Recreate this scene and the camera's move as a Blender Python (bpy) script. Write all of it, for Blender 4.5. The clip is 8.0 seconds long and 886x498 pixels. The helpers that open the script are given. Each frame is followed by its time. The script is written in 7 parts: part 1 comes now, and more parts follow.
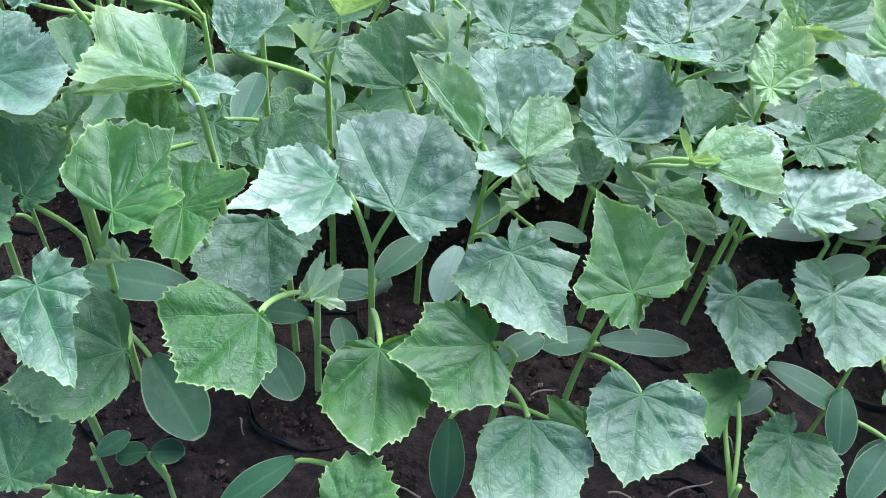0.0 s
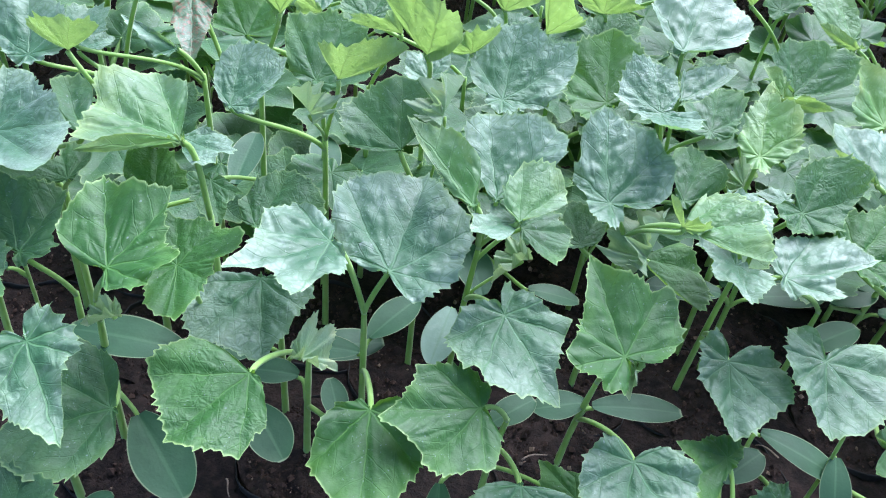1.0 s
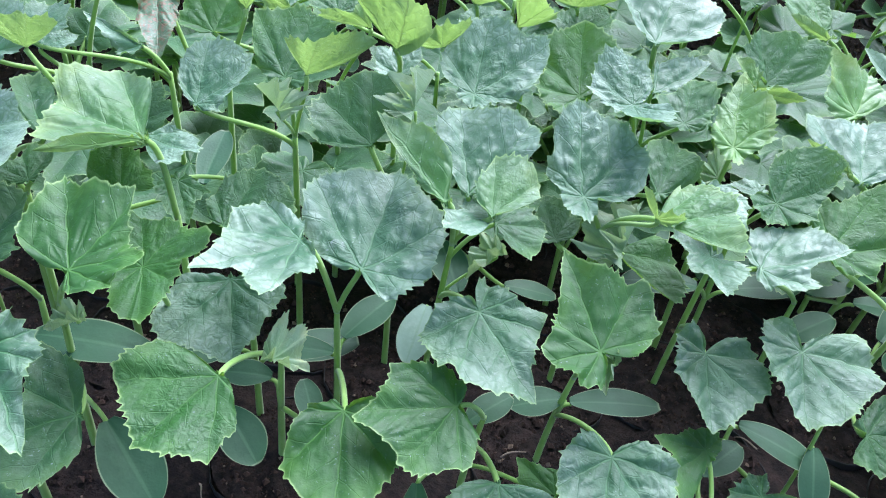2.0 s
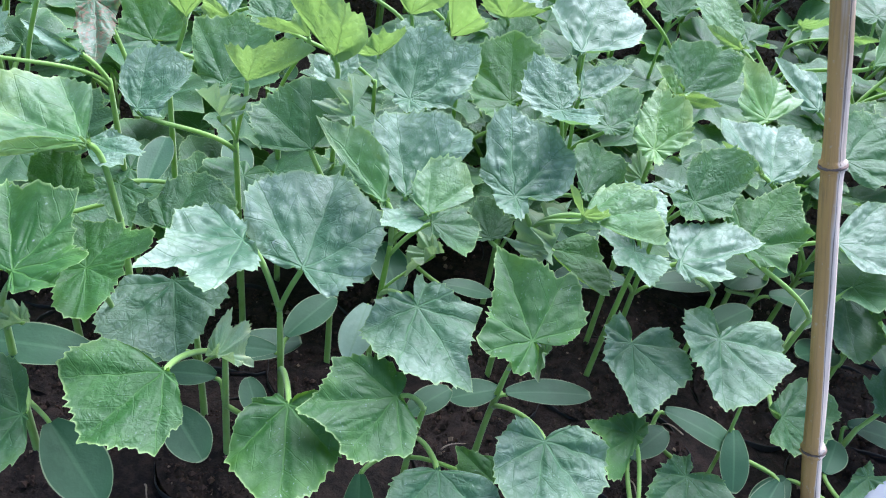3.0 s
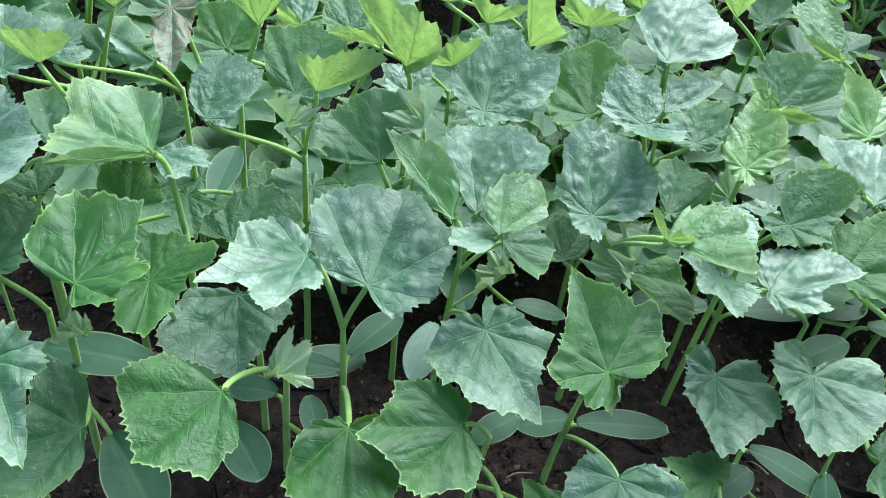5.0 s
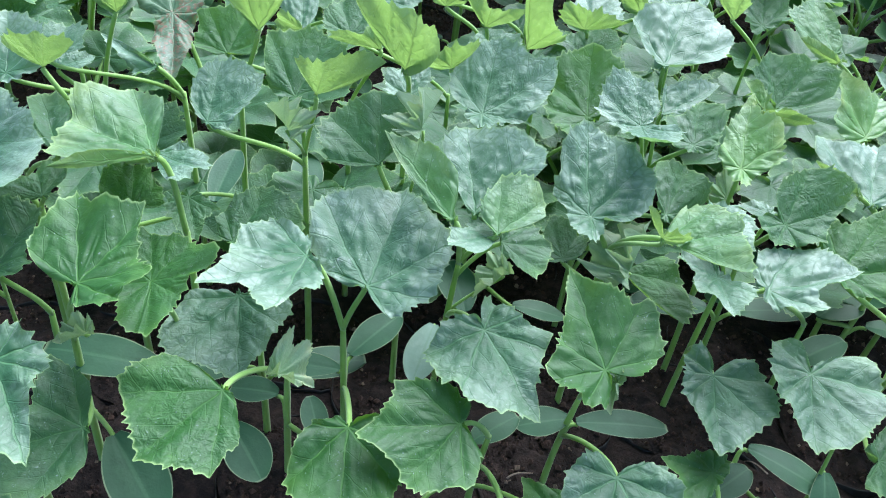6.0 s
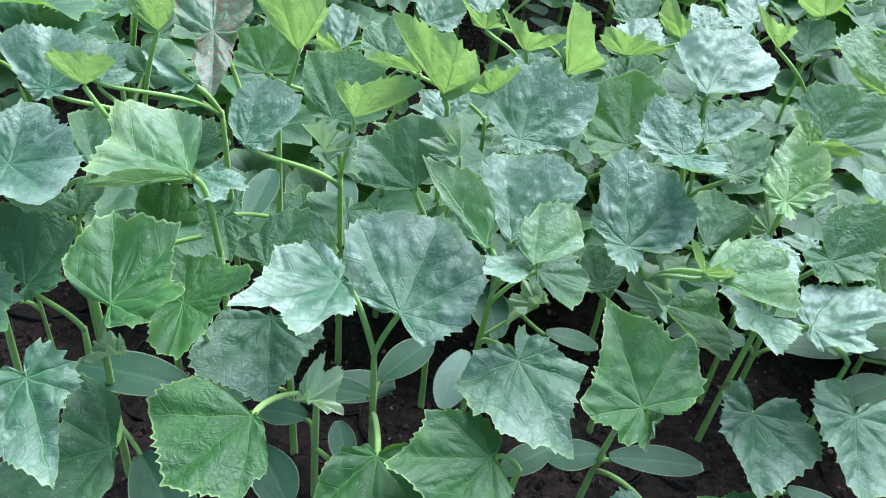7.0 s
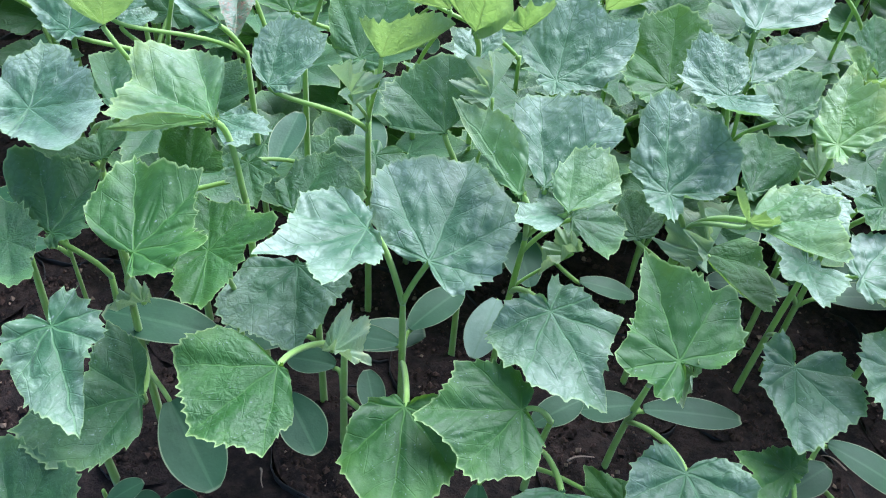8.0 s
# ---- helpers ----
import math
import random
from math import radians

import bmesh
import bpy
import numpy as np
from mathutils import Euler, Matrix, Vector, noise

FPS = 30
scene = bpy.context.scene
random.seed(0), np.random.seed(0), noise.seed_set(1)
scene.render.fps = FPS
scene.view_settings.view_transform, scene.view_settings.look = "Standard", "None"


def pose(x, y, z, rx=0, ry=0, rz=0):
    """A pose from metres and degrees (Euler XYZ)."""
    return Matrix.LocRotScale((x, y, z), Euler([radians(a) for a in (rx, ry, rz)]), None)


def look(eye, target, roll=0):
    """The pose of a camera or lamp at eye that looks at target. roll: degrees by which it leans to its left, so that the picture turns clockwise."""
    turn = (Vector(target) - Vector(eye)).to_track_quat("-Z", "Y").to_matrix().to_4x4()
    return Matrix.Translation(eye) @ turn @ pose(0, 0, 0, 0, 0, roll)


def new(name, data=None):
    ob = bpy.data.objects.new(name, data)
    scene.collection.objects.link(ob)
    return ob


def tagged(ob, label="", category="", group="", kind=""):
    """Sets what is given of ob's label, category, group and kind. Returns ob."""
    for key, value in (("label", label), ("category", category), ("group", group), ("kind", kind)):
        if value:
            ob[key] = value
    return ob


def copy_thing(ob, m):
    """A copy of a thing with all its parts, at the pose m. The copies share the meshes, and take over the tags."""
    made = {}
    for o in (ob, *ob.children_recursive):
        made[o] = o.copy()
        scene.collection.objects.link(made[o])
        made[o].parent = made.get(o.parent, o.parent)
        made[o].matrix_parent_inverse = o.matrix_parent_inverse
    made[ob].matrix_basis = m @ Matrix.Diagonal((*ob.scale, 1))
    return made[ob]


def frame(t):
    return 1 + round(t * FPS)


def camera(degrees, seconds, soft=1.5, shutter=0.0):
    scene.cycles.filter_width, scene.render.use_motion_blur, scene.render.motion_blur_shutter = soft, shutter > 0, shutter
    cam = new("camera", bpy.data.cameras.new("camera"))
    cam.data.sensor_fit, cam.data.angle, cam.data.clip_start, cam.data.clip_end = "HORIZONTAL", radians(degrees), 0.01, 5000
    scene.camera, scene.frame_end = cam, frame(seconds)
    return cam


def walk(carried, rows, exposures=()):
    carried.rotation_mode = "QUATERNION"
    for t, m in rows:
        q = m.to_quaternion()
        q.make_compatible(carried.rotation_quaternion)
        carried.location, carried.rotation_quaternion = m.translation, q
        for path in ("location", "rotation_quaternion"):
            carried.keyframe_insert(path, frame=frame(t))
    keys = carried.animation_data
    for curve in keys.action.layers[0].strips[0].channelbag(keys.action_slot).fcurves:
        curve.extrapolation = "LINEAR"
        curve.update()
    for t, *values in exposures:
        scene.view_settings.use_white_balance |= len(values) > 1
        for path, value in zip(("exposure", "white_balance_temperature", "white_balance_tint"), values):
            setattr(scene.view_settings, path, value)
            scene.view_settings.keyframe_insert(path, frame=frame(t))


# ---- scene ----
cam = camera(58.0, 8.0, soft=1.1)
PATH = [
    (0, (0.0156, 0.0047, 0.4239), (0.0256, 0.3551, 0.0673), 6.93),
    (0.5, (0.0094, 0.0078, 0.4231), (0.0170, 0.3678, 0.0761), 6.89),
    (1, (0.0142, 0.0051, 0.4260), (0.0256, 0.3805, 0.0959), 7.98),
    (1.5, (0.0187, 0.0142, 0.4187), (0.0187, 0.3888, 0.0876), 6.50),
    (1.7, (0.0187, 0.0138, 0.4193), (0.0269, 0.3880, 0.0867), 7.08),
    (2.8, (0.0204, -0.0092, 0.4286), (0.0711, 0.3719, 0.1095), 10.07),
    (3, (0.0207, -0.0097, 0.4288), (0.0787, 0.3703, 0.1090), 10.59),
    (3.5, (0.0207, -0.0128, 0.4302), (0.0919, 0.3653, 0.1108), 11.88),
    (4, (0.0219, 0.0055, 0.4250), (0.0467, 0.3843, 0.0996), 9.03),
    (4.5, (0.0221, 0.0119, 0.4212), (0.0322, 0.3953, 0.1004), 7.86),
    (4.7, (0.0222, 0.0114, 0.4212), (0.0357, 0.3939, 0.0989), 7.91),
    (5.8, (0.0251, 0.0061, 0.4207), (0.0340, 0.3890, 0.1006), 7.23),
    (6, (0.0249, 0.0053, 0.4210), (0.0357, 0.3903, 0.1022), 7.36),
    (6.5, (0.0246, 0.0085, 0.4193), (0.0299, 0.3898, 0.0960), 6.72),
    (7, (0.0209, 0.0140, 0.4216), (0.0129, 0.4034, 0.1081), 7.15),
    (7.5, (0.0230, 0.0247, 0.4169), (-0.0044, 0.3942, 0.0811), 5.97),
    (8, (0.0223, 0.0263, 0.4147), (-0.0020, 0.3899, 0.0723), 5.56),
]
walk(cam, [(t, look(eye, target, roll)) for t, eye, target, roll in PATH], [(0.0, 2.02, 5800, 19), (1.5, 2.0, 5800, 18), (3.5, 1.86, 5800, 15), (4.0, 1.84, 6050, 10), (4.5, 1.84, 6100, 8), (6.0, 1.86, 5850, 11), (7.0, 1.84, 5750, 13), (8.0, 1.92, 5750, 16)])

# ---------------------------------------------------------------- light
world = bpy.data.worlds.new("sky")
scene.world = world
world.use_nodes = True
wn, wl_ = world.node_tree.nodes, world.node_tree.links
sky = wn.new("ShaderNodeTexSky")
sky.sky_type = "NISHITA"
sky.sun_disc = False
sky.sun_elevation, sky.sun_rotation = radians(55), radians(29)
sky.air_density, sky.dust_density, sky.ozone_density = 1.0, 1.5, 1.0
wl_.new(sky.outputs[0], wn["Background"].inputs[0])
wn["Background"].inputs[1].default_value = 0.085
sun = new("sun", bpy.data.lights.new("sun", "SUN"))
sun.data.energy, sun.data.angle, sun.data.color = 3.2, radians(54), (0.96, 0.985, 1.0)
sun.matrix_world = look((1.25, 2.3, 3.4), (0.15, 0.3, 0.1))

# ---------------------------------------------------------------- materials


def material(name):
    m = bpy.data.materials.new(name)
    m.use_nodes = True
    nt = m.node_tree
    return m, nt, nt.nodes["Principled BSDF"], nt.nodes["Material Output"]


class Nodes:
    """Short hand for node trees."""

    def __init__(self, nt):
        self.nt = nt

    def put(self, socket, value):
        if isinstance(value, bpy.types.NodeSocket):
            self.nt.links.new(value, socket)
        elif isinstance(value, (tuple, list)) and len(value) == 3 and socket.type == "RGBA":
            socket.default_value = (*value, 1)
        else:
            socket.default_value = value

    def math(self, op, a, b=0.0, c=0.0):
        n = self.nt.nodes.new("ShaderNodeMath")
        n.operation = op
        for socket, value in zip(n.inputs, (a, b, c)):
            self.put(socket, value)
        return n.outputs[0]

    def ramp(self, v, a, b, to0=0.0, to1=1.0):
        n = self.nt.nodes.new("ShaderNodeMapRange")
        n.interpolation_type = "SMOOTHSTEP"
        for key, value in (("Value", v), ("From Min", a), ("From Max", b), ("To Min", to0), ("To Max", to1)):
            self.put(n.inputs[key], value)
        return n.outputs[0]

    def mix(self, fac, a, b):
        n = self.nt.nodes.new("ShaderNodeMix")
        n.data_type = "RGBA"
        for socket, value in ((n.inputs[0], fac), (n.inputs[6], a), (n.inputs[7], b)):
            self.put(socket, value)
        return n.outputs[2]

    def noise(self, vec, scale, detail=3.0, rough=0.55):
        n = self.nt.nodes.new("ShaderNodeTexNoise")
        if vec is not None:
            self.put(n.inputs["Vector"], vec)
        n.inputs["Scale"].default_value, n.inputs["Detail"].default_value, n.inputs["Roughness"].default_value = scale, detail, rough
        return n.outputs[0]

    def voronoi(self, vec, scale, feature):
        n = self.nt.nodes.new("ShaderNodeTexVoronoi")
        n.feature = feature
        self.put(n.inputs["Vector"], vec)
        n.inputs["Scale"].default_value = scale
        return n.outputs["Distance"]

    def coord(self, kind="Object"):
        return self.nt.nodes.new("ShaderNodeTexCoord").outputs[kind]

    def stretch(self, vec, x, y, z):
        n = self.nt.nodes.new("ShaderNodeMapping")
        self.put(n.inputs["Vector"], vec)
        n.inputs["Scale"].default_value = (x, y, z)
        return n.outputs[0]

    def bump(self, height, strength, distance):
        n = self.nt.nodes.new("ShaderNodeBump")
        self.put(n.inputs["Height"], height)
        n.inputs["Strength"].default_value, n.inputs["Distance"].default_value = strength, distance
        return n.outputs[0]

    def random(self):
        return self.nt.nodes.new("ShaderNodeObjectInfo").outputs["Random"]

    def attribute(self, name):
        n = self.nt.nodes.new("ShaderNodeAttribute")
        n.attribute_name = name
        return n.outputs["Fac"]


def leaf_material(name, deep, fresh, through_colour, vein, share, rough, relief=0.36, stain=0.0, dusting=0.14, edging=0.5, gloss=0.5, sheen=0.06, sheen_paint=0.1):
    """A palmate leaf: veins and blisters from the blade's own coordinates (tip at v = 1)."""
    m, nt, bsdf, out = material(name)
    g = Nodes(nt)
    uv = nt.nodes.new("ShaderNodeUVMap")
    uv.uv_map = "blade"
    rnd = g.random()
    add = nt.nodes.new("ShaderNodeVectorMath")
    add.operation = "ADD"
    nt.links.new(uv.outputs[0], add.inputs[0])
    comb = nt.nodes.new("ShaderNodeCombineXYZ")
    nt.links.new(g.math("MULTIPLY", rnd, 37.0), comb.inputs[2])
    nt.links.new(comb.outputs[0], add.inputs[1])
    place = add.outputs[0]
    wob = nt.nodes.new("ShaderNodeTexNoise")
    wob.inputs["Scale"].default_value = 3.5
    nt.links.new(place, wob.inputs["Vector"])
    warp = nt.nodes.new("ShaderNodeVectorMath")
    warp.operation = "MULTIPLY_ADD"
    nt.links.new(wob.outputs["Color"], warp.inputs[0])
    warp.inputs[1].default_value = (0.09, 0.09, 0)
    shift = nt.nodes.new("ShaderNodeVectorMath")
    shift.operation = "SUBTRACT"
    nt.links.new(uv.outputs[0], shift.inputs[0])
    shift.inputs[1].default_value = (0.045, 0.045, 0)
    nt.links.new(shift.outputs[0], warp.inputs[2])
    sep = nt.nodes.new("ShaderNodeSeparateXYZ")
    nt.links.new(warp.outputs[0], sep.inputs[0])
    x, y = sep.outputs[0], sep.outputs[1]
    r = g.math("SQRT", g.math("ADD", g.math("MULTIPLY", x, x), g.math("MULTIPLY", y, y)))
    ang = g.math("ARCTAN2", x, y)
    loc = g.math("WRAP", ang, radians(22), radians(-22))
    along = g.math("MULTIPLY", r, g.math("COSINE", loc))
    off = g.math("ABSOLUTE", g.math("MULTIPLY", r, g.math("SINE", loc)))
    main = g.ramp(off, 0.004, g.math("MULTIPLY_ADD", r, -0.006, 0.013), 1.0, 0.0)
    side_at = g.math("ABSOLUTE", g.math("WRAP", g.math("MULTIPLY", g.math("MULTIPLY_ADD", off, -0.9, along), 5.0), 0.5, -0.5))
    side = g.math("MULTIPLY", g.ramp(side_at, 0.008, 0.045, 1.0, 0.0), g.ramp(r, 0.12, 0.3))
    wob2 = nt.nodes.new("ShaderNodeTexNoise")
    wob2.inputs["Scale"].default_value = 5.0
    nt.links.new(place, wob2.inputs["Vector"])
    warp2 = nt.nodes.new("ShaderNodeVectorMath")
    warp2.operation = "MULTIPLY_ADD"
    nt.links.new(wob2.outputs["Color"], warp2.inputs[0])
    warp2.inputs[1].default_value = (0.2, 0.2, 0)
    nt.links.new(place, warp2.inputs[2])
    cells = warp2.outputs[0]
    gap = g.voronoi(cells, 12.5, "DISTANCE_TO_EDGE")
    net = g.ramp(gap, 0.0, 0.05, 1.0, 0.0)
    dome = g.ramp(gap, 0.0, 0.38)
    dome2 = g.ramp(g.voronoi(cells, 31.0, "DISTANCE_TO_EDGE"), 0.0, 0.25)
    broad = g.noise(place, 2.2, 4.0)
    fine = g.noise(place, 60.0, 2.0)
    rim = g.attribute("rim")
    col = g.mix(g.ramp(broad, 0.3, 0.7), deep, fresh)
    col = g.mix(g.math("MULTIPLY", rnd, 0.35), col, fresh)
    col = g.mix(g.math("MULTIPLY", g.ramp(rim, 0.6, 1.0), g.ramp(broad, 0.4, 0.7, 0.1, edging * 1.3)), col, (fresh[0] * 2.7, fresh[1] * 1.6, fresh[2] * 0.7))
    mottle = g.noise(cells, 15.0, 5.0, 0.65)
    col = g.mix(g.ramp(mottle, 0.4, 0.65, 0.0, 0.4), col, (fresh[0] * 1.3, fresh[1] * 1.25, fresh[2] * 1.2))
    col = g.mix(g.math("MULTIPLY", g.ramp(dome, 0.0, 0.7, 1.0, 0.0), 0.25), col, deep)
    col = g.mix(g.math("MULTIPLY", fine, 0.1), col, (0.12, 0.2, 0.13))
    col = g.mix(g.ramp(r, 0.08, 0.5, 0.55, 0.0), col, (deep[0] * 1.1, deep[1] * 1.15, deep[2]))
    # pale sky sheen put into the colour, stronger towards the margin and on the blisters
    sheen_mask = g.math("MULTIPLY", g.ramp(g.math("MULTIPLY_ADD", g.noise(place, 5.0, 4.0, 0.65), 0.7, rim), 0.75, 1.35), g.ramp(dome, 0.0, 0.5, 0.55, 1.0))
    col = g.mix(g.math("MULTIPLY", sheen_mask, sheen_paint), col, (0.27, 0.36, 0.28))
    lines = g.math("MAXIMUM", g.math("MULTIPLY", main, 0.6), g.math("MAXIMUM", g.math("MULTIPLY", side, 0.15), g.math("MULTIPLY", net, 0.04)))
    col = g.mix(lines, col, vein)
    col = g.mix(g.ramp(rim, 0.965, 1.0, 0.0, edging * 0.8), col, (0.33, 0.48, 0.17))
    dust = g.math("MULTIPLY", g.ramp(g.noise(place, 4.5, 5.0, 0.7), 0.55, 0.75), dusting)
    col = g.mix(dust, col, (0.3, 0.36, 0.31))
    if stain:
        rust = g.math("MULTIPLY", g.ramp(g.noise(place, 26.0, 4.0, 0.7), 0.48, 0.6), g.ramp(g.noise(place, 1.6, 2.0), 0.3, 0.5))
        col = g.mix(g.math("MULTIPLY", rust, stain), col, (0.2, 0.07, 0.045))
    fleck = g.ramp(g.voronoi(cells, 4.2, "F1"), 0.03, 0.06, 0.35, 0.0)
    speck = g.math("MULTIPLY", g.ramp(g.voronoi(cells, 27.0, "F1"), 0.12, 0.24, 0.5, 0.0), g.ramp(g.noise(place, 7.0, 2.0), 0.45, 0.6))
    col = g.mix(speck, col, (0.3, 0.4, 0.3))
    col = g.mix(fleck, col, (0.5, 0.56, 0.52))
    where = g.ramp(g.noise(place, 2.6, 2.0), 0.35, 0.65, 0.25, 1.0)
    crinkle = g.math("MULTIPLY", g.math("MULTIPLY", g.math("MULTIPLY_ADD", dome2, 0.1, g.math("MULTIPLY", dome, 0.45)), where), g.math("MULTIPLY_ADD", g.ramp(rnd, 0.3, 0.9), 0.8, 0.35))
    height = g.math("SUBTRACT", crinkle, g.math("MULTIPLY_ADD", main, 0.9, g.math("MULTIPLY", side, 0.28)))
    height = g.math("MULTIPLY_ADD", g.noise(place, 6.0, 4.0), 1.0, height)
    height = g.math("MULTIPLY_ADD", fine, 0.12, height)
    normal = g.bump(height, relief, 0.0015)
    g.put(bsdf.inputs["Base Color"], col)
    g.put(bsdf.inputs["Roughness"], g.ramp(broad, 0.2, 0.8, rough - 0.07, rough + 0.1))
    bsdf.inputs["Specular IOR Level"].default_value = gloss
    bsdf.inputs["Sheen Weight"].default_value = sheen
    bsdf.inputs["Sheen Tint"].default_value = (0.9, 0.97, 1.0, 1)
    bsdf.inputs["Sheen Roughness"].default_value = 0.4
    g.put(bsdf.inputs["Normal"], normal)
    tr = nt.nodes.new("ShaderNodeBsdfTranslucent")
    g.put(tr.inputs["Color"], g.mix(g.math("MULTIPLY", lines, 1.3), g.mix(g.ramp(broad, 0.3, 0.7), through_colour, (through_colour[0] * 0.8, through_colour[1] * 0.85, through_colour[2] * 0.7)), (through_colour[0] * 0.5, through_colour[1] * 0.5, through_colour[2] * 0.4)))
    g.put(tr.inputs["Normal"], normal)
    ms = nt.nodes.new("ShaderNodeMixShader")
    ms.inputs[0].default_value = share
    nt.links.new(bsdf.outputs[0], ms.inputs[1])
    nt.links.new(tr.outputs[0], ms.inputs[2])
    nt.links.new(ms.outputs[0], out.inputs["Surface"])
    return m


LEAF = leaf_material("cucumber leaf", (0.008, 0.053, 0.014), (0.02, 0.097, 0.022), (0.24, 0.46, 0.08), (0.075, 0.2, 0.055), 0.31, 0.56, 0.45, edging=0.8, sheen=0.05, sheen_paint=0.13)
WAXY = leaf_material("waxy cucumber leaf", (0.014, 0.066, 0.026), (0.03, 0.108, 0.043), (0.24, 0.46, 0.11), (0.08, 0.21, 0.075), 0.28, 0.54, 0.42, dusting=0.22, edging=0.65, gloss=0.5, sheen=0.12, sheen_paint=0.42)
FRESH = leaf_material("fresh cucumber leaf", (0.006, 0.055, 0.006), (0.018, 0.096, 0.01), (0.26, 0.5, 0.05), (0.075, 0.21, 0.035), 0.34, 0.57, 0.42, dusting=0.06, edging=0.9, gloss=0.45, sheen=0.0, sheen_paint=0.06)
SOFT = leaf_material("soft pale leaf", (0.028, 0.108, 0.022), (0.062, 0.16, 0.04), (0.3, 0.5, 0.1), (0.13, 0.28, 0.09), 0.31, 0.52, 0.4, dusting=0.25, edging=0.85, gloss=0.5, sheen=0.12, sheen_paint=0.28)
LIME = leaf_material("lime green leaf", (0.06, 0.165, 0.03), (0.105, 0.225, 0.05), (0.34, 0.54, 0.1), (0.2, 0.36, 0.09), 0.32, 0.45, 0.4, dusting=0.12, edging=0.85, sheen=0.1, sheen_paint=0.25)
SPOTTED = leaf_material("rust-spotted leaf", (0.03, 0.085, 0.04), (0.06, 0.13, 0.06), (0.3, 0.4, 0.14), (0.16, 0.25, 0.13), 0.28, 0.5, 0.4, 0.9, sheen=0.15)
# dusty leaves that catch the sky: most of their paleness is painted sheen
DUSTY_SHEEN = leaf_material("dusty cucumber leaf with painted sheen", (0.018, 0.08, 0.034), (0.042, 0.125, 0.056), (0.25, 0.46, 0.12), (0.09, 0.22, 0.09), 0.27, 0.5, 0.45, dusting=0.4, edging=0.55, gloss=0.6, sheen=0.2, sheen_paint=0.66)
YOUNG = leaf_material("young leaf", (0.15, 0.26, 0.13), (0.24, 0.35, 0.2), (0.38, 0.54, 0.2), (0.4, 0.5, 0.3), 0.33, 0.5, sheen_paint=0.5, sheen=0.2)
# light from behind is put into these colours: a brighter, yellower copy of LEAF
THIN_BACKLIT = leaf_material("thin backlit top leaf", (0.05, 0.15, 0.022), (0.095, 0.21, 0.037), (0.34, 0.52, 0.13), (0.2, 0.34, 0.1), 0.36, 0.48, 0.5, dusting=0.25, edging=0.6, sheen=0.2, sheen_paint=0.22)
BLISTER = {LEAF.name: 0.014, WAXY.name: 0.019, FRESH.name: 0.012, SOFT.name: 0.014, LIME.name: 0.01, SPOTTED.name: 0.011, DUSTY_SHEEN.name: 0.024, THIN_BACKLIT.name: 0.012}
LEAF_WORDS = {LEAF.name: "", WAXY.name: "waxy blue-green leaf with fine teeth", FRESH.name: "fresh green leaf with yellow-green margin", SOFT.name: "pale soft green leaf", LIME.name: "bright lime green leaf",
              SPOTTED.name: "leaf with rusty brown spots", DUSTY_SHEEN.name: "dusty grey-green blistered leaf, sky sheen painted pale into its colour", THIN_BACKLIT.name: "thin yellow-green leaf, light from behind put into its colour"}


def plain_plant(name, a, b, scale, rough, share, sheen=0.0, gloss=0.25, edge=0.0):
    m, nt, bsdf, out = material(name)
    g = Nodes(nt)
    o = g.coord()
    col = g.mix(g.ramp(g.noise(o, scale, 4.0), 0.3, 0.7), a, b)
    col = g.mix(g.math("MULTIPLY", g.random(), 0.4), col, a)
    fine = g.noise(o, scale * 14, 3.0)
    col = g.mix(g.math("MULTIPLY", fine, 0.2), col, (b[0] * 1.5, b[1] * 1.3, b[2] * 1.5))
    if edge:
        # a thin pale margin, a pale vein down the middle and patches of grey wear
        rim, mid = g.attribute("rim"), g.attribute("mid")
        col = g.mix(g.ramp(g.noise(o, scale * 1.7, 5.0, 0.65), 0.5, 0.68, 0.0, 0.3), col, (b[0] * 1.7, b[1] * 1.35, b[2] * 1.4))
        col = g.mix(g.ramp(mid, 0.03, 0.1, 0.3, 0.0), col, (0.1, 0.21, 0.1))
        col = g.mix(g.ramp(rim, 0.93, 1.0, 0.0, edge), col, (0.26, 0.32, 0.17))
    g.put(bsdf.inputs["Base Color"], col)
    bsdf.inputs["Roughness"].default_value = rough
    bsdf.inputs["Sheen Weight"].default_value = sheen
    bsdf.inputs["Specular IOR Level"].default_value = gloss
    g.put(bsdf.inputs["Normal"], g.bump(fine, 0.25, 0.0006))
    tr = nt.nodes.new("ShaderNodeBsdfTranslucent")
    g.put(tr.inputs["Color"], (b[0] * 2.0, b[1] * 1.8, b[2] * 0.8))
    ms = nt.nodes.new("ShaderNodeMixShader")
    ms.inputs[0].default_value = share
    nt.links.new(bsdf.outputs[0], ms.inputs[1])
    nt.links.new(tr.outputs[0], ms.inputs[2])
    nt.links.new(ms.outputs[0], out.inputs["Surface"])
    return m


STEM = plain_plant("stem", (0.16, 0.31, 0.06), (0.28, 0.44, 0.13), 60.0, 0.42, 0.2, 0.25)
COTYLEDON = plain_plant("seed leaf", (0.017, 0.066, 0.028), (0.032, 0.098, 0.044), 45.0, 0.5, 0.14, 0.0, 0.3, 0.7)
# a much paler, greyer colour than COTYLEDON
PALE = plain_plant("pale seed leaf", (0.16, 0.25, 0.19), (0.24, 0.34, 0.27), 45.0, 0.5, 0.2, 0.1, 0.3, 0.5)


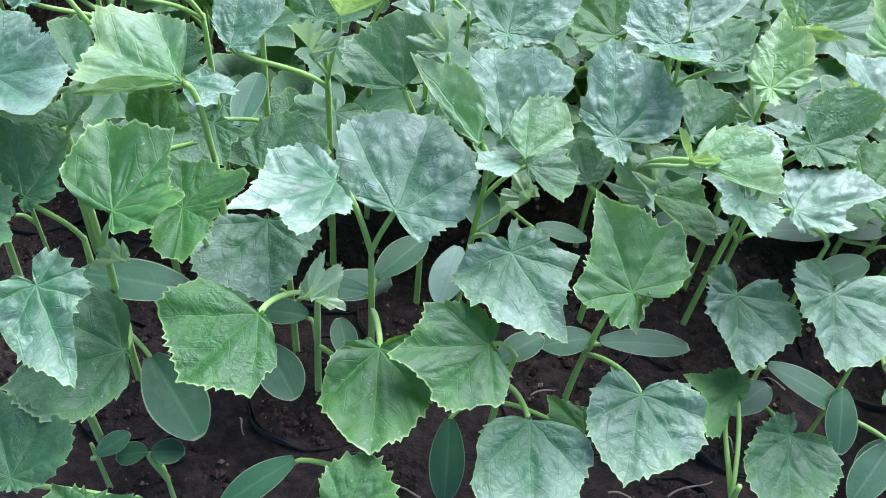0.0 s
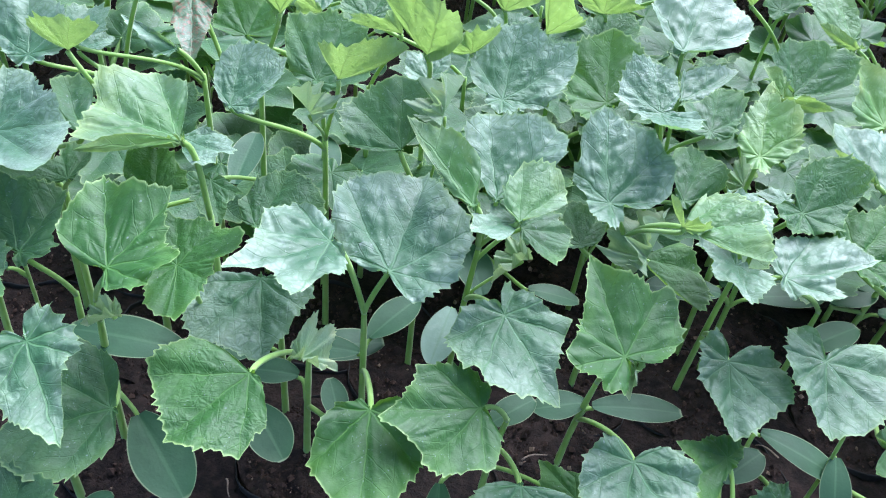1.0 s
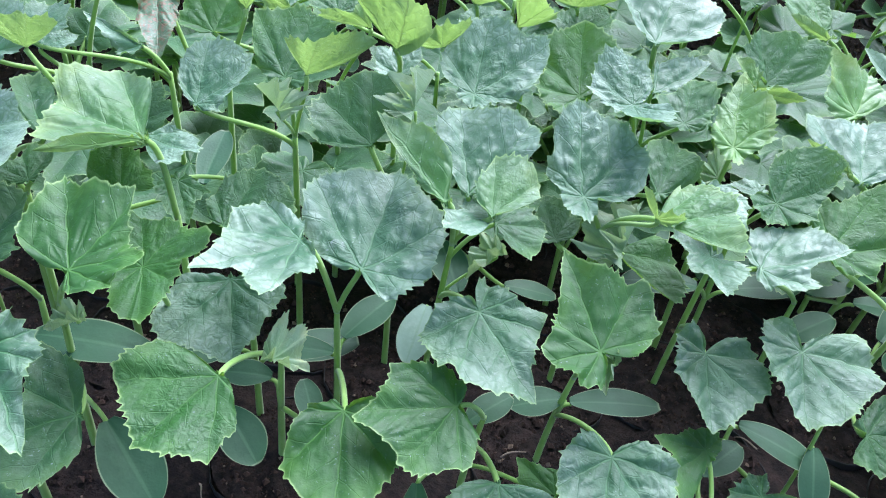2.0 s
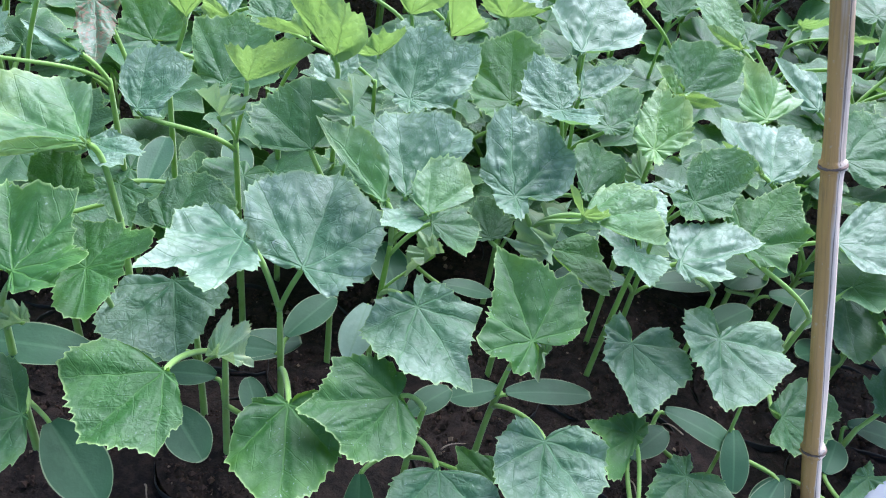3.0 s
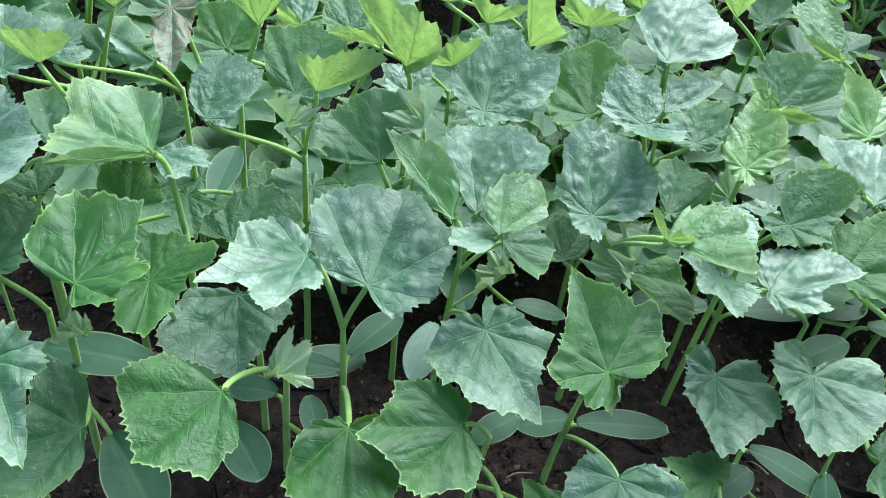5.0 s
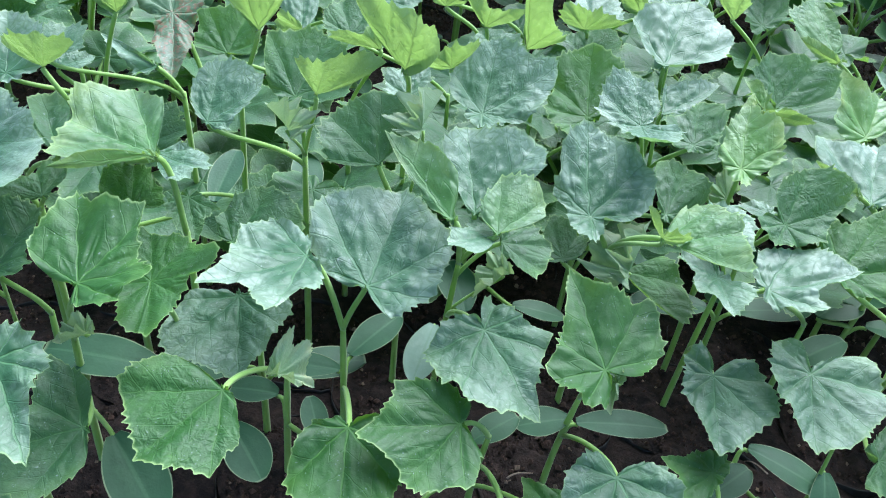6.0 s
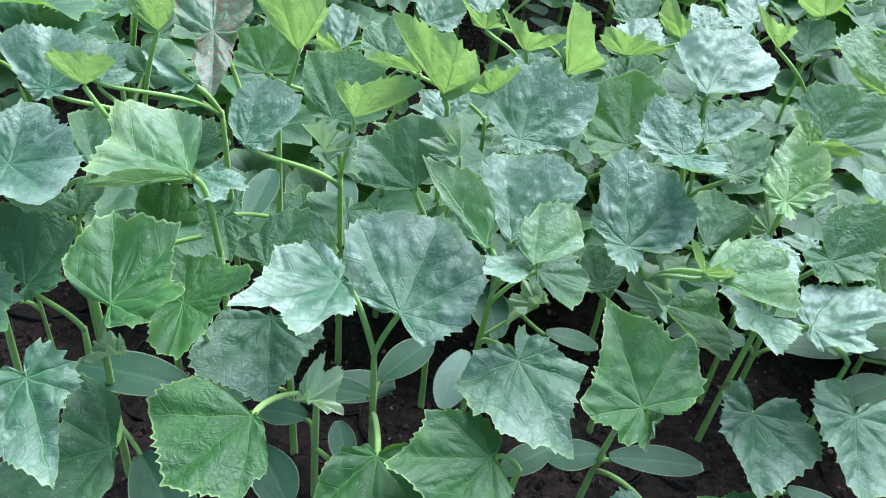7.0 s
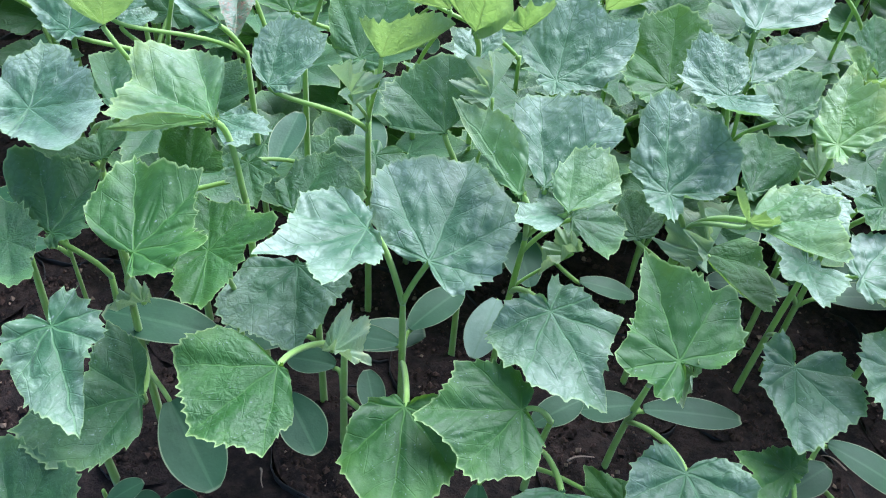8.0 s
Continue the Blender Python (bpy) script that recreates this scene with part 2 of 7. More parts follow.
def soil_material():
    m, nt, bsdf, out = material("potting soil")
    g = Nodes(nt)
    o = g.coord()
    col = g.mix(g.ramp(g.noise(o, 90.0, 6.0, 0.7), 0.35, 0.7), (0.0125, 0.0098, 0.0095), (0.042, 0.028, 0.0235))
    col = g.mix(g.ramp(g.noise(o, 420.0, 3.0, 0.7), 0.62, 0.72, 0.0, 0.5), col, (0.06, 0.041, 0.031))
    g.put(bsdf.inputs["Base Color"], col)
    bsdf.inputs["Roughness"].default_value = 0.9
    bsdf.inputs["Specular IOR Level"].default_value = 0.15
    g.put(bsdf.inputs["Normal"], g.bump(g.noise(o, 260.0, 5.0, 0.7), 0.9, 0.003))
    return m


def film_material():
    m, nt, bsdf, out = material("black plastic film")
    g = Nodes(nt)
    o = g.coord()
    dust = g.ramp(g.noise(o, 50.0, 5.0, 0.7), 0.5, 0.75, 0.0, 0.35)
    g.put(bsdf.inputs["Base Color"], g.mix(dust, (0.011, 0.0106, 0.0105), (0.03, 0.024, 0.021)))
    g.put(bsdf.inputs["Roughness"], g.ramp(g.noise(o, 30.0, 3.0), 0.3, 0.7, 0.5, 0.75))
    g.put(bsdf.inputs["Normal"], g.bump(g.noise(g.stretch(o, 1, 1, 0.3), 120.0, 3.0), 0.4, 0.002))
    return m


def bamboo_material():
    m, nt, bsdf, out = material("weathered bamboo")
    g = Nodes(nt)
    o = g.coord()
    grain = g.noise(g.stretch(o, 1.0, 1.0, 0.02), 900.0, 4.0, 0.6)
    streak = g.math("MULTIPLY_ADD", g.math("SUBTRACT", g.noise(g.stretch(o, 1.0, 1.0, 0.03), 220.0, 3.0, 0.5), 0.5), 0.9, g.attribute("bleached"))
    col = g.mix(g.ramp(streak, 0.4, 0.56), (0.58, 0.33, 0.115), (0.74, 0.6, 0.49))
    col = g.mix(g.ramp(g.noise(g.stretch(o, 1, 1, 0.2), 45.0, 4.0), 0.5, 0.65, 0.0, 0.7), col, (0.4, 0.24, 0.09))
    crack = g.math("ABSOLUTE", g.math("SUBTRACT", streak, 0.6))
    col = g.mix(g.ramp(crack, 0.01, 0.05, 0.75, 0.0), col, (0.09, 0.045, 0.03))
    col = g.mix(g.ramp(grain, 0.45, 0.7, 0.0, 0.28), col, (0.25, 0.14, 0.08))
    col = g.mix(g.ramp(g.noise(g.stretch(o, 1, 1, 0.12), 160.0, 5.0, 0.7), 0.58, 0.7, 0.0, 0.4), col, (0.2, 0.12, 0.08))
    col = g.mix(g.ramp(g.noise(g.stretch(o, 1, 1, 0.5), 420.0, 4.0, 0.7), 0.6, 0.7, 0.0, 0.5), col, (0.62, 0.51, 0.38))
    g.put(bsdf.inputs["Base Color"], col)
    bsdf.inputs["Roughness"].default_value = 0.68
    bsdf.inputs["Specular IOR Level"].default_value = 0.25
    g.put(bsdf.inputs["Normal"], g.bump(grain, 0.6, 0.0012))
    return m


def sheet_material():
    m, nt, bsdf, out = material("milky plastic film")
    g = Nodes(nt)
    o = g.coord()
    g.put(bsdf.inputs["Base Color"], g.mix(g.ramp(g.noise(o, 14.0, 5.0), 0.3, 0.7), (0.28, 0.31, 0.37), (0.42, 0.45, 0.52)))
    bsdf.inputs["Roughness"].default_value = 0.3
    g.put(bsdf.inputs["Normal"], g.bump(g.noise(g.stretch(o, 1, 3, 1), 25.0, 4.0), 0.3, 0.004))
    tr = nt.nodes.new("ShaderNodeBsdfTranslucent")
    g.put(tr.inputs["Color"], (0.4, 0.43, 0.5))
    ms = nt.nodes.new("ShaderNodeMixShader")
    ms.inputs[0].default_value = 0.3
    nt.links.new(bsdf.outputs[0], ms.inputs[1])
    nt.links.new(tr.outputs[0], ms.inputs[2])
    nt.links.new(ms.outputs[0], out.inputs["Surface"])
    return m


def crumb_material():
    m, nt, bsdf, out = material("soil crumbs")
    g = Nodes(nt)
    pick = nt.nodes.new("ShaderNodeNewGeometry").outputs["Random Per Island"]
    col = g.mix(pick, (0.014, 0.0095, 0.008), (0.07, 0.042, 0.032))
    col = g.mix(g.ramp(pick, 0.9, 0.93), col, (0.2, 0.14, 0.1))
    g.put(bsdf.inputs["Base Color"], col)
    bsdf.inputs["Roughness"].default_value = 0.9
    bsdf.inputs["Specular IOR Level"].default_value = 0.15
    return m


CRUMBS = crumb_material()
SOIL, FILM, BAMBOO, SHEET = soil_material(), film_material(), bamboo_material(), sheet_material()

# ---------------------------------------------------------------- building tools


def mesh_of(name, verts, faces, mat, smooth=True):
    me = bpy.data.meshes.new(name)
    me.from_pydata([tuple(v) for v in verts], [], faces)
    if smooth:
        me.polygons.foreach_set("use_smooth", [True] * len(me.polygons))
    me.materials.append(mat)
    return me


def put_part(name, me, parent, label=""):
    ob = new(name, me)
    ob.parent = parent
    return tagged(ob, label)


def curve_points(ctrl, n):
    """Points on a Bezier curve of four controls."""
    p0, p1, p2, p3 = (np.array(c, float) for c in ctrl)
    t = np.linspace(0, 1, n)[:, None]
    return (1 - t) ** 3 * p0 + 3 * (1 - t) ** 2 * t * p1 + 3 * (1 - t) * t**2 * p2 + t**3 * p3


def tube(points, radii, sides=8, ribs=0.0):
    """A closed tapered tube along the points: vertices and faces."""
    pts = np.array(points, float)
    n = len(pts)
    radii = np.interp(np.linspace(0, 1, n), np.linspace(0, 1, len(radii)), radii)
    tang = np.gradient(pts, axis=0)
    tang /= np.linalg.norm(tang, axis=1)[:, None] + 1e-12
    u = np.cross(tang[0], (0.3, 1.0, 0.1))
    verts, faces = [], []
    for i in range(n):
        u = u - tang[i] * (u @ tang[i])
        u /= np.linalg.norm(u)
        v = np.cross(tang[i], u)
        for k in range(sides):
            a = 2 * math.pi * k / sides
            rad = radii[i] * (1 + ribs * (1 if k % 2 else -1))
            verts.append(pts[i] + rad * (math.cos(a) * u + math.sin(a) * v))
    for i in range(n - 1):
        for k in range(sides):
            k2 = (k + 1) % sides
            faces.append((i * sides + k, i * sides + k2, (i + 1) * sides + k2, (i + 1) * sides + k))
    faces.append(tuple(range(sides))[::-1])
    faces.append(tuple((n - 1) * sides + k for k in range(sides)))
    return verts, faces


def turn_of(az, el, roll):
    """Axes of a blade: right, towards the tip, and up from its upper face."""
    a, e, r = radians(az), radians(el), radians(roll)
    y = np.array([math.sin(a) * math.cos(e), math.cos(a) * math.cos(e), math.sin(e)])
    x0 = np.array([math.cos(a), -math.sin(a), 0.0])
    u0 = np.cross(x0, y)
    x = math.cos(r) * x0 - math.sin(r) * u0
    return x, y, np.cross(x, y)


DEG = np.array([0, 14, 27, 40, 48, 61, 75, 88, 96, 112, 128, 142, 155, 166, 174, 180.0])
RAD = np.array([1.0, 0.87, 0.8, 0.86, 0.88, 0.76, 0.71, 0.745, 0.72, 0.58, 0.46, 0.38, 0.32, 0.24, 0.12, 0.03])


def blade(L, left, right, back, point, fold, cup, droop, seed, NA=228, NR=15, ruffle=0.0):
    """A five-angled toothed leaf blade, stalk at the origin, tip along +y: places, faces, blade coordinates, rim.
    left, right: how broad each half is against the usual leaf."""
    rng = np.random.default_rng(seed)
    cup, droop = cup + rng.uniform(-0.05, 0.1), droop + rng.uniform(-0.04, 0.12)
    th = np.linspace(-180, 180, NA + 1)
    out = np.zeros(NA + 1)
    for side, half in ((-1, left), (1, right)):
        prof = RAD * (1 + rng.normal(0, 0.025, len(RAD)))
        smooth = np.interp(DEG, [0, 40, 48, 88, 96, 180], [1.0, 0.87, 0.88, 0.74, 0.73, 0.5])
        prof = np.where(DEG < 110, smooth + (prof - smooth) * point, prof)
        prof = np.where(DEG > 105, prof * (1 + (back - 1) * np.clip((DEG - 105) / 30, 0, 1)), prof)
        prof[0], prof[-1] = 1.0, 0.03
        across, ahead = half * prof * np.sin(np.radians(DEG)), prof * np.cos(np.radians(DEG))
        at, prof = np.degrees(np.arctan2(across, ahead)), np.hypot(across, ahead)
        part_ = np.sign(th) == side if side < 0 else th >= 0
        out[part_] = np.interp(np.abs(th[part_]), at, prof)
    out = np.convolve(np.pad(out, 1, mode="edge"), (0.08, 0.84, 0.08), "valid")
    teeth = np.abs(((th / 360 * 57 + 0.9 * np.sin(th / 23.0 + rng.uniform(0, 6))) % 1) - 0.5) * 2
    bite = rng.uniform(0.066, 0.104) * (0.8 + 0.2 * np.sin(th / 31 + rng.uniform(0, 6)))
    rho = np.linspace(0, 1, NR + 1) ** 0.8
    rr, tt = np.meshgrid(rho, np.radians(th), indexing="ij")
    each = np.interp(th, np.linspace(-180, 180, 58), rng.uniform(0.25, 1.5, 58))
    spur = 0.045 * np.exp(-((((th + 22) % 44 - 22) / 4.5) ** 2)) * (np.abs(th) < 145)
    spur = spur + 0.022 * np.sin(np.radians(th) * 11 + rng.uniform(0, 6)) * np.clip((150 - np.abs(th)) / 30, 0, 1)
    edge = out * (1 + spur + bite * each * (teeth - 0.5) * np.clip((180 - np.abs(th)) / 25, 0, 1))
    rad = rr * (out + (edge - out) * rr**7)
    u, v = rad * np.sin(tt), rad * np.cos(tt)
    x, y = u * L, v * L
    loc = (np.degrees(tt) + 22) % 44 - 22
    z = 0.06 * rad * (1 - np.exp(-((loc / 11.0) ** 2))) * np.clip(rr * 3, 0, 1)
    z += cup * rad**2 + fold * np.sqrt(u**2 + 0.0006) * 0.9 - droop * np.clip(v, 0, 2) ** 2 - 0.4 * droop * np.clip(-v, 0, 1) ** 2 * 3
    ph = rng.uniform(0, 6.28, 8)
    z += rr**2 * (0.045 * np.sin(3 * tt + ph[0]) + 0.04 * np.sin(5 * tt + ph[1]) + 0.016 * np.sin(9 * tt + ph[2]))
    z += 0.03 * np.sin(4.1 * u + ph[3]) * np.sin(3.7 * v + ph[4]) * rr
    z += 0.0045 * (np.sin(23 * u + 5 * v + ph[5]) * np.sin(21 * v - 7 * u + ph[6]) + np.sin(39 * u + ph[7]) * np.sin(37 * v + ph[2]))
    z += ruffle * rr**1.5 * (np.sin(7 * tt + ph[5]) + 0.6 * np.sin(13 * tt + ph[6]) + 1.5 * np.abs(u))
    z = z * L
    z -= z[0, 0]
    if fold > 0.3:
        x = x * math.cos(math.atan(fold * 0.7))
    pts = np.stack([x, y, z], -1)
    faces = []
    for i in range(NR):
        for k in range(NA):
            a, b = i * (NA + 1) + k, (i + 1) * (NA + 1) + k
            if i == 0:
                faces.append((a, b + 1, b))
            else:
                faces.append((a, a + 1, b + 1, b))
    return pts.reshape(-1, 3), faces, np.stack([u, v], -1).reshape(-1, 2), rr.ravel()


def toothed_blade(L, reach, cup, lip, seed, blister, wave=1.0, NA=290, NR=20):
    """A broad blade whose margin reaches reach[k] blade lengths at 10 k degrees from the tip, clockwise, with
    fine teeth, pleats along the veins and blisters between them. lip: how steeply the lobes behind the stalk turn up."""
    rng = np.random.default_rng(seed)
    th = np.linspace(-180, 180, NA + 1)
    out = np.interp(th % 360, np.arange(0, 370, 10), (*reach, reach[0]))
    step = np.hypot(np.diff(out), 0.5 * (out[1:] + out[:-1]) * np.radians(360 / NA))
    run = np.concatenate([[0], np.cumsum(step)]) * L / 0.0047
    run = run + 0.35 * np.sin(run * 0.9 + rng.uniform(0, 6))
    size = (rng.uniform(0.15, 1.35, int(run[-1]) + 3) ** 1.6)[run.astype(int)]
    saw = run % 1
    tooth = np.where(saw < 0.6, saw / 0.6, (1 - saw) / 0.4) ** 1.5 * size
    edge = out + 0.0024 / L * (tooth - 0.4) * np.clip((out - 0.1) / 0.2, 0, 1)
    rho = np.linspace(0, 1, NR + 1) ** 0.85
    rr, tt = np.meshgrid(rho, np.radians(th), indexing="ij")
    rad = rr * (out + (edge - out) * rr**8)
    u, v = rad * np.sin(tt), rad * np.cos(tt)
    loc = (np.degrees(tt) + 22) % 44 - 22
    across, along = np.abs(rad * np.sin(np.radians(loc))), rad * np.cos(np.radians(loc))
    z = cup * rad**2 + lip * np.sqrt(np.clip(-v, 0, 2) ** 2 + 0.001) + 0.07 * rad * (1 - np.exp(-((loc / 8.0) ** 2))) * np.clip(rr * 3, 0, 1)
    ph = rng.uniform(0, 6.28, 8)
    bent = 0.07 * np.sin(5.3 * u + 3 * v + ph[5]) + 0.05 * np.sin(9 * v - 6 * u + ph[6])
    rung = np.abs(((along - 0.9 * across + bent) * 4.5 + 0.5) % 1 - 0.5)
    z -= 0.018 * np.exp(-((rung / 0.12) ** 2)) * np.clip((rad - 0.12) / 0.2, 0, 1) * (0.6 + 0.4 * np.sin(3 * u + 2 * v + ph[7]))
    z += wave * rr**2 * (0.028 * np.sin(3 * tt + ph[0]) + 0.024 * np.sin(5 * tt + ph[1])) + wave * rr**4 * 0.022 * np.sin(11 * tt + ph[2])
    z += 0.022 * np.sin(4.1 * u + ph[3]) * np.sin(3.7 * v + ph[4]) * rr
    seeds = rng.uniform(-1.2, 1.2, (360, 2))
    near = np.full(u.shape, 9.0)
    for a, b in seeds:
        near = np.minimum(near, (u - a) ** 2 + (v - b) ** 2)
    z += blister * (np.exp(-near / 0.0024) - 0.4) * np.clip(rad * 5, 0, 1) * (1 - rr**6)
    z = (z - z[0, 0]) * L
    pts = np.stack([u * L, v * L, z], -1)
    faces = []
    for i in range(NR):
        for k in range(NA):
            a, b = i * (NA + 1) + k, (i + 1) * (NA + 1) + k
            faces.append((a, b + 1, b) if i == 0 else (a, a + 1, b + 1, b))
    return pts.reshape(-1, 3), faces, np.stack([u, v], -1).reshape(-1, 2), rr.ravel()


def finish_blade(name, pts, faces, uv, rim, mat):
    me = mesh_of(name, pts, faces, mat)
    layer = me.uv_layers.new(name="blade")
    idx = np.zeros(len(me.loops), dtype=np.int32)
    me.loops.foreach_get("vertex_index", idx)
    layer.data.foreach_set("uv", uv[idx].astype(np.float32).ravel())
    att = me.attributes.new("rim", "FLOAT", "POINT")
    att.data.foreach_set("value", rim.astype(np.float32))
    return me


class Seedling:
    """A cucumber seedling: an empty at its foot, with a stem, stalked leaves and seed leaves."""

    def __init__(self, x, y, height, lean_x=0.0, lean_y=0.0, thick=0.0021, label=""):
        self.foot = np.array([x, y, 0.0])
        self.ob = tagged(new("cucumber_seedling"), label or "young cucumber seedling with toothed green leaves, rooted in a black bag",
                         "seedling", "cucumber seedlings in nursery bags")
        self.ob.location = self.foot
        self.count = 0
        self.line = curve_points([(0, 0, -0.012), (lean_x * 0.1, lean_y * 0.1, height * 0.4), (lean_x * 0.6, lean_y * 0.6, height * 0.7), (lean_x, lean_y, height)], 14)
        me = mesh_of("stem", *tube(self.line, [thick * 1.15, thick, thick * 0.95, thick * 0.9, thick * 0.7], 8, 0.05), STEM)
        self.stem = put_part("stem", me, self.ob)
        self.height = height

    def node(self, z):
        """The place on the stem at a height above the foot."""
        z = min(max(z, 0.02), self.height * 0.98)
        return np.array([np.interp(z, self.line[:, 2], self.line[:, n]) for n in range(3)])

    def leaf(self, place, az, el, roll, L, left=1.0, right=1.0, fold=0.0, back=1.0, young=False, coarse=False):
        self.count += 1
        seed = int(abs(place[0] * 7919 + place[1] * 104729 + place[2] * 15485863)) % 100000 + self.count
        pts, faces, uv, rim = blade(L, left, right, back, 1.35, fold, 0.05, 0.08, seed, *((126, 8) if coarse else ()), ruffle=0.16 if young else 0.0)
        x, y, n = turn_of(az, el, roll)
        here = np.array(place) - self.foot
        world_pts = here + pts[:, :1] * x + pts[:, 1:2] * y + pts[:, 2:] * n
        ob = put_part("leaf", finish_blade("leaf", world_pts, faces, uv, rim, YOUNG if young else LEAF), self.ob, "crumpled pale young leaf" if young else "")
        self.petiole(ob, here, y, n, (0.0011 if young else 0.0017) * (0.75 + 5 * L))
        return ob

    def broad_leaf(self, place, az, el, roll, L, cup, lip, mat, reach):
        self.count += 1
        seed = int(abs(place[0] * 7919 + place[1] * 104729 + place[2] * 15485863)) % 100000 + self.count
        pts, faces, uv, rim = toothed_blade(L, reach, cup, lip, seed, BLISTER[mat.name], 2.4 if mat is THIN_BACKLIT else 1.15)
        x, y, n = turn_of(az, el, roll)
        here = np.array(place) - self.foot
        world_pts = here + pts[:, :1] * x + pts[:, 1:2] * y + pts[:, 2:] * n
        ob = put_part("leaf", finish_blade("leaf", world_pts, faces, uv, rim, mat), self.ob, LEAF_WORDS[mat.name])
        self.petiole(ob, here, y, n, 0.0015 * (0.75 + 5 * min(L, 0.06)))
        return ob

    def petiole(self, ob, here, y, n, thick):
        """The leaf's stalk, from the stem to the blade."""
        run = math.hypot(here[0] - self.line[7][0], here[1] - self.line[7][1])
        root = self.node(here[2] - 0.45 * run - 0.015)
        reach = np.linalg.norm(here - root)
        way = (here - root) / (reach + 1e-9)
        flat = np.array([way[0], way[1], 0])
        pull = 0.35 * reach
        end = here - n * 0.0012
        ctrl = [root, root + way * pull * 0.7 + np.array([0, 0, 0.45]) * pull, here - y * pull * 0.35 - n * pull * 0.3 - flat * pull * 0.3, end]
        put_part("petiole", mesh_of("petiole", *tube(curve_points(ctrl, 14), [thick * 1.02, thick, thick * 0.97], 8, 0.07), STEM), ob)

    def seed_leaf(self, place, az, el, L, W, roll=0.0, pale=False):
        here = np.array(place) - self.foot
        x, y, n = turn_of(az, el, roll)
        nu, nv = 10, 18
        top, faces = [], []
        for i in range(nv + 1):
            v = i / nv
            half = W / 2 * (max(0.0, math.sin(math.pi * min(1, v * 0.93 + 0.045)) ** 0.62)) * (0.82 + 0.25 * v)
            for k in range(nu + 1):
                s = k / nu * 2 - 1
                dip = -0.03 * W * math.exp(-((s / 0.14) ** 2)) * (1 - v) + 0.03 * W * math.cos(s * 1.5) - 0.12 * L * v * v + 0.06 * W * s * s
                top.append((s * half, v * L, dip))
        m = len(top)
        low = [(a * 0.97, b, c - 0.0011 * math.sqrt(max(0.0, 1 - ((k % (nu + 1)) / nu * 2 - 1) ** 2))) for k, (a, b, c) in enumerate(top)]
        for i in range(nv):
            for k in range(nu):
                a, b = i * (nu + 1) + k, (i + 1) * (nu + 1) + k
                faces.append((a, a + 1, b + 1, b))
                faces.append((m + a, m + b, m + b + 1, m + a + 1))
        loop = [k for k in range(nu + 1)] + [i * (nu + 1) + nu for i in range(1, nv + 1)] + [nv * (nu + 1) + k for k in range(nu - 1, -1, -1)] + [i * (nu + 1) for i in range(nv - 1, 0, -1)]
        side = 2 * m
        for k in range(len(loop)):
            k2 = (k + 1) % len(loop)
            faces.append((side + k, side + len(loop) + k, side + len(loop) + k2, side + k2))
        pts = np.array(top + low + [top[k] for k in loop] + [low[k] for k in loop])
        mid = np.abs(np.tile(np.linspace(-1, 1, nu + 1), nv + 1))
        edge = np.maximum(mid, np.repeat(np.clip((np.linspace(0, 1, nv + 1) - 0.5) * 2, 0, 1), nu + 1))
        mid, edge = (np.concatenate([w, w, w[loop], w[loop]]).astype(np.float32) for w in (mid, edge))
        pts = here + pts[:, :1] * x + pts[:, 1:2] * y + pts[:, 2:] * n
        me = mesh_of("seed_leaf", pts, faces, PALE if pale else COTYLEDON)
        me.attributes.new("rim", "FLOAT", "POINT").data.foreach_set("value", edge)
        me.attributes.new("mid", "FLOAT", "POINT").data.foreach_set("value", mid)
        ob = put_part("seed_leaf", me, self.ob, "pale grey-green seed leaf" if pale else "smooth oval blue-green seed leaf")
        root = self.node(here[2] - 0.012)
        ctrl = [root, root * 0.6 + here * 0.4, here - y * 0.006, here + y * 0.001 - n * 0.0018]
        put_part("petiole", mesh_of("petiole", *tube(curve_points(ctrl, 8), [0.0017, 0.0015, 0.0013], 6), STEM), ob)
        return ob


# ---------------------------------------------------------------- ground and bags
gx = np.concatenate([[-60, -8, -2], np.linspace(-1.2, 1.6, 29), [3, 9, 60]])
gv = [(x, y, -0.1 + 0.004 * math.sin(x * 9) * math.sin(y * 8)) for y in gx for x in gx]
gf = [(i * len(gx) + k, i * len(gx) + k + 1, (i + 1) * len(gx) + k + 1, (i + 1) * len(gx) + k) for i in range(len(gx) - 1) for k in range(len(gx) - 1)]
ground = tagged(new("ground", mesh_of("ground", gv, gf, FILM)), "black plastic film spread on the ground under the bags", "ground", kind="structure")


bx, by = np.linspace(-1.3, 1.8, 200), np.linspace(0.1, 2.4, 150)
bv = []
for y in by:
    for x in bx:
        p = Vector((x, y, 0))
        bv.append((x, y, -0.0045 + 0.006 * noise.noise(p * 28) + 0.004 * noise.noise(p * 75) - 0.09 * max(0.0, 0.135 - y) / 0.035))
bf = [(i * len(bx) + k, i * len(bx) + k + 1, (i + 1) * len(bx) + k + 1, (i + 1) * len(bx) + k) for i in range(len(by) - 1) for k in range(len(bx) - 1)]
tagged(new("bed_soil", mesh_of("bed_soil", bv, bf, SOIL)), "dark brown soil spilled between the nursery bags", "soil", kind="structure")


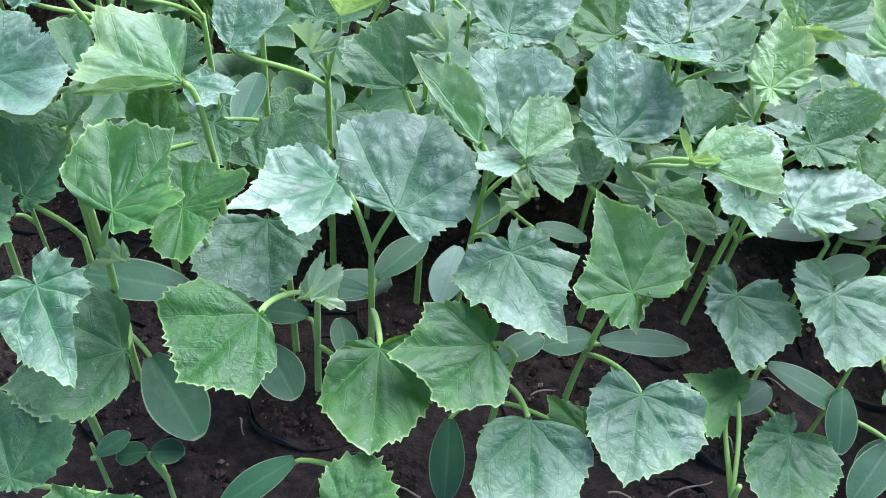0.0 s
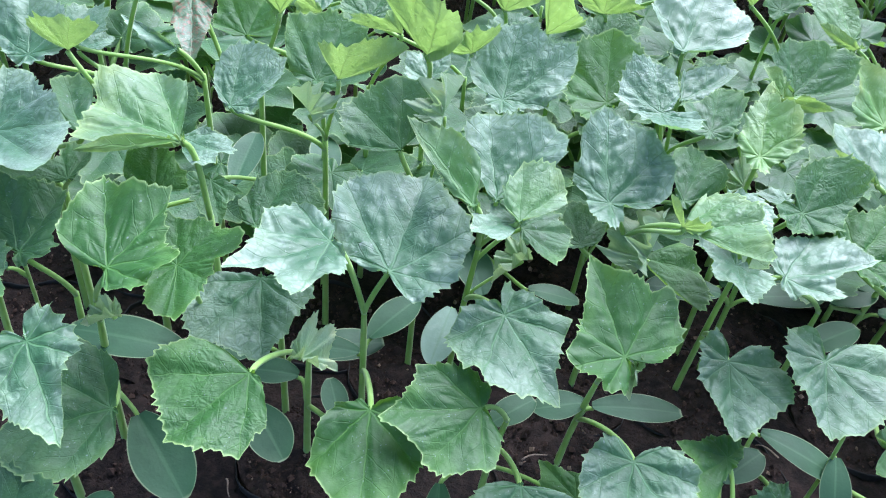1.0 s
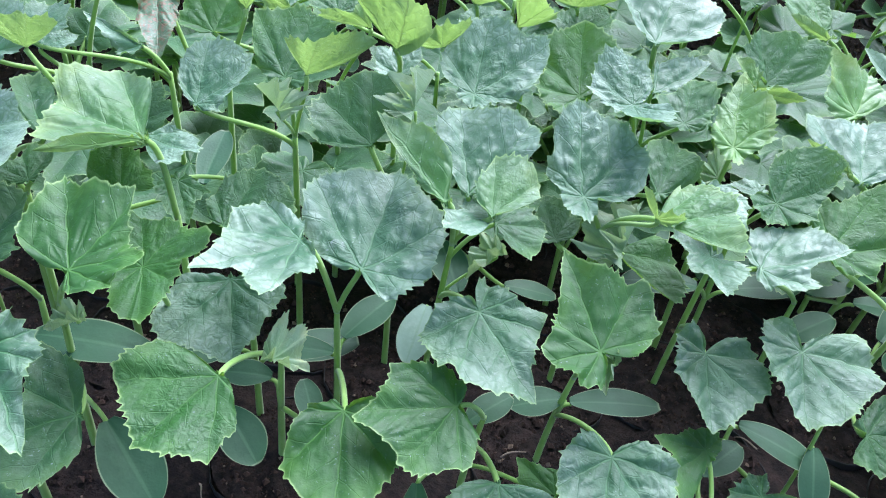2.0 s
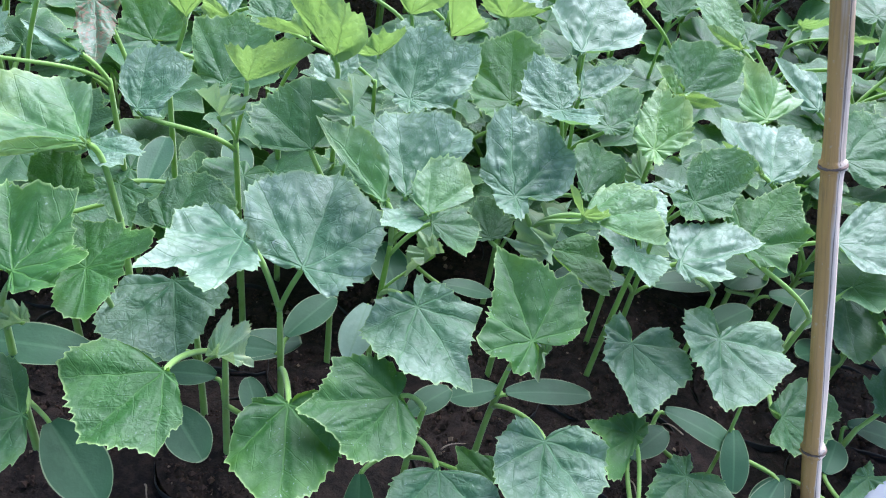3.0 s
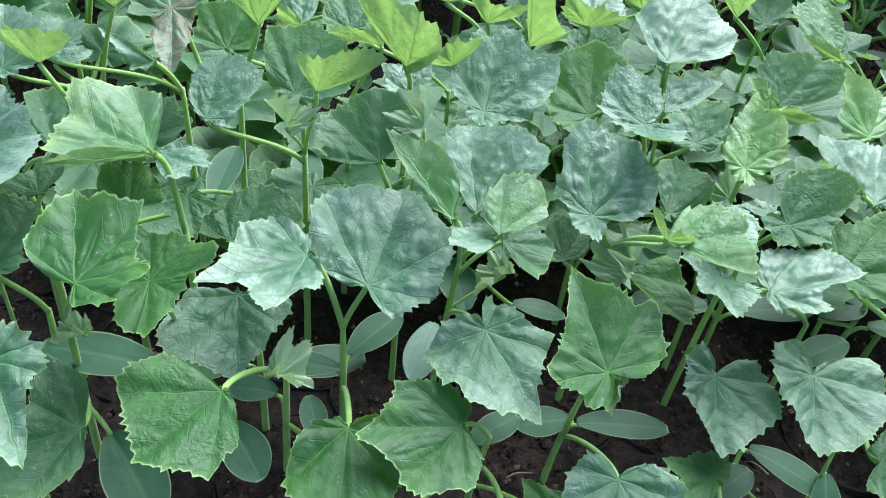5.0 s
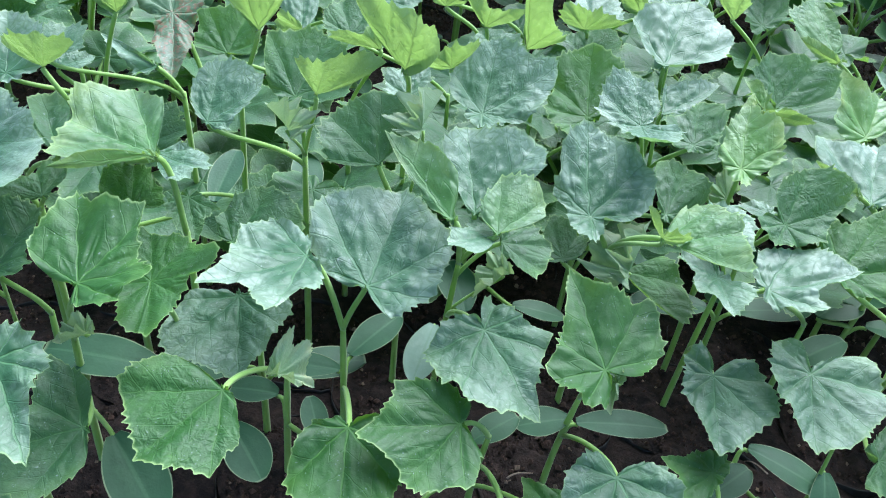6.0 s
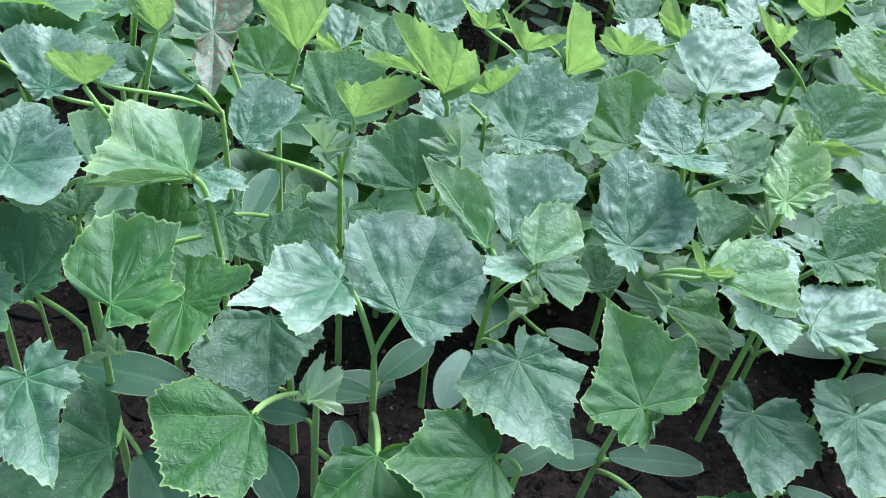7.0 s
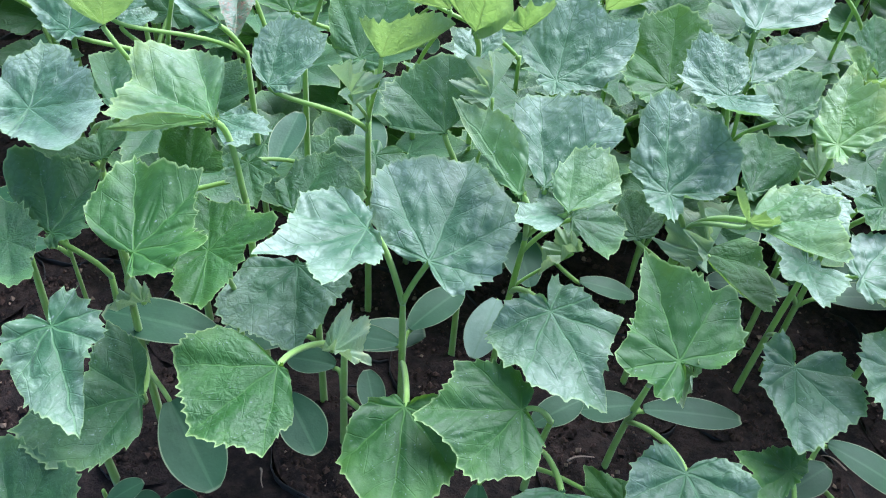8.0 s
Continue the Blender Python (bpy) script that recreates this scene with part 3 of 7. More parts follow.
def nursery_bag(seed):
    """A black film bag, open at the top, filled with crumbly soil. Its soil lies about z = 0."""
    rng = np.random.default_rng(seed)
    base = tagged(new("nursery_bag"), "black plastic nursery bag filled with dark crumbly soil", "nursery bag", "nursery bags set close together")
    n, ph = 36, rng.uniform(0, 6.28, 4)

    def radius(a, z):
        return 0.0425 + 0.0016 * math.sin(3 * a + ph[0]) + 0.0009 * math.sin(7 * a + ph[1] + z * 40) + 0.0005 * math.sin(17 * a + ph[2])

    verts, faces = [], []
    prof = [(0.0, -0.097), (0.9, -0.097), (0.99, -0.09), (1.0, -0.05), (1.0, -0.015), (1.0, -0.008), (1.005, -0.004), (0.997, -0.0028), (0.988, -0.0036), (0.985, -0.011)]
    for s, z in prof:
        for k in range(n):
            a = 2 * math.pi * k / n
            rim_z = (0.0035 * math.sin(2 * a + ph[3]) + 0.0015 * math.sin(5 * a + ph[1])) if z > -0.005 else 0
            verts.append((s * radius(a, z) * math.cos(a), s * radius(a, z) * math.sin(a), z + rim_z))
    for i in range(len(prof) - 1):
        for k in range(n):
            k2 = (k + 1) % n
            faces.append((i * n + k, i * n + k2, (i + 1) * n + k2, (i + 1) * n + k))
    put_part("bag", mesh_of("bag", verts, faces, FILM), base)
    verts, faces = [], []
    rings, n = 14, 40
    for i in range(rings + 1):
        for k in range(n):
            a, s = 2 * math.pi * k / n, i / rings
            p = Vector((s * 0.0418 * math.cos(a), s * 0.0418 * math.sin(a), 0))
            h = 0.004 * noise.noise(p * 70 + Vector((seed, 0, 0))) + 0.0025 * noise.noise(p * 220 + Vector((0, seed, 0))) - 0.002 * s * s
            verts.append((p.x, p.y, h))
    for i in range(rings):
        for k in range(n):
            k2 = (k + 1) % n
            faces.append((i * n + k, i * n + k2, (i + 1) * n + k2, (i + 1) * n + k))
    put_part("soil", mesh_of("soil", verts, faces, SOIL), base)
    verts, faces = [], []
    for _ in range(420):
        a, s = rng.uniform(0, 6.28), math.sqrt(rng.uniform(0, 1)) * 0.0395
        size = rng.uniform(0.0005, 0.0014) if rng.uniform() < 0.8 else rng.uniform(0.0014, 0.003)
        c = np.array([s * math.cos(a), s * math.sin(a), size * 0.3])
        o = len(verts)
        for d in ((1, 0, 0), (-1, 0, 0), (0, 1, 0), (0, -1, 0), (0, 0, 1), (0, 0, -1)):
            verts.append(c + np.array(d) * size * rng.uniform(0.5, 1.2, 3))
        faces += [(o + p, o + q, o + r) for p, q, r in ((0, 2, 4), (2, 1, 4), (1, 3, 4), (3, 0, 4), (2, 0, 5), (1, 2, 5), (3, 1, 5), (0, 3, 5))]
    tagged(put_part("loose_soil", mesh_of("loose_soil", verts, faces, CRUMBS, False), base), kind="stuff")
    return base


BAGS = [nursery_bag(k + 1) for k in range(5)]
bag_no = 0


def bag_at(x, y):
    """The next bag of the five kinds, turned at random."""
    global bag_no
    m = pose(x, y, 0, 0, 0, (bag_no * 137) % 360)
    if bag_no < len(BAGS):
        BAGS[bag_no].matrix_basis = m
    else:
        copy_thing(BAGS[bag_no % len(BAGS)], m)
    bag_no += 1


# ---------------------------------------------------------------- bags in view
USED = [
    (-0.043, 0.288), (0.113, 0.300), (0.200, 0.371), (-0.050, 0.394), (0.012, 0.366), (-0.153, 0.283),
    (-0.108, 0.205), (0.255, 0.430), (0.222, 0.300), (0.003, 0.208), (0.092, 0.196), (0.169, 0.208),
    (0.256, 0.206), (-0.267, 0.285), (0.369, 0.284), (0.446, 0.276), (-0.318, 0.365), (-0.237, 0.364),
    (-0.152, 0.365), (0.324, 0.361), (0.412, 0.356), (0.495, 0.353), (-0.272, 0.440), (-0.188, 0.444),
    (-0.102, 0.441), (0.053, 0.443), (0.128, 0.438), (0.362, 0.436), (0.452, 0.444), (0.537, 0.434),
    (-0.305, 0.511), (-0.232, 0.509), (-0.144, 0.521), (-0.076, 0.516), (0.006, 0.516), (0.091, 0.510),
    (0.176, 0.512), (0.249, 0.509), (0.322, 0.511), (0.407, 0.523), (0.496, 0.516), (-0.264, 0.592),
    (-0.185, 0.593), (-0.108, 0.599), (-0.030, 0.598), (0.053, 0.587), (0.123, 0.589), (0.205, 0.590),
    (0.283, 0.590), (0.372, 0.601), (0.448, 0.593), (0.529, 0.598), (-0.312, 0.677), (-0.233, 0.679),
    (-0.154, 0.680), (-0.070, 0.678), (0.011, 0.671), (0.090, 0.667), (0.163, 0.674), (0.250, 0.679),
    (0.322, 0.675), (0.410, 0.676), (0.494, 0.674), (0.571, 0.674), (0.126, 0.365), (-0.103, 0.119),
    (0.005, 0.129),
]  # their middles
for x, y in USED:
    bag_at(x, y)

# ---------------------------------------------------------------- seedlings in view
s = Seedling(-0.043, 0.288, 0.097, 0.003, -0.006, label="cucumber seedling with toothed green leaves in a black bag")
s.leaf((-0.0384, 0.2545, 0.1272), 88, -18, -4, 0.0183, 1.14, 0.56, fold=.9, young=True)
s.seed_leaf((-0.0489, 0.2958, 0.0614), -85, 2, 0.0276, 0.0206)
s.seed_leaf((-0.0204, 0.2678, 0.0603), -22, 18, 0.0275, 0.0159)
s.broad_leaf((-0.0564, 0.2300, 0.1420), 173, -14, 2, 0.0413, 0.06, 0.0, FRESH, (1.00, .95, .96, 1.05, 1.08, 1.04, .98, .99, 1.01, 1.08, 1.00, .89, .78, .49, .08, .04, .04, .04, .04, .04, .04, .04, .04, .04, .04, .04, .06, .06, .08, .10, .14, .19, .27, .41, .69, .73))
s = Seedling(0.113, 0.300, 0.095, 0.003, -0.011, label="cucumber seedling with toothed green leaves in a black bag")
s.leaf((0.1260, 0.2695, 0.1293), -162, -17, 33, 0.0162, 0.72, 0.60, fold=.9, young=True)
s.seed_leaf((0.1160, 0.2969, 0.0651), -100, -3, 0.0300, 0.0221)
s.seed_leaf((0.1205, 0.2951, 0.0649), 84, 2, 0.0542, 0.0214)
s.broad_leaf((0.1174, 0.2673, 0.1400), -20, 18, -6, 0.0556, 0.08, 0.2, FRESH, (1.00, .82, .77, .74, .71, .84, .76, .66, .60, .50, .42, .34, .27, .05, .04, .04, .04, .04, .10, .20, .34, .35, .38, .43, .39, .41, .44, .49, .55, .53, .49, .47, .49, .52, .61, .75))
s.broad_leaf((0.1315, 0.2429, 0.0910), -166, -14, -3, 0.0498, 0.06, 0.0, WAXY, (1.00, .89, .83, .79, .71, .64, .59, .54, .49, .44, .41, .37, .34, .30, .27, .18, .08, .04, .04, .04, .04, .18, .28, .41, .50, .56, .65, .68, .69, .73, .78, .78, .79, .82, .85, .88))
s = Seedling(0.200, 0.371, 0.123, 0.003, -0.002, label="tall cucumber seedling with toothed green leaves in a black bag")
s.broad_leaf((0.1908, 0.3106, 0.1000), -178, -17, -1, 0.0474, 0.06, 0.0, WAXY, (1.00, .81, .69, .56, .51, .49, .44, .41, .37, .34, .33, .36, .40, .40, .39, .40, .40, .32, .11, .07, .05, .04, .04, .42, .48, .56, .58, .63, .68, .75, .82, .81, .80, .82, .87, .93))
s.broad_leaf((0.1812, 0.3714, 0.1680), 158, -5, 2, 0.0394, 0.10, 0.0, DUSTY_SHEEN, (1.00, .67, .54, .33, .14, .09, .07, .06, .05, .04, .04, .04, .04, .04, .05, .05, .06, .08, .11, .19, .24, .19, .17, .17, .18, .20, .24, .31, .36, .43, .51, .57, .63, .67, .73, .83))
s.broad_leaf((0.1839, 0.3364, 0.1480), -179, 6, 0, 0.0354, 0.12, 0.0, DUSTY_SHEEN, (1.00, .73, .67, .66, .67, .62, .51, .45, .41, .40, .43, .49, .58, .74, .74, .74, .70, .63, .35, .23, .18, .17, .16, .16, .17, .18, .20, .24, .34, .52, .56, .62, .66, .73, .79, .87))
s = Seedling(-0.050, 0.394, 0.160, -0.001, -0.000, label="tall cucumber seedling with toothed green leaves in a black bag")
s.leaf((-0.0555, 0.3718, 0.1887), -49, 36, 34, 0.0186, 0.76, 0.80, fold=1.1, young=True)
s.broad_leaf((-0.0978, 0.3679, 0.1900), 1, 24, 6, 0.0379, 0.20, 0.5, DUSTY_SHEEN, (1.00, 1.00, 1.02, 1.03, 1.01, .81, .56, .45, .39, .35, .33, .32, .24, .15, .11, .09, .08, .07, .06, .05, .05, .05, .05, .05, .05, .06, .07, .08, .11, .18, .23, .32, .50, .65, .77, .90))
s.broad_leaf((-0.1048, 0.3462, 0.1550), 157, -20, 8, 0.0280, 0.10, 0.0, LEAF, (1.00, .90, .85, .67, .57, .52, .50, .49, .48, .42, .39, .34, .26, .22, .19, .17, .17, .16, .16, .17, .19, .19, .18, .18, .19, .20, .23, .27, .31, .37, .47, .69, .63, .59, .67, .88))
s.broad_leaf((-0.0424, 0.3831, 0.2050), -111, 59, 65, 0.0238, 0.12, 0.0, THIN_BACKLIT, (1.00, .04, .04, .04, .04, .04, .04, .04, .04, .04, .04, .04, .04, .04, .04, .04, .04, .04, .04, .04, .04, .04, .04, .04, .04, .04, .07, 1.77, 1.55, 1.41, 1.24, 1.08, .97, .91, .88, .88))
s = Seedling(0.012, 0.366, 0.133, -0.002, 0.004, label="tall cucumber seedling with toothed green leaves in a black bag")
s.leaf((0.0156, 0.3747, 0.1959), 19, 39, -44, 0.0249, 0.70, 0.76, fold=1.0, young=True)
s.broad_leaf((-0.0781, 0.3303, 0.1400), 21, 16, 6, 0.0389, 0.08, 0.2, LEAF, (1.00, 1.01, 1.04, 1.05, 1.03, 1.00, .95, .65, .24, .14, .10, .04, .04, .04, .04, .04, .04, .04, .04, .04, .04, .04, .04, .04, .04, .04, .05, .18, .28, .37, .46, .54, .63, .73, .84, .94))
s.broad_leaf((0.0593, 0.3146, 0.1780), 0, 17, 5, 0.0343, 0.10, 0.5, SOFT, (1.00, 1.03, 1.13, 1.12, 1.03, .91, .83, .04, .04, .04, .04, .04, .04, .04, .04, .04, .04, .04, .04, .04, .04, .04, .04, .04, .04, .04, .04, .04, .04, .06, .10, .29, .39, .55, .67, .78))
s.broad_leaf((-0.0055, 0.3641, 0.1780), -6, 31, -3, 0.0434, 0.06, 0.0, LEAF, (1.00, .93, .98, .72, .52, .04, .04, .04, .04, .04, .04, .04, .04, .04, .04, .04, .04, .04, .04, .04, .04, .04, .04, .04, .05, .09, .28, .63, .69, .79, .89, .92, .92, .92, .93, .95))
s = Seedling(-0.153, 0.283, 0.130, 0.009, -0.008, label="tall cucumber seedling with toothed green leaves in a black bag")
s.leaf((-0.1269, 0.2557, 0.1396), -112, -2, 3, 0.0138, 0.96, 0.72, fold=.9, young=True)
s.seed_leaf((-0.1258, 0.2550, 0.0644), 137, -14, 0.0513, 0.0326)
s.broad_leaf((-0.1225, 0.2524, 0.1750), -19, 10, -6, 0.0503, 0.12, 0.2, FRESH, (1.00, .84, .87, .85, .94, .68, .61, .54, .53, .65, .61, .55, .50, .48, .47, .48, .40, .33, .29, .26, .20, .04, .04, .04, .04, .04, .04, .05, .07, .12, .29, .49, .65, .72, .78, .90))
s.broad_leaf((-0.1204, 0.2243, 0.1120), -158, -13, -5, 0.0425, 0.06, 0.0, LEAF, (1.00, 1.06, 1.13, 1.16, 1.23, 1.08, .74, .68, .65, .69, .77, .87, 1.01, .76, .63, .50, .33, .13, .07, .05, .04, .04, .04, .04, .05, .06, .07, .09, .10, .12, .16, .24, .46, .54, .65, .80))
s = Seedling(-0.108, 0.205, 0.041, 0.000, 0.000, label="small cucumber sprout with smooth oval seed leaves in dark soil", thick=0.0013)
s.seed_leaf((-0.1189, 0.2130, 0.0391), -100, -3, 0.0163, 0.0149)
s.seed_leaf((-0.1172, 0.2133, 0.0391), 83, 2, 0.0168, 0.0162)
s = Seedling(0.066, 0.279, 0.080, 0.003, -0.011, label="cucumber seedling with toothed green leaves in a black bag")
s.seed_leaf((0.0370, 0.2416, 0.0531), 179, -19, 0.0429, 0.0200)
s.seed_leaf((0.0612, 0.2763, 0.0622), 54, 12, 0.0317, 0.0193)
s.broad_leaf((0.0512, 0.2480, 0.1120), -141, -13, -11, 0.0406, 0.06, 0.0, FRESH, (1.00, .94, .98, 1.09, 1.28, 1.00, .93, .89, .96, .77, .67, .59, .55, .48, .39, .34, .31, .20, .04, .04, .04, .04, .04, .04, .04, .05, .10, .19, .39, .48, .63, .78, .79, .82, .90, 1.01))
s.broad_leaf((0.0757, 0.2280, 0.0800), 177, -14, 1, 0.0501, 0.06, 0.0, WAXY, (1.00, .99, 1.00, 1.03, .92, .71, .65, .54, .46, .35, .27, .20, .05, .04, .04, .04, .04, .04, .04, .04, .04, .04, .04, .04, .04, .04, .07, .29, .46, .62, .73, .74, .79, .87, .94, .96))
s.broad_leaf((0.1100, 0.2405, 0.0550), -51, 11, -13, 0.0282, 0.10, 0.2, FRESH, (1.00, .74, .63, .56, .53, .51, .51, .37, .23, .11, .07, .06, .05, .04, .04, .04, .04, .04, .04, .04, .04, .04, .04, .04, .04, .04, .04, .04, .04, .04, .04, .05, .11, .75, .80, .87))
s = Seedling(0.038, 0.342, 0.137, 0.006, -0.001, label="tall cucumber seedling with toothed green leaves in a black bag")
s.leaf((0.0701, 0.3476, 0.1236), -113, -23, 13, 0.0204, 0.79, 0.73, fold=.8, young=True)
s.seed_leaf((0.0353, 0.3572, 0.0682), -164, -19, 0.0383, 0.0234, pale=True)
s.seed_leaf((0.0543, 0.3724, 0.0674), -19, 18, 0.0411, 0.0279)
s.broad_leaf((0.0593, 0.2960, 0.1300), 149, -12, 7, 0.0582, 0.10, 0.0, WAXY, (1.00, .87, .83, .77, .76, .64, .68, .64, .62, .58, .49, .42, .38, .30, .25, .21, .18, .17, .09, .06, .24, .34, .35, .33, .33, .33, .34, .35, .37, .45, .62, .59, .58, .59, .63, .71))
s.broad_leaf((0.0481, 0.3337, 0.1750), -10, 19, -3, 0.0514, 0.16, 0.5, DUSTY_SHEEN, (1.00, .97, .98, 1.03, 1.06, 1.04, .86, .25, .15, .11, .09, .04, .04, .04, .04, .04, .04, .04, .04, .04, .04, .04, .04, .04, .04, .04, .04, .04, .04, .05, .07, .11, .21, .42, .84, .93))
s.broad_leaf((0.0365, 0.3182, 0.1820), -38, 11, -22, 0.0645, 0.10, 0.5, SOFT, (1.00, .79, .68, .50, .40, .04, .04, .04, .04, .04, .04, .04, .04, .04, .04, .04, .04, .04, .04, .04, .04, .04, .04, .04, .04, .04, .04, .04, .05, .05, .06, .07, .09, .14, .25, .38))
s.broad_leaf((0.0605, 0.3229, 0.1720), -127, 5, 7, 0.0325, 0.10, 0.0, DUSTY_SHEEN, (1.00, .87, .79, .60, .49, .51, .54, .58, .57, .57, .23, .23, .24, .25, .27, .31, .16, .11, .09, .07, .06, .06, .06, .05, .05, .06, .06, .07, .08, .10, .13, .18, .32, .99, 1.06, 1.07))
s.broad_leaf((0.0659, 0.3439, 0.1500), 87, -5, 12, 0.0281, 0.10, 0.0, LEAF, (1.00, .98, .98, 1.00, 1.06, 1.07, 1.09, .45, .35, .30, .17, .10, .07, .06, .05, .04, .04, .04, .04, .04, .04, .05, .05, .06, .08, .13, .15, .17, .20, .26, .39, .54, .72, .86, .79, .86))
s = Seedling(-0.013, 0.310, 0.115, -0.001, -0.008, label="tall cucumber seedling with toothed green leaves in a black bag")
s.seed_leaf((-0.0165, 0.3107, 0.0702), -86, 1, 0.0402, 0.0206)
s.seed_leaf((-0.0120, 0.3231, 0.0700), 40, 15, 0.0407, 0.0236)
s.broad_leaf((-0.0330, 0.3035, 0.1600), -128, -3, 6, 0.0564, 0.16, 0.0, DUSTY_SHEEN, (1.00, .76, .66, .64, .68, .69, .72, .72, .68, .62, .47, .36, .28, .23, .09, .05, .04, .04, .04, .04, .04, .04, .04, .05, .06, .12, .19, .28, .43, .63, .55, .60, .85, .80, .66, .67))
s.broad_leaf((-0.0027, 0.3029, 0.1450), 13, 14, 3, 0.0644, 0.12, 0.5, DUSTY_SHEEN, (1.00, .89, .84, .82, .78, .74, .63, .59, .56, .51, .47, .44, .40, .38, .26, .04, .04, .04, .04, .04, .04, .04, .04, .05, .08, .10, .17, .33, .44, .62, .71, .84, .91, .87, .91, .92))
s.broad_leaf((-0.0029, 0.2484, 0.1000), 178, -17, 1, 0.0550, 0.06, 0.0, FRESH, (1.00, .93, .85, .79, .74, .65, .54, .48, .41, .33, .25, .21, .18, .16, .14, .05, .04, .04, .04, .04, .05, .06, .08, .14, .31, .34, .35, .37, .40, .45, .53, .65, .73, .77, .87, .90))
s = Seedling(0.222, 0.300, 0.040, -0.003, -0.003, label="low cucumber seedling with toothed green leaves in a black bag")
s.seed_leaf((0.2280, 0.3049, 0.0459), 111, -7, 0.0548, 0.0246)
s.broad_leaf((0.2237, 0.2512, 0.0550), -172, -14, -2, 0.0433, 0.06, 0.0, LEAF, (1.00, 1.01, 1.05, 1.00, .85, .76, .62, .49, .42, .38, .34, .31, .30, .29, .29, .29, .30, .29, .29, .29, .25, .23, .15, .08, .06, .15, .41, .58, .64, .70, .77, .80, .83, .86, .91, .94))
s = Seedling(0.271, 0.293, 0.081, -0.005, 0.002, label="small cucumber sprout with smooth oval seed leaves in dark soil", thick=0.0013)
s.seed_leaf((0.2716, 0.2947, 0.0443), -171, -19, 0.0392, 0.0199)
s.seed_leaf((0.2926, 0.2620, 0.0386), -140, -15, 0.0420, 0.0210)
s = Seedling(-0.146, 0.211, 0.046, 0.000, 0.000, label="small cucumber sprout with smooth oval seed leaves in dark soil", thick=0.0013)
s.seed_leaf((-0.1414, 0.2056, 0.0450), 47, 13, 0.0182, 0.0136)
s = Seedling(0.003, 0.208, 0.053, 0.000, 0.000, label="small cucumber sprout with smooth oval seed leaves in dark soil", thick=0.0013)
s.seed_leaf((-0.0400, 0.2072, 0.0561), -124, -11, 0.0418, 0.0186)
s = Seedling(0.369, 0.284, 0.030, -0.001, -0.001, label="low cucumber seedling with toothed green leaves in a black bag")
s.broad_leaf((0.3610, 0.2745, 0.0300), -123, -6, -10, 0.0377, 0.10, 0.0, LEAF, (1.00, .58, .40, .32, .27, .24, .22, .20, .19, .18, .19, .19, .21, .24, .28, .35, .31, .24, .20, .17, .22, .38, .33, .26, .23, .20, .19, .19, .19, .19, .20, .23, .28, .36, .55, .89))
s = Seedling(-0.318, 0.365, 0.090, 0.000, 0.000, label="cucumber seedling with toothed green leaves in a black bag")
s.leaf((-0.3104, 0.3894, 0.1543), 17, 13, -9, 0.0408, coarse=True)
s.leaf((-0.3117, 0.3374, 0.1360), 168, 7, 8, 0.0397, coarse=True)
s.seed_leaf((-0.3092, 0.3701, 0.0580), 59, 20, 0.0504, 0.0257)
s = Seedling(-0.237, 0.364, 0.090, 0.000, 0.000, label="small cucumber sprout with smooth oval seed leaves in dark soil", thick=0.0013)
s.seed_leaf((-0.2458, 0.3596, 0.0560), 247, 6, 0.0422, 0.0244)
s = Seedling(-0.152, 0.365, 0.165, -0.001, -0.001, label="tall cucumber seedling with toothed green leaves in a black bag")
s.seed_leaf((-0.1042, 0.3849, 0.1236), 5, 19, 0.0439, 0.0209)
s.broad_leaf((-0.1763, 0.3623, 0.2150), -111, 59, 66, 0.0207, 0.12, 0.0, THIN_BACKLIT, (1.00, 1.03, 1.09, 1.09, 1.13, .04, .04, .04, .04, .04, .04, .04, .04, .04, .04, .04, .04, .04, .04, .04, .04, .04, .04, .04, .04, .04, .04, .04, 1.16, 1.09, 1.04, .98, .95, .92, .91, .94))
s.broad_leaf((-0.1138, 0.3338, 0.1900), -30, 5, -3, 0.0535, 0.12, 0.1, SOFT, (1.00, .76, .68, .05, .04, .04, .04, .04, .04, .04, .04, .04, .04, .04, .04, .04, .04, .04, .04, .04, .04, .05, .11, .11, .11, .12, .13, .16, .94, .91, .88, .88, .94, 1.11, 1.06, .97))
s.broad_leaf((-0.1164, 0.3413, 0.1850), 113, -1, 3, 0.0340, 0.10, 0.0, DUSTY_SHEEN, (1.00, .88, 1.01, 1.03, .82, .09, .04, .04, .04, .04, .04, .04, .04, .04, .04, .04, .04, .04, .04, .04, .04, .04, .04, .04, .04, .04, .04, .05, .09, .31, .37, .47, .61, .68, .79, .87))
s = Seedling(0.324, 0.361, 0.095, -0.001, -0.010, label="cucumber seedling with toothed green leaves in a black bag")
s.leaf((0.3504, 0.3650, 0.1119), 442, 18, -12, 0.0391, coarse=True)
s.seed_leaf((0.3309, 0.3680, 0.0651), 46, 16, 0.0509, 0.0241)
s.broad_leaf((0.2635, 0.3631, 0.1400), 41, 15, 12, 0.0602, 0.10, 0.2, FRESH, (1.00, .85, .77, .70, .74, .59, .51, .47, .48, .46, .38, .33, .28, .25, .24, .23, .23, .21, .19, .18, .18, .18, .17, .16, .16, .16, .17, .19, .23, .35, .41, .49, .59, .56, .61, .76))
s.broad_leaf((0.3045, 0.3026, 0.0500), 85, 1, 14, 0.0423, 0.05, 0.0, LEAF, (1.00, .80, .76, .75, .72, .71, .70, .65, .62, .61, .59, .58, .57, .54, .31, .04, .04, .04, .04, .04, .04, .04, .24, .24, .24, .24, .26, .29, .33, .43, .62, .85, .84, .86, .90, .95))
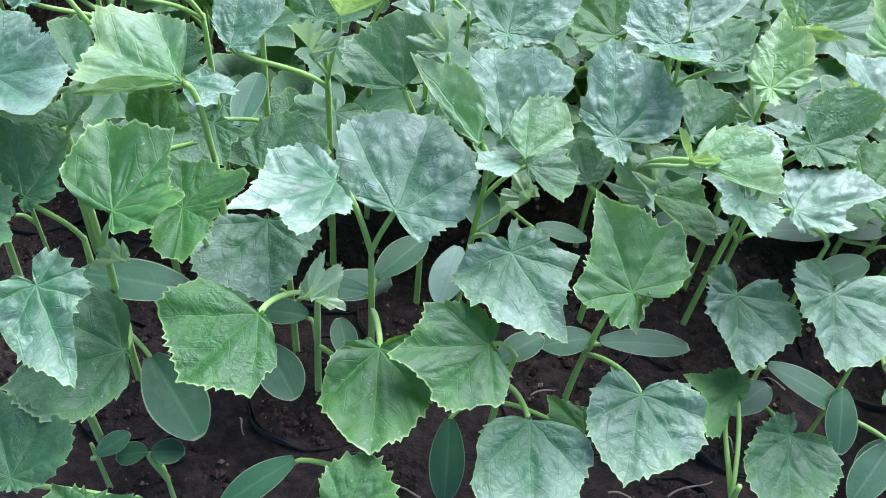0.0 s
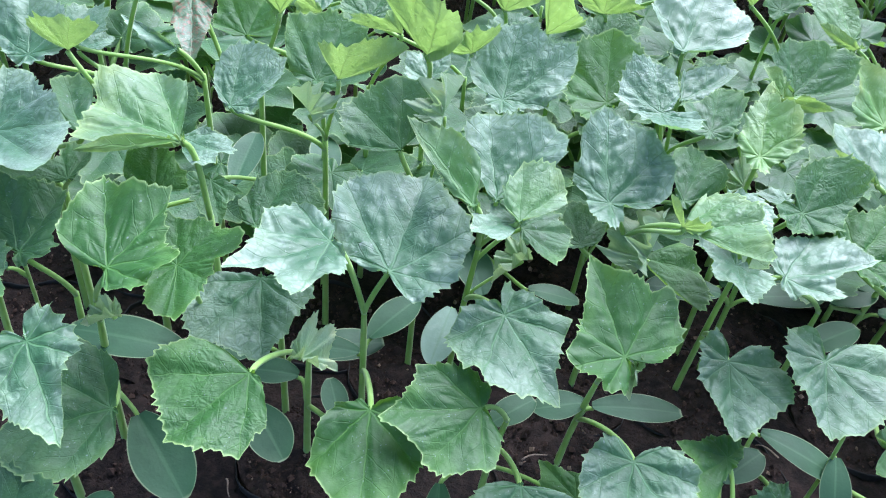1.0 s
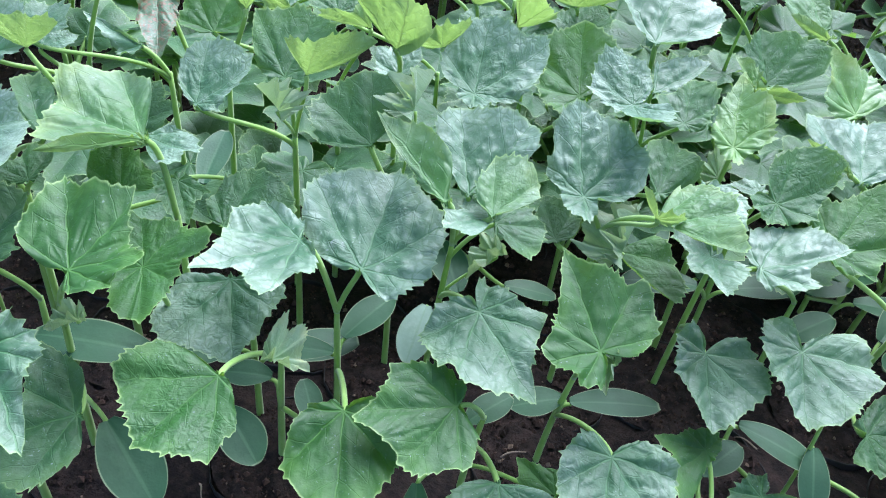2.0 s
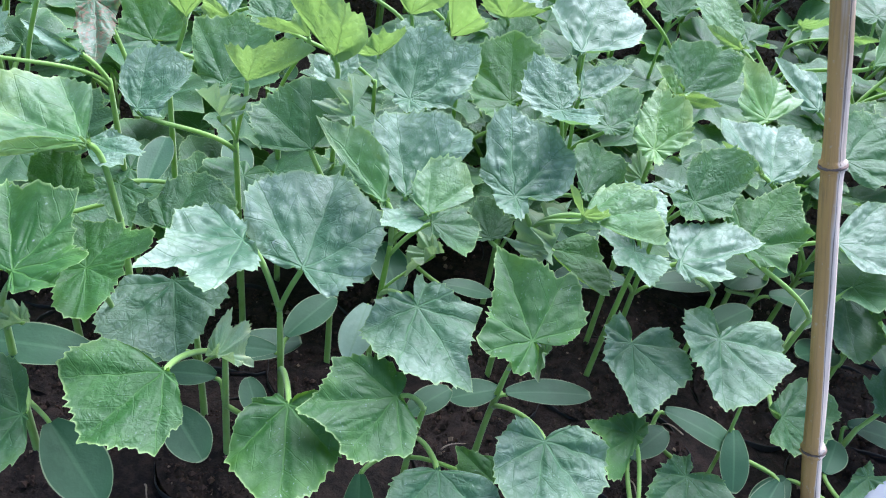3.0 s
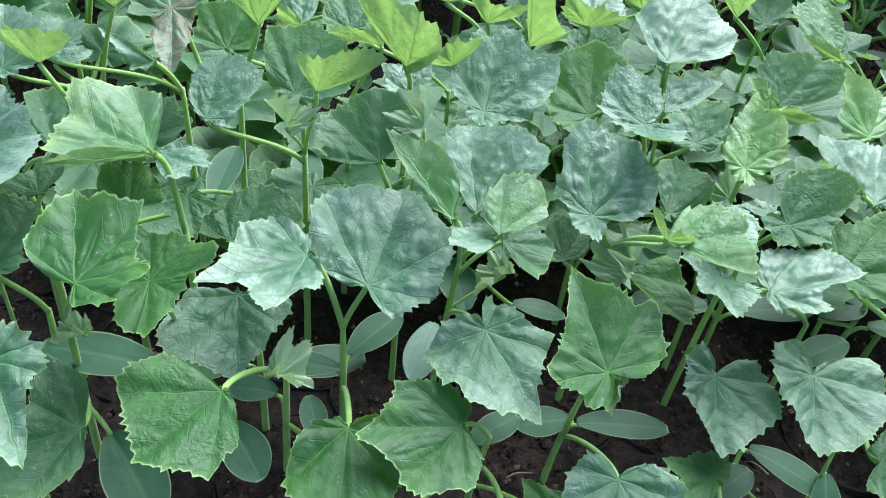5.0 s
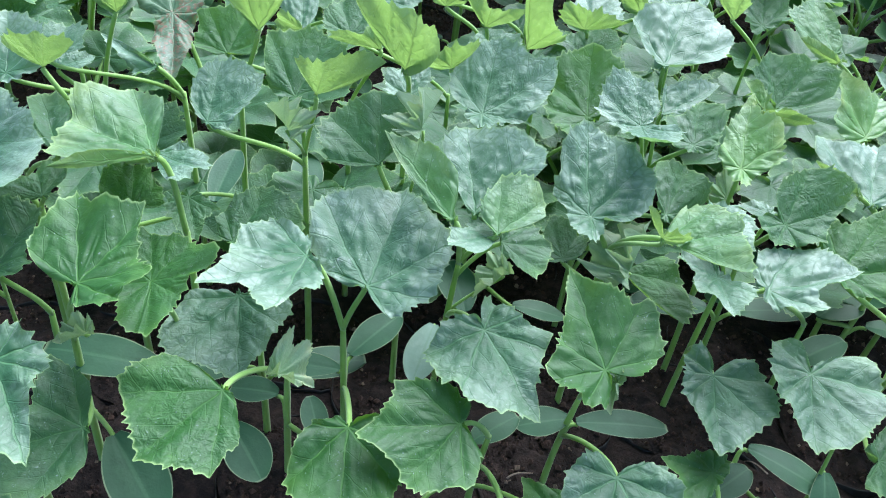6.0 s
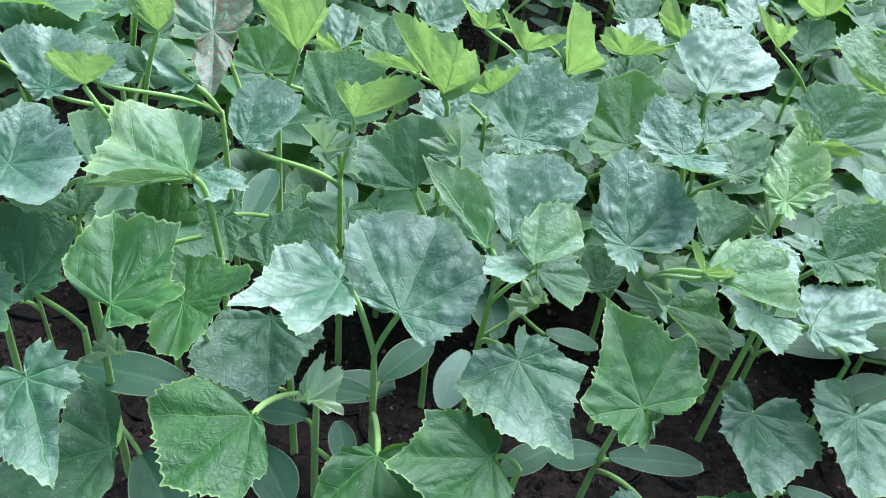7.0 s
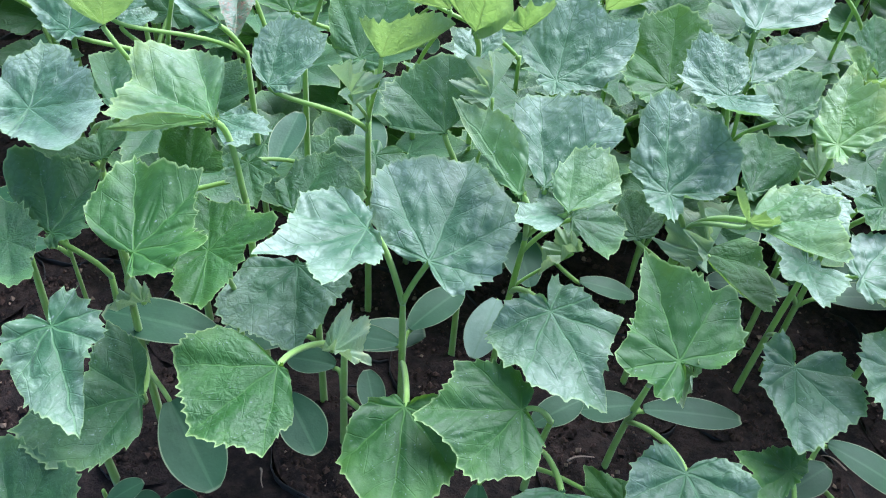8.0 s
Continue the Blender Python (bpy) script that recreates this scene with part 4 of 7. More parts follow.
s = Seedling(0.495, 0.353, 0.057, 0.000, 0.000, label="small cucumber sprout with smooth oval seed leaves in dark soil", thick=0.0013)
s.seed_leaf((0.4853, 0.3499, 0.0613), 251, 15, 0.0427, 0.0239)
s = Seedling(-0.188, 0.444, 0.165, 0.005, -0.005, label="tall cucumber seedling with toothed green leaves in a black bag")
s.leaf((-0.1914, 0.4222, 0.1143), 188, -1, -11, 0.0382, coarse=True)
s.leaf((-0.1800, 0.4656, 0.1024), 381, 17, -3, 0.0442, coarse=True)
s.leaf((-0.2103, 0.4446, 0.0567), 631, 13, 0, 0.0389, coarse=True)
s.seed_leaf((-0.1783, 0.4453, 0.0717), 83, 1, 0.0515, 0.0280)
s.seed_leaf((-0.1981, 0.4428, 0.0530), 263, 9, 0.0460, 0.0282)
s.broad_leaf((-0.2214, 0.4024, 0.1850), -16, 22, -12, 0.0437, 0.15, 0.2, DUSTY_SHEEN, (1.00, .92, .86, .82, .79, .73, .67, .63, .54, .42, .34, .30, .27, .26, .26, .24, .23, .22, .22, .23, .24, .27, .24, .20, .21, .22, .24, .27, .30, .35, .45, .64, 1.10, 1.08, 1.02, .97))
s.broad_leaf((-0.2114, 0.4404, 0.1700), 49, 7, 16, 0.0235, 0.10, 0.5, DUSTY_SHEEN, (1.00, .95, .85, .68, .53, .34, .04, .04, .04, .04, .04, .04, .04, .04, .04, .04, .04, .04, .04, .04, .04, .04, .04, .04, .04, .04, .04, .33, .35, .39, .45, .55, .67, .70, .76, .85))
s.broad_leaf((-0.1657, 0.4332, 0.2150), 162, 76, -18, 0.0326, 0.12, 0.0, THIN_BACKLIT, (1.00, .90, .85, .77, .72, .69, .17, .04, .04, .04, .04, .04, .04, .04, .04, .04, .04, .04, .04, .04, .04, .04, .04, .04, .04, .04, .04, .04, .04, .04, .04, .04, .45, .63, .86, 1.02))
s = Seedling(-0.102, 0.441, 0.165, 0.003, -0.001, label="tall cucumber seedling with toothed green leaves in a black bag")
s.leaf((-0.1313, 0.4452, 0.0925), 279, 3, -15, 0.0366, coarse=True)
s.leaf((-0.0826, 0.4528, 0.0894), 418, -1, 16, 0.0458, coarse=True)
s.broad_leaf((-0.0837, 0.4314, 0.2150), -124, 69, 50, 0.0454, 0.12, 0.0, THIN_BACKLIT, (1.00, .93, .85, .18, .04, .04, .04, .04, .04, .04, .04, .04, .04, .04, .04, .04, .04, .04, .04, .04, .04, .04, .04, .04, .04, .04, .04, .04, .04, .04, .04, .79, .90, .95, .99, .98))
s = Seedling(0.053, 0.443, 0.155, -0.000, 0.000, label="tall cucumber seedling with toothed green leaves in a black bag")
s.leaf((0.0207, 0.4400, 0.1012), 266, 22, -17, 0.0371, coarse=True)
s.leaf((0.0302, 0.4152, 0.0607), 580, 9, -8, 0.0341, coarse=True)
s.seed_leaf((0.0867, 0.3952, 0.0562), 94, -1, 0.0357, 0.0188)
s.seed_leaf((0.0633, 0.4442, 0.0641), 81, 18, 0.0429, 0.0274)
s.broad_leaf((0.0284, 0.4413, 0.2000), 106, 49, -70, 0.0253, 0.12, 0.0, THIN_BACKLIT, (1.00, .87, .77, .68, .62, .56, .52, .49, .48, .48, .50, .52, .56, .62, .65, .33, .18, .10, .07, .06, .05, .05, .04, .04, .04, .04, .04, .05, .06, .06, .07, .07, .08, .10, .14, .23))
s.broad_leaf((0.0495, 0.4180, 0.1850), 6, 24, 7, 0.0499, 0.22, 0.5, DUSTY_SHEEN, (1.00, .94, .95, .96, 1.11, 1.02, .85, .70, .59, .51, .39, .32, .29, .28, .29, .30, .33, .31, .28, .26, .26, .25, .24, .25, .23, .21, .20, .19, .39, .48, .55, .63, .72, .81, .87, .90))
s = Seedling(0.128, 0.438, 0.133, -0.002, 0.003, label="tall cucumber seedling with toothed green leaves in a black bag")
s.leaf((0.1473, 0.4646, 0.0704), 755, 4, -11, 0.0357, coarse=True)
s.seed_leaf((0.1312, 0.4475, 0.0615), 16, 3, 0.0431, 0.0235)
s.broad_leaf((0.1155, 0.4398, 0.1780), 0, 24, 0, 0.0517, 0.15, 0.2, FRESH, (1.00, .91, .88, .81, .45, .28, .20, .16, .14, .13, .11, .10, .09, .09, .08, .08, .09, .09, .10, .12, .15, .22, .45, .46, .48, .50, .54, .54, .53, .53, .54, .56, .64, .88, .90, .92))
s = Seedling(0.362, 0.436, 0.100, -0.000, -0.008, label="cucumber seedling with toothed green leaves in a black bag")
s.leaf((0.3624, 0.4589, 0.0864), 1, -13, 14, 0.0422, coarse=True)
s.leaf((0.3806, 0.4202, 0.1026), 130, 13, -1, 0.0368, coarse=True)
s.leaf((0.3434, 0.4616, 0.1011), 324, 21, -2, 0.0408, coarse=True)
s.seed_leaf((0.3716, 0.4387, 0.0517), 73, 18, 0.0438, 0.0250)
s.seed_leaf((0.3525, 0.4327, 0.0650), 253, 16, 0.0464, 0.0245)
s.broad_leaf((0.3618, 0.3881, 0.0950), -171, -16, -3, 0.0668, 0.05, 0.0, WAXY, (1.00, .91, .74, .56, .40, .27, .20, .16, .14, .12, .08, .06, .05, .05, .04, .04, .04, .04, .04, .05, .05, .06, .08, .11, .13, .18, .33, .35, .39, .43, .48, .55, .62, .71, .78, .88))
s.broad_leaf((0.4194, 0.4176, 0.1450), -41, 4, -4, 0.0402, 0.10, 0.1, WAXY, (1.00, .96, .96, .98, 1.04, 1.15, 1.32, 1.01, .77, .64, .41, .26, .19, .16, .14, .12, .12, .11, .11, .12, .13, .14, .16, .20, .28, .45, .57, .81, 1.15, 1.07, 1.02, .93, .89, .87, .88, .92))
s = Seedling(0.537, 0.434, 0.090, 0.000, 0.000, label="cucumber seedling with toothed green leaves in a black bag")
s.leaf((0.5103, 0.4529, 0.1362), 305, -11, 5, 0.0443, coarse=True)
s.leaf((0.5666, 0.4397, 0.1480), 440, -4, -17, 0.0358, coarse=True)
s.leaf((0.5152, 0.4234, 0.1346), 603, -8, 17, 0.0372, coarse=True)
s.leaf((0.5561, 0.4461, 0.0997), 778, 8, -2, 0.0452, coarse=True)
s.leaf((0.5422, 0.4120, 0.1076), 886, -0, -19, 0.0388, coarse=True)
s.seed_leaf((0.5419, 0.4428, 0.0742), 31, 18, 0.0437, 0.0251)
s.seed_leaf((0.5317, 0.4256, 0.0744), 211, 15, 0.0431, 0.0261)
s = Seedling(-0.305, 0.511, 0.130, 0.000, 0.000, label="tall cucumber seedling with toothed green leaves in a black bag")
s.leaf((-0.3311, 0.4916, 0.1546), 234, 4, -15, 0.0351, coarse=True)
s.leaf((-0.2766, 0.5307, 0.1606), 414, 6, 15, 0.0433, coarse=True)
s.leaf((-0.3017, 0.4863, 0.1118), 533, 3, -5, 0.0376, coarse=True)
s.leaf((-0.3254, 0.5313, 0.1116), 675, 17, 2, 0.0389, coarse=True)
s.seed_leaf((-0.3096, 0.5017, 0.0551), 208, 11, 0.0476, 0.0296)
s.broad_leaf((-0.2739, 0.4853, 0.1750), -31, 19, -11, 0.0395, 0.10, 0.2, LEAF, (1.00, .62, .58, .55, .55, .57, .04, .04, .04, .04, .04, .04, .04, .04, .04, .04, .04, .04, .04, .04, .04, .04, .04, .04, .04, .04, .04, .04, .04, .04, .04, .91, .98, 1.11, 1.07, 1.02))
s = Seedling(-0.232, 0.509, 0.135, 0.000, 0.000, label="tall cucumber seedling with toothed green leaves in a black bag")
s.leaf((-0.2455, 0.4846, 0.1023), 210, -0, 13, 0.0347, coarse=True)
s.leaf((-0.2284, 0.5401, 0.1261), 366, 14, -1, 0.0443, coarse=True)
s.leaf((-0.2514, 0.5329, 0.0819), 680, -14, -7, 0.0394, coarse=True)
s.leaf((-0.2042, 0.5093, 0.0937), 810, 21, 8, 0.0418, coarse=True)
s.seed_leaf((-0.2407, 0.5131, 0.0574), 293, 2, 0.0500, 0.0263)
s.broad_leaf((-0.2527, 0.4789, 0.1800), -25, 20, -9, 0.0205, 0.10, 0.5, WAXY, (1.00, .94, .91, .92, .95, 1.01, 1.09, 1.05, 1.00, 1.07, 1.18, .88, .04, .04, .04, .04, .04, .04, .04, .04, .04, .04, .04, .04, .04, .04, .04, .04, .04, .04, .04, .04, 1.22, 1.16, 1.07, 1.02))
s = Seedling(-0.144, 0.521, 0.130, -0.003, -0.002, label="tall cucumber seedling with toothed green leaves in a black bag")
s.leaf((-0.1684, 0.5470, 0.1110), 317, -6, 12, 0.0378, coarse=True)
s.leaf((-0.1218, 0.5066, 0.1166), 483, 7, 14, 0.0376, coarse=True)
s.leaf((-0.1778, 0.5144, 0.0782), 618, -15, -12, 0.0351, coarse=True)
s.leaf((-0.1169, 0.5410, 0.0768), 774, 4, -1, 0.0424, coarse=True)
s.broad_leaf((-0.1662, 0.5231, 0.1750), 165, -26, 7, 0.0624, 0.05, 0.0, SPOTTED, (1.00, .69, .51, .45, .34, .26, .22, .20, .20, .20, .26, .39, .48, .63, .63, .65, .62, .58, .57, .57, .56, .55, .56, .58, .47, .39, .34, .31, .29, .28, .28, .28, .32, .39, .53, .76))
s = Seedling(-0.076, 0.516, 0.145, 0.005, -0.003, label="tall cucumber seedling with toothed green leaves in a black bag")
s.leaf((-0.0723, 0.5489, 0.1215), 6, 12, -16, 0.0427, coarse=True)
s.leaf((-0.0631, 0.4912, 0.1159), 153, -1, 3, 0.0360, coarse=True)
s.leaf((-0.0981, 0.5318, 0.1092), 305, -12, 16, 0.0348, coarse=True)
s.leaf((-0.0527, 0.5111, 0.0896), 463, 13, -1, 0.0442, coarse=True)
s.leaf((-0.0991, 0.5168, 0.0836), 631, -9, -10, 0.0413, coarse=True)
s.seed_leaf((-0.0658, 0.5160, 0.0747), 93, 16, 0.0411, 0.0269)
s.broad_leaf((-0.1194, 0.4851, 0.1700), -33, 23, -14, 0.0358, 0.10, 0.2, FRESH, (1.00, .95, .93, .93, .85, .80, .74, .70, .67, .65, .60, .58, .57, .04, .04, .04, .04, .04, .04, .04, .04, .04, .04, .04, .04, .04, .04, .04, .24, .39, .60, .64, .70, .71, .80, 1.05))
s.broad_leaf((-0.0729, 0.5002, 0.1850), -6, 22, -2, 0.0335, 0.15, 0.5, DUSTY_SHEEN, (1.00, .92, .88, .57, .26, .04, .04, .04, .04, .04, .04, .04, .04, .04, .04, .04, .04, .04, .04, .04, .04, .04, .04, .04, .04, .04, .04, .04, .04, .04, .04, .04, .76, .83, .95, 1.06))
s.broad_leaf((-0.0709, 0.4899, 0.1900), -99, 35, 74, 0.0191, 0.12, 0.0, THIN_BACKLIT, (1.00, .94, .91, .92, .86, .72, .04, .04, .04, .04, .04, .04, .04, .04, .04, .04, .04, .04, .04, .04, .04, .04, .04, .04, .04, .04, .04, .04, .12, .14, .16, .19, .26, .42, .68, .80))
s = Seedling(0.006, 0.516, 0.090, 0.000, 0.000, label="cucumber seedling with toothed green leaves in a black bag")
s.leaf((0.0311, 0.5352, 0.1010), 52, 12, 16, 0.0358, coarse=True)
s.leaf((-0.0131, 0.4940, 0.1240), 221, 18, -0, 0.0387, coarse=True)
s.leaf((0.0159, 0.5478, 0.1073), 377, 9, 7, 0.0342, coarse=True)
s.leaf((0.0152, 0.4914, 0.0657), 520, 13, -18, 0.0415, coarse=True)
s.leaf((-0.0199, 0.5204, 0.0688), 640, 20, 16, 0.0417, coarse=True)
s.seed_leaf((0.0116, 0.5242, 0.0679), 33, 20, 0.0473, 0.0279)
s.seed_leaf((0.0006, 0.5075, 0.0563), 213, 14, 0.0505, 0.0256)
s = Seedling(0.091, 0.510, 0.150, -0.003, -0.006, label="tall cucumber seedling with toothed green leaves in a black bag")
s.leaf((0.0667, 0.5227, 0.1224), 298, -0, -3, 0.0378, coarse=True)
s.leaf((0.1254, 0.5139, 0.1151), 443, -4, -0, 0.0393, coarse=True)
s.leaf((0.0651, 0.4953, 0.1203), 601, -3, 6, 0.0399, coarse=True)
s.leaf((0.1059, 0.5386, 0.0732), 747, 4, 2, 0.0377, coarse=True)
s.leaf((0.0937, 0.4803, 0.0747), 895, -14, -10, 0.0344, coarse=True)
s.broad_leaf((0.0758, 0.4892, 0.1950), -155, 71, 13, 0.0533, 0.12, 0.0, THIN_BACKLIT, (1.00, .04, .04, .04, .04, .04, .04, .04, .04, .04, .04, .04, .04, .04, .04, .04, .04, .04, .04, .04, .04, .04, .04, .04, .04, .04, .04, .04, .46, .46, .47, .50, .56, .67, .79, .88))
s = Seedling(0.176, 0.512, 0.145, -0.000, -0.002, label="tall cucumber seedling with toothed green leaves in a black bag")
s.leaf((0.1778, 0.5384, 0.1187), 4, 13, -5, 0.0460, coarse=True)
s.leaf((0.1716, 0.4869, 0.1246), 189, 1, -19, 0.0395, coarse=True)
s.leaf((0.1509, 0.5303, 0.1290), 306, 14, -2, 0.0408, coarse=True)
s.leaf((0.2053, 0.4981, 0.0658), 476, 10, -5, 0.0387, coarse=True)
s.leaf((0.1540, 0.5074, 0.0787), 617, -7, 19, 0.0369, coarse=True)
s.seed_leaf((0.1660, 0.5104, 0.0681), 258, 23, 0.0489, 0.0260)
s.broad_leaf((0.1694, 0.4993, 0.1900), 19, 15, 11, 0.0639, 0.12, 0.5, DUSTY_SHEEN, (1.00, .97, .94, .90, .89, .73, .58, .04, .04, .04, .04, .04, .04, .04, .04, .04, .04, .04, .04, .04, .04, .04, .04, .05, .06, .09, .12, .15, .21, .30, .46, .65, .75, .81, .82, .85))
s = Seedling(0.249, 0.509, 0.135, 0.002, -0.000, label="tall cucumber seedling with toothed green leaves in a black bag")
s.leaf((0.2516, 0.5379, 0.1026), 5, 15, -10, 0.0392, coarse=True)
s.leaf((0.2613, 0.4797, 0.1188), 157, -2, 5, 0.0353, coarse=True)
s.leaf((0.2373, 0.5303, 0.1111), 331, -12, -11, 0.0424, coarse=True)
s.leaf((0.2830, 0.5168, 0.0706), 437, -8, -6, 0.0411, coarse=True)
s.leaf((0.2227, 0.5107, 0.0900), 634, 25, -13, 0.0396, coarse=True)
s.seed_leaf((0.2409, 0.5091, 0.0905), -45, 14, 0.0424, 0.0171)
s.seed_leaf((0.2556, 0.5013, 0.0516), 140, 1, 0.0423, 0.0296)
s.broad_leaf((0.2315, 0.4708, 0.1800), 87, -14, -76, 0.0420, 0.12, 0.0, THIN_BACKLIT, (1.00, .71, .51, .33, .25, .19, .16, .13, .12, .11, .11, .11, .11, .08, .04, .04, .04, .04, .04, .04, .04, .04, .04, .04, .04, .04, .04, .04, .04, .04, .07, .08, .10, .12, .17, .67))
s.broad_leaf((0.2331, 0.4740, 0.1800), -32, 27, -16, 0.0254, 0.00, 0.0, THIN_BACKLIT, (1.00, .86, .78, .57, .45, .38, .33, .31, .18, .11, .08, .07, .06, .05, .05, .04, .04, .04, .04, .04, .04, .04, .04, .04, .04, .04, .04, .04, .04, .04, .04, .04, .04, .04, .04, .66))
s.broad_leaf((0.2424, 0.4779, 0.1800), -7, 29, -4, 0.0410, 0.15, 0.2, LEAF, (1.00, .94, .97, 1.03, 1.04, 1.10, 1.15, 1.10, .94, .53, .37, .15, .09, .07, .06, .04, .04, .04, .04, .04, .04, .04, .04, .04, .04, .04, .04, .04, .04, .04, .04, .04, .04, .75, .75, .85))
s = Seedling(0.322, 0.511, 0.120, 0.000, 0.000, label="tall cucumber seedling with toothed green leaves in a black bag")
s.leaf((0.2975, 0.5160, 0.1146), 281, 9, -3, 0.0416, coarse=True)
s.leaf((0.3426, 0.5199, 0.1158), 427, -2, -17, 0.0429, coarse=True)
s.leaf((0.3021, 0.4845, 0.1242), 577, -2, -4, 0.0362, coarse=True)
s.leaf((0.3182, 0.5361, 0.0878), 711, -9, -15, 0.0402, coarse=True)
s.seed_leaf((0.3314, 0.5148, 0.0591), 69, 16, 0.0445, 0.0287)
s.seed_leaf((0.3127, 0.5075, 0.0736), 249, 20, 0.0518, 0.0253)
s.broad_leaf((0.3096, 0.4786, 0.1650), -24, 26, -6, 0.0564, 0.10, 0.2, LIME, (1.00, .78, .70, .65, .73, .65, .62, .61, .59, .21, .14, .09, .07, .06, .05, .04, .04, .04, .04, .04, .04, .05, .06, .07, .10, .16, .24, .28, .30, .32, .37, .48, .47, .48, .51, .67))
s = Seedling(0.407, 0.523, 0.120, -0.003, 0.006, label="tall cucumber seedling with toothed green leaves in a black bag")
s.leaf((0.4330, 0.5340, 0.1294), 66, 16, 17, 0.0457, coarse=True)
s.leaf((0.3806, 0.5032, 0.1115), 234, 5, -10, 0.0405, coarse=True)
s.leaf((0.3975, 0.5527, 0.1237), 342, -3, -6, 0.0457, coarse=True)
s.leaf((0.4207, 0.4962, 0.0928), 514, 15, 10, 0.0455, coarse=True)
s.leaf((0.3788, 0.5383, 0.0787), 658, 23, 6, 0.0382, coarse=True)
s.seed_leaf((0.4151, 0.5293, 0.0676), 50, 11, 0.0418, 0.0247)
s.seed_leaf((0.3998, 0.5164, 0.0577), 230, 8, 0.0462, 0.0238)
s.broad_leaf((0.3583, 0.5018, 0.1650), -37, 18, -13, 0.0522, 0.10, 0.5, DUSTY_SHEEN, (1.00, .81, .72, .67, .65, .56, .30, .13, .08, .06, .04, .04, .04, .04, .04, .04, .04, .04, .04, .04, .04, .04, .04, .04, .04, .04, .04, .04, .04, .04, .29, .30, .32, .37, .44, .64))
s = Seedling(0.496, 0.516, 0.120, -0.002, 0.004, label="tall cucumber seedling with toothed green leaves in a black bag")
s.leaf((0.4772, 0.5401, 0.1640), 322, 4, 0, 0.0368, coarse=True)
s.leaf((0.5288, 0.5095, 0.1452), 461, -7, -16, 0.0445, coarse=True)
s.leaf((0.4617, 0.5243, 0.1497), 644, -5, 2, 0.0456, coarse=True)
s.leaf((0.5146, 0.5293, 0.1170), 773, -11, -15, 0.0367, coarse=True)
s.leaf((0.4979, 0.4934, 0.1293), 896, 13, -5, 0.0383, coarse=True)
s.seed_leaf((0.5008, 0.5246, 0.0623), 27, 5, 0.0509, 0.0249)
s.seed_leaf((0.4917, 0.5068, 0.0674), 207, 2, 0.0409, 0.0284)
s.broad_leaf((0.4528, 0.5011, 0.1650), -23, 18, -8, 0.0498, 0.10, 0.2, LEAF, (1.00, 1.01, 1.05, 1.14, 1.13, 1.02, .91, .57, .43, .35, .30, .28, .23, .16, .13, .11, .09, .09, .08, .08, .08, .09, .10, .11, .13, .17, .26, .51, .51, .54, .58, .74, .83, .92, .95, .96))
s = Seedling(-0.264, 0.592, 0.090, 0.000, 0.000, label="cucumber seedling with toothed green leaves in a black bag")
s.leaf((-0.2656, 0.6269, 0.1491), 358, -5, 16, 0.0454, coarse=True)
s.leaf((-0.2372, 0.5697, 0.1731), 490, 15, 13, 0.0415, coarse=True)
s.leaf((-0.2938, 0.5978, 0.1634), 640, 3, -1, 0.0408, coarse=True)
s.leaf((-0.2424, 0.6031, 0.1268), 784, -5, 12, 0.0447, coarse=True)
s.leaf((-0.2883, 0.5722, 0.1315), 950, 23, -6, 0.0459, coarse=True)
s.seed_leaf((-0.2684, 0.5833, 0.0638), 204, 22, 0.0506, 0.0281)
s = Seedling(-0.185, 0.593, 0.090, 0.000, 0.000, label="cucumber seedling with toothed green leaves in a black bag")
s.leaf((-0.1721, 0.5639, 0.1196), 156, 12, -8, 0.0436, coarse=True)
s.leaf((-0.2051, 0.6222, 0.1246), 326, -2, 2, 0.0406, coarse=True)
s.leaf((-0.1645, 0.5761, 0.1095), 490, -7, -11, 0.0379, coarse=True)
s.leaf((-0.2146, 0.5915, 0.0829), 626, -5, 1, 0.0363, coarse=True)
s.leaf((-0.1692, 0.6155, 0.0895), 756, -4, 19, 0.0395, coarse=True)
s.seed_leaf((-0.1826, 0.6030, 0.0564), 16, 4, 0.0452, 0.0286)
s.seed_leaf((-0.1880, 0.5837, 0.0628), 196, 13, 0.0505, 0.0271)
s = Seedling(-0.108, 0.599, 0.135, 0.000, 0.000, label="tall cucumber seedling with toothed green leaves in a black bag")
s.leaf((-0.1213, 0.5722, 0.1135), 206, 16, 16, 0.0347, coarse=True)
s.leaf((-0.1204, 0.6228, 0.1011), 334, -4, -17, 0.0441, coarse=True)
s.leaf((-0.0891, 0.5728, 0.1119), 503, -5, 13, 0.0458, coarse=True)
s.leaf((-0.1306, 0.5962, 0.0667), 623, -14, -9, 0.0381, coarse=True)
s.leaf((-0.0843, 0.6234, 0.0754), 764, -0, -10, 0.0425, coarse=True)
s.seed_leaf((-0.1035, 0.5902, 0.0743), 150, 18, 0.0455, 0.0241)
s.seed_leaf((-0.1135, 0.6074, 0.0515), 330, 1, 0.0402, 0.0289)
s.broad_leaf((-0.0214, 0.5761, 0.1800), 18, 21, 7, 0.0411, 0.10, 0.5, WAXY, (1.00, .94, .92, .92, .77, .66, .59, .53, .49, .47, .46, .47, .46, .39, .34, .32, .30, .30, .27, .23, .20, .18, .17, .17, .17, .17, .19, .21, .24, .31, .43, .51, .60, .75, .82, .89))
s = Seedling(0.053, 0.587, 0.150, 0.000, 0.000, label="tall cucumber seedling with toothed green leaves in a black bag")
s.leaf((0.0307, 0.5885, 0.1170), 274, -13, -5, 0.0450, coarse=True)
